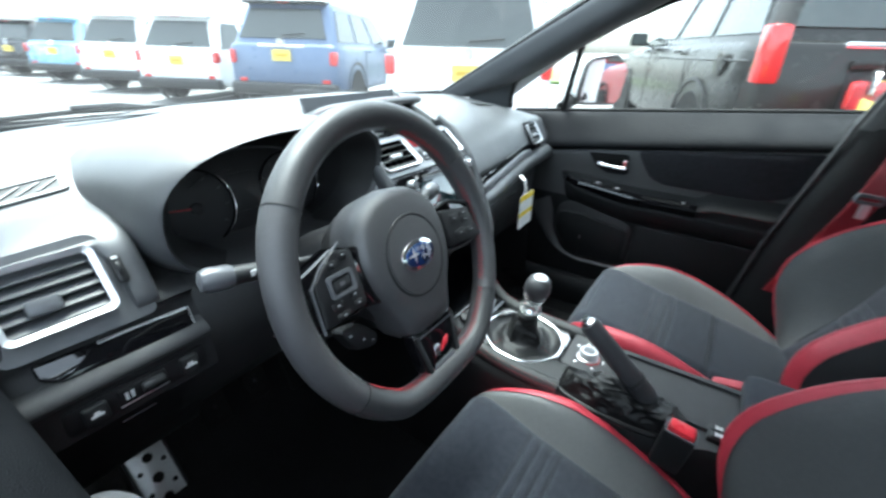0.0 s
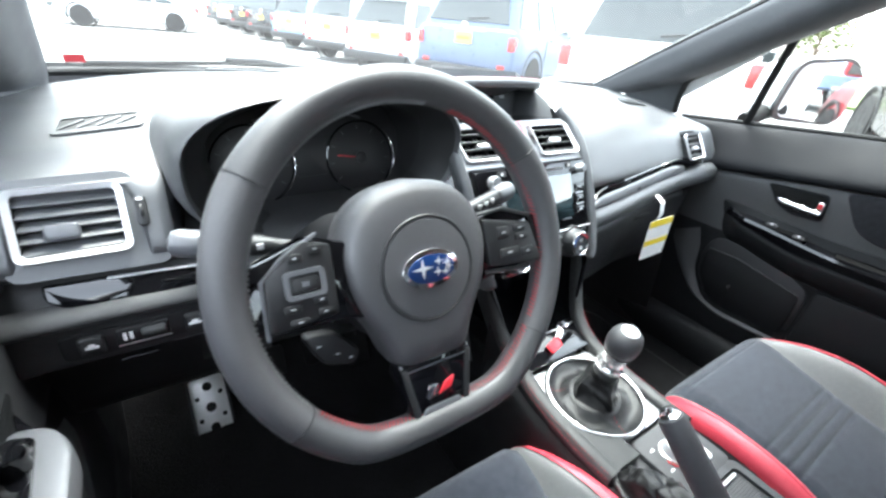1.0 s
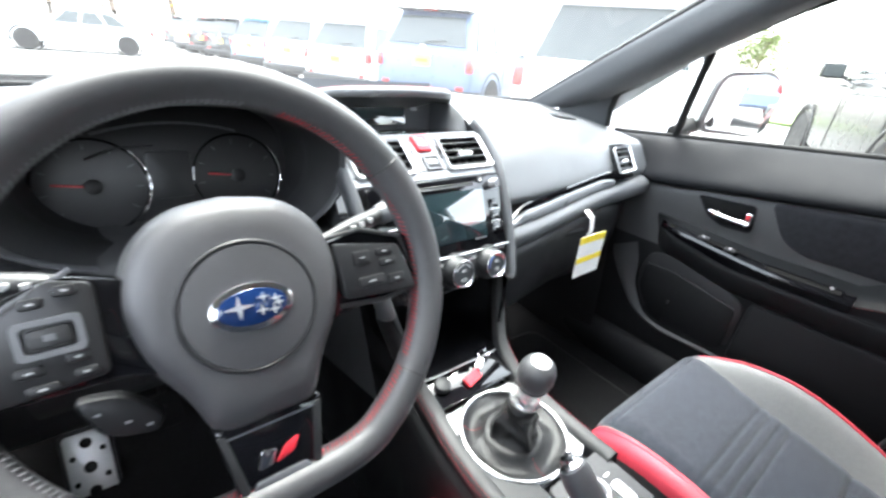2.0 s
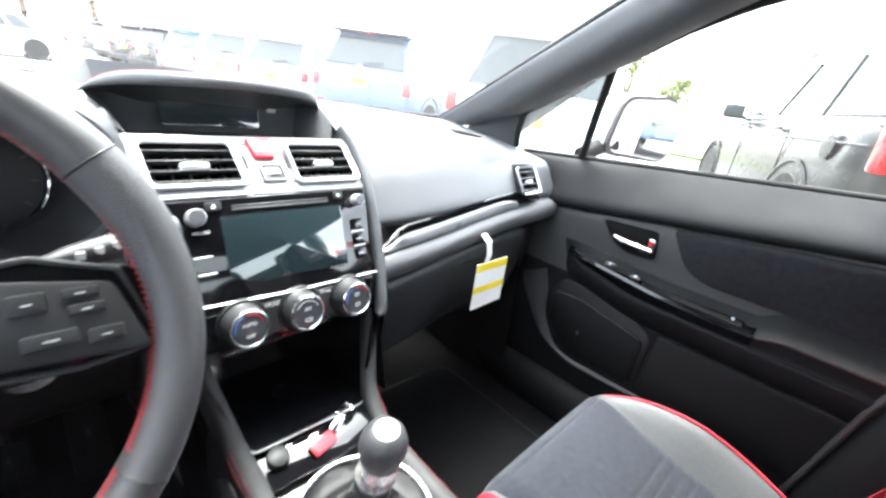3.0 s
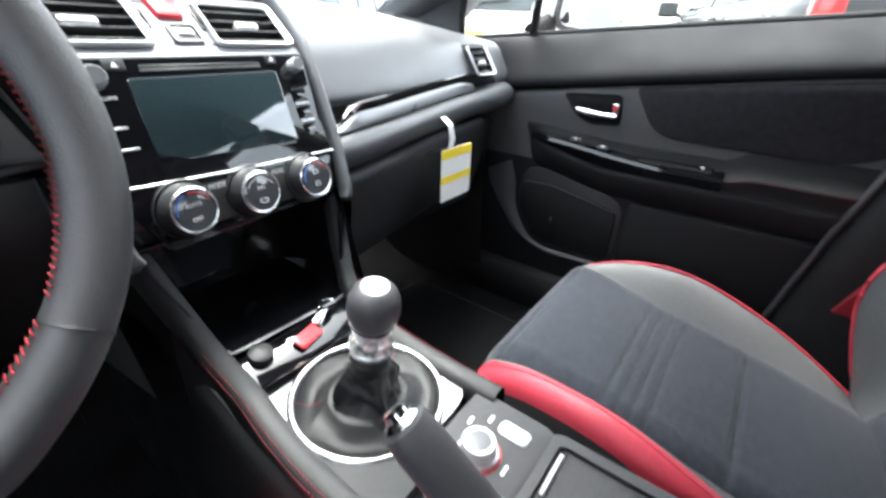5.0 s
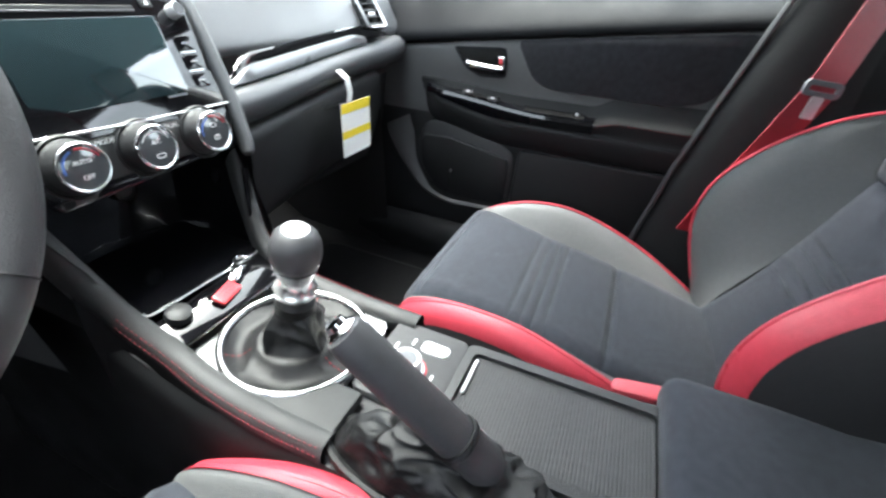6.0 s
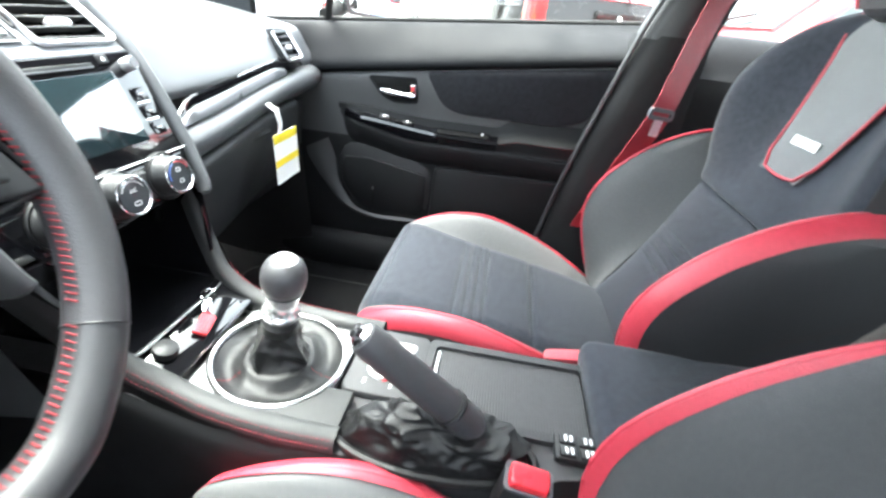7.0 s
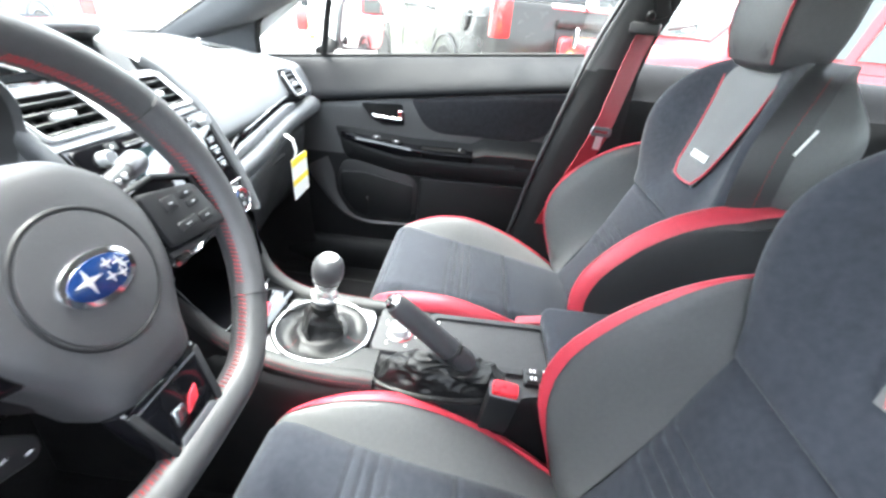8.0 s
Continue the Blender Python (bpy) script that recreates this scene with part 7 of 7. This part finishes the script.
for i in range(12):
    lone("bay_line", box(-2.4, 2.4, -0.05, 0.05, 0.004, 0.006, m=Matrix.Translation((6.0, -3.0 + 3.3 * i, 0)) @ pose(0, 0, 0, 0, 0, 25)), ROADPAINT, "worn white parking bay line", "road marking", "parking bay lines")
lone("grass_verge", thicken(skin([[(x, y, 0.10) for y in (-40, 10, 60)] for x in (17, 24, 30)]), 0.08), GRASS, "green grass verge beyond the car park", kind="structure")


# ---- parked cars ----
def car(name, at, heading, paint, label, size=(4.7, 1.86, 1.68), kind="wagon", plate=True, group="parked cars", lamp=0.0, axles=(0.19, 0.80)):
    """A parked car; at is the middle of its tail on the ground, heading its compass angle in degrees."""
    L, W, H = size
    c = thing(name, (at[0], at[1], 0), label, "car", group)
    M = Matrix.Translation((at[0], at[1], 0)) @ Matrix.Rotation(radians(-heading), 4, "Z")
    hw, belt, low = W / 2, H * (0.65 if kind == "suv" else 0.60 if kind != "sedan" else 0.62), 0.30 if kind == "sedan" else 0.46 if kind == "suv" else 0.36
    tail = {"wagon": 0.10, "suv": 0.06, "sedan": 0.0}[kind]

    def at_(x, y, z):
        return M @ Vector((x, y, z))

    def ring(y, w, z0, z1):
        pts = rounded([(-w, z0), (w, z0), (w * 1.0, (z0 + z1) / 2), (w * 0.95, z1), (-w * 0.95, z1), (-w, (z0 + z1) / 2)], 0.10, 4)
        return [at_(x, y, z) for x, z in pts]

    secs = [(0.02, hw * 0.93, low + 0.10, belt * 0.97), (0.07, hw * 0.98, low, belt), (0.5, hw, low - 0.04, belt + 0.02), (L * 0.5, hw, low - 0.04, belt), (L * 0.70, hw, low - 0.04, belt - 0.02), (L * 0.86, hw * 0.98, low - 0.02, belt - 0.10), (L * 0.96, hw * 0.92, low, belt - 0.22), (L, hw * 0.80, low + 0.08, belt - 0.34)]
    part("body", skin([ring(*s) for s in secs], closed=True, caps=True), paint, c, "painted body", angle=50)
    # cabin
    r0, r1 = (0.30 + tail, L * 0.55) if kind != "sedan" else (1.25, L * 0.55)
    b0, b1 = (0.06, L * 0.70) if kind != "sedan" else (0.55, L * 0.70)
    rows = []
    for k in (0, 0.15, 0.5, 0.85, 0.97, 1.0):
        w = lerp(hw * 0.93, hw * 0.76, k)
        y0, y1 = lerp(b0, r0, k), lerp(b1, r1, k)
        z = lerp(belt - 0.02, H - 0.04, k) + (0.03 if k == 1.0 else 0)
        inn = 0.05 if k == 1.0 else 0.0
        rows.append([at_(x, y, z) for x, y in rounded([(-w + inn, y0 + inn), (w - inn, y0 + inn), (w - inn, y1 - inn), (-w + inn, y1 - inn)], 0.18, 5)])
    cabin = part("cabin", skin(rows, closed=True, caps=True), paint, c, angle=50)

    def pane(nm, pts, parent=cabin, material=CARGLASS, d=0.012):
        v = [M @ Vector(p) for p in pts]
        n = (v[1] - v[0]).cross(v[2] - v[0]).normalized() * d
        return part(nm, skin([[p - n for p in v], [p + n for p in v]], closed=True, caps=True), material, parent)

    def side(s, k, f):
        """A point on the cabin's side: k up, f from its rear edge to its front edge."""
        return (s * (lerp(hw * 0.93, hw * 0.76, k) + 0.004), lerp(lerp(b0, r0, k), lerp(b1, r1, k), f), lerp(belt - 0.02, H - 0.04, k))

    for s in (-1, 1):
        for f0, f1 in ((0.05, 0.30), (0.33, 0.60), (0.63, 0.90)):
            pane("side_window", [side(s, 0.10, f0), side(s, 0.10, f1), side(s, 0.84, min(f1, 0.93) - 0.01), side(s, 0.84, f0 + 0.02)])
        dmr = part("door_mirror", box(-0.12, 0.12, -0.06, 0.06, -0.09, 0.09, 0.03, 2, M @ Matrix.Translation((s * (hw + 0.11), L * 0.64, belt + 0.06))), paint, c)
        part("mirror_glass", box(-0.10, 0.10, -0.064, -0.058, -0.07, 0.07, 0.002, 1, M @ Matrix.Translation((s * (hw + 0.11), L * 0.64, belt + 0.06))), CARGLASS, dmr)
        part("mirror_arm", tube([M @ Vector((s * (hw - 0.06), L * 0.645, belt - 0.01)), M @ Vector((s * (hw + 0.06), L * 0.645, belt + 0.02))], 0.025, n=8), DEEP, dmr)
        for f in (0.36, 0.60):
            part("door_handle", box(-0.015, 0.015, -0.09, 0.09, -0.016, 0.016, 0.006, 1, M @ Matrix.Translation((s * (hw + 0.004), L * f, belt - 0.10))), DEEP if lamp else paint, c)
        part("roof_rail", tube([M @ Vector((s * hw * 0.70, lerp(r0, r1, k), H + (0.035 if 0.1 < k < 0.9 else -0.01))) for k in (0.06, 0.12, 0.5, 0.85, 0.93)], 0.016, n=8), TRIMGREY, c) if kind != "sedan" else None
        part("tail_light", box(-0.06 - 0.1 * lamp, 0.06 + 0.1 * lamp, -0.05, 0.10, -0.11 - 0.1 * lamp, 0.10 + 0.8 * lamp, 0.03, 2, M @ Matrix.Translation((s * (hw * 0.90), 0.05, belt - 0.10 - (0.10 if kind == "suv" else 0)))), TAILRED, c, "red tail light")
        part("reflector", box(-0.07, 0.07, -0.01, 0.02, -0.03, 0.03, 0.008, 1, M @ Matrix.Translation((s * hw * 0.76, 0.02, low + 0.17))), TAILRED, c)
        part("headlight", box(-0.16, 0.16, -0.12, 0.10, -0.07, 0.07, 0.03, 2, M @ Matrix.Translation((s * hw * 0.72, L - 0.14, belt - 0.28))), CARGLASS, c)
        for fy in axles:
            R = 0.34 if kind != "suv" else 0.41 + 0.1 * lamp
            X = M @ Matrix.Translation((s * (hw - 0.10), L * fy, R)) @ Matrix.Rotation(radians(90 * s), 4, "Y")
            wh = part("wheel", lathe([(R * 0.62, -0.11), (R * 0.93, -0.11), (R, -0.06), (R, 0.07), (R * 0.93, 0.112), (R * 0.66, 0.108)], X, 28), RUBBER, c)
            part("rim", lathe([(R * 0.66, 0.085), (R * 0.63, 0.104), (R * 0.58, 0.07), (R * 0.2, 0.085), (0.02, 0.095)], X, 20), ALLOY, wh)
            for q in range(5):
                part("spoke", box(R * 0.12, R * 0.60, -0.028, 0.028, 0.082, 0.102, 0.006, 1, X @ Matrix.Rotation(math.tau * q / 5, 4, "Z")), ALLOY, wh)
            part("wheel_arch", lathe([(R * 1.12, 0.05), (R * 1.27, 0.108), (R * 1.20, 0.114), (R * 1.10, 0.06)], X, 28, caps=False), DEEP, c)
            part("arch_hollow", lathe([(R * 1.22, 0.0), (R * 1.20, 0.106)], X, 28, caps=False), DEEP, c)
    # tail: glass, spoiler, bumper, plate
    k0, k1 = (0.16, 0.86)
    def back(x, k):
        return (x * lerp(hw * 0.93, hw * 0.76, k), lerp(b0, r0, k) - 0.006, lerp(belt - 0.02, H - 0.04, k))
    glass = pane("rear_window", [back(0.86, k0), back(-0.86, k0), back(-0.80, k1), back(0.80, k1)])
    part("wiper", tube([M @ Vector((0.0, lerp(b0, r0, 0.2) - 0.03, lerp(belt, H, 0.2))), M @ Vector((hw * 0.4, lerp(b0, r0, 0.25) - 0.03, lerp(belt, H, 0.25)))], 0.01, n=6), DEEP, glass)
    if kind != "sedan":
        part("spoiler", box(-hw * 0.72, hw * 0.72, -0.14, 0.12, -0.02, 0.025, 0.012, 2, M @ Matrix.Translation((0, r0 - 0.02, H - 0.035))), paint if kind == "wagon" else DEEP, c)
        part("third_brake_light", box(-0.12, 0.12, -0.01, 0.01, -0.01, 0.01, 0.003, 1, M @ Matrix.Translation((0, r0 - 0.15, H - 0.04))), TAILRED, c)
    part("bumper", box(-hw * 0.97, hw * 0.97, -0.07, 0.16, low - 0.06, low + 0.14, 0.05, 3, M), DEEP if kind != "sedan" else paint, c, "dark plastic bumper")
    part("garnish", box(-hw * 0.42, hw * 0.42, -0.015, 0.03, -0.025, 0.025, 0.01, 2, M @ Matrix.Translation((0, 0.02, belt - 0.03))), CHROME if kind == "suv" else paint, c)
    part("emblem", lathe([(0.075, 0), (0.07, 0.012), (0.05, 0.012)], M @ Matrix.Translation((0, -0.002, belt + 0.015)) @ pose(0, 0, 0, 90, 0, 0), 24), CHROME, c)
    pz = belt - (0.17 if not lamp else 0.36)
    if plate:
        pt = part("number_plate", box(-0.16, 0.16, -0.006, 0.006, -0.085, 0.085, 0.004, 1, M @ Matrix.Translation((0, -0.004, pz))), YELLOWPLATE, c, "yellow dealer plate")
        part("plate_bar", box(-0.11, 0.11, -0.003, 0.003, -0.022, 0.022, m=M @ Matrix.Translation((0, -0.012, pz))), PLATEBAR, pt)
    if lamp:
        part("plate_recess", box(-0.34, 0.34, -0.004, 0.02, -0.17, 0.15, 0.02, 2, M @ Matrix.Translation((0, 0.012, pz))), DEEP, c, "dark recess round the plate")
        part("tailgate_pull", box(-0.36, 0.36, -0.03, 0.03, -0.03, 0.03, 0.012, 2, M @ Matrix.Translation((0, 0.0, pz + 0.19))), paint, c)
        part("tailgate_step", box(-0.40, 0.40, -0.03, 0.04, -0.02, 0.02, 0.01, 2, M @ Matrix.Translation((0, -0.005, pz - 0.19))), ALLOY, c)
        part("bumper_top", box(-hw * 0.98, hw * 0.98, -0.10, 0.25, -0.03, 0.03, 0.02, 2, M @ Matrix.Translation((0, 0.0, low + 0.26))), paint, c)
        for i in range(5):
            part("badge_bar", box(-0.032, 0.032, -0.004, 0.004, -0.026, 0.026, 0.004, 1, M @ Matrix.Translation((-hw * 0.74 + 0.085 * i, 0.012, pz - 0.20))), CHROME, c)
        for s in (-1, 1):
            part("fuel_door", lathe([(0.11, 0), (0.108, 0.006), (0.10, 0.007)], M @ Matrix.Translation((s * (hw - 0.001), L * 0.135, belt - 0.20)) @ Matrix.Rotation(radians(90 * s), 4, "Y"), 28), paint, c)
            part("body_crease", tube([M @ Vector((s * (hw + 0.002), L * f, belt - 0.16 - 0.02 * f)) for f in (0.03, 0.3, 0.6, 0.85)], 0.006, n=6), paint, c)
    part("windscreen", skin([[M @ Vector((x * (lerp(hw * 0.93, hw * 0.76, k)) * 0.9, lerp(b1, r1, k) + 0.008, lerp(belt - 0.02, H - 0.04, k))) for x in (-1, 1)] for k in (0.06, 0.92)]), CARGLASS, c)
    for f in (0.30, 0.57):
        for s in (-1, 1):
            part("door_gap", box(-0.004, 0.004, -0.006, 0.006, -(belt - low) * 0.42, (belt - low) * 0.42, m=M @ Matrix.Translation((s * (hw + 0.001), L * f, (belt + low) / 2))), DEEP, c)
    return c


HEAD = 65
car("sport_utility", (4.24, -1.25), HEAD, GREYPAINT, "dark grey metallic sport utility with yellow plate", (5.4, 2.04, 2.05), "suv", lamp=0.26, axles=(0.225, 0.80))
car("estate_car", (3.60, 2.28), HEAD, WHITEPAINT, "white estate car with dark rear glass", (4.8, 1.9, 1.86))
car("sport_utility", (4.15, 6.1), HEAD, BLUEPAINT, "blue sport utility with black spoiler and chrome garnish", (4.8, 1.92, 1.82), "suv")
car("estate_car", (4.05, 9.25), HEAD, WHITEPAINT, "white estate car with grey bumper and red lights", (4.8, 1.86, 1.66))
car("estate_car", (4.05, 12.2), HEAD, WHITEPAINT, "white crossover with tinted rear window", (4.6, 1.82, 1.70))
car("estate_car", (4.05, 15.7), HEAD, SKYPAINT, "pale blue crossover with black bumper", (4.5, 1.80, 1.66))
car("estate_car", (4.0, 19.2), HEAD, BLACKPAINT, "black estate car with yellow plate", (4.7, 1.84, 1.62))
car("estate_car", (4.0, 22.6), HEAD, GREYPAINT, "grey estate car far along the row", (4.7, 1.84, 1.62))
car("estate_car", (4.0, 26.0), HEAD, WHITEPAINT, "white crossover far along the row", (4.7, 1.84, 1.66))
car("estate_car", (4.0, 29.4), HEAD, BLACKPAINT, "black crossover at the end of the row", (4.7, 1.84, 1.66))
car("saloon_car", (2.1, 21.5), -88, WHITEPAINT, "white saloon car standing broadside", (4.6, 1.8, 1.45), "sedan")
car("saloon_car", (-5.4, 22.0), -70, ORANGEPAINT, "orange hatchback with yellow plate", (4.3, 1.8, 1.50), "sedan")
car("saloon_car", (-6.6, 19.0), -70, WHITEPAINT, "white saloon car on the far side", (4.5, 1.8, 1.46), "sedan")
car("saloon_car", (-5.2, 25.0), -70, ORANGEPAINT, "orange hatchback beside another", (4.3, 1.8, 1.50), "sedan")
car("saloon_car", (3.12, -0.95), 180, REDPAINT, "red saloon car parked beside", (4.55, 1.8, 1.70), "sedan")
car("pickup_truck", (1.9, -15.5), 20, BLUEPAINT, "blue sport utility standing behind", (4.9, 1.95, 1.75), "suv")
car("saloon_car", (4.8, -13.5), 20, REDPAINT, "red saloon car standing behind", (4.5, 1.8, 1.42), "sedan")


# ---- trees and far buildings ----
def tree(at, height, spread, leaf, label, seed):
    rnd = random.Random(seed)
    t = thing("tree", (at[0], at[1], 0), label, "tree", "trees beyond the car park")
    base = Vector((at[0], at[1], 0))
    part("trunk", tube([base + Vector((0.1 * math.sin(k), 0.1 * math.cos(2 * k), height * 0.62 * k / 6)) for k in range(7)], lambda q: height * 0.03 * (1 - 0.75 * q), n=8), BARK, t)
    tips = []
    bm = bmesh.new()
    for i in range(11):
        a, h = rnd.uniform(0, math.tau), rnd.uniform(0.25, 0.60)
        p = base + Vector((0, 0, height * h))
        q = p + Vector((math.cos(a), math.sin(a), rnd.uniform(0.4, 1.1))) * spread * rnd.uniform(0.5, 0.9)
        tube([p, p.lerp(q, 0.5) + Vector((0, 0, 0.1)), q], lambda u: height * 0.010 * (1 - 0.8 * u), n=5, bm=bm)
        tips += [p.lerp(q, 0.6), q, q + Vector((0, 0, 0.5))]
    part("limbs", bm, BARK, t)
    bm = bmesh.new()
    for i in range(1500):
        c = rnd.choice(tips) + Vector((rnd.gauss(0, 1), rnd.gauss(0, 1), rnd.gauss(0, 0.8))) * spread * 0.24
        s = rnd.uniform(0.10, 0.22)
        m = Matrix.Translation(c) @ Euler((rnd.uniform(0, 6.3), rnd.uniform(0, 6.3), 0)).to_matrix().to_4x4()
        vs = [bm.verts.new(m @ Vector(v)) for v in ((0, -s, 0), (s * 0.5, 0, s * 0.15), (0, s, 0), (-s * 0.5, 0, s * 0.15))]
        bm.faces.new(vs)
    crown = bpy.data.meshes.new("crown")
    bm.to_mesh(crown)
    bm.free()
    crown.materials.append(leaf)
    ob = new("crown", crown)
    ob.parent = t
    ob.matrix_parent_inverse = t.matrix_basis.inverted()


tree((2.5, 46), 9, 2.6, LEAFGOLD, "autumn tree with golden leaves and bare twigs", 3)
tree((7.5, 52), 11, 3.2, LEAFGOLD, "autumn tree with thin yellow crown", 5)
tree((-1.5, 55), 10, 2.8, LEAFGREEN, "tree with pale green leaves", 7)
tree((44, 14), 7, 2.4, LEAFGREEN, "small green tree on the verge", 9)
tree((38, 16), 9, 3.0, LEAFGREEN, "green tree beyond the verge", 11)
tree((42, 2), 9, 3.0, LEAFGREEN, "broad green tree beyond the verge", 13)
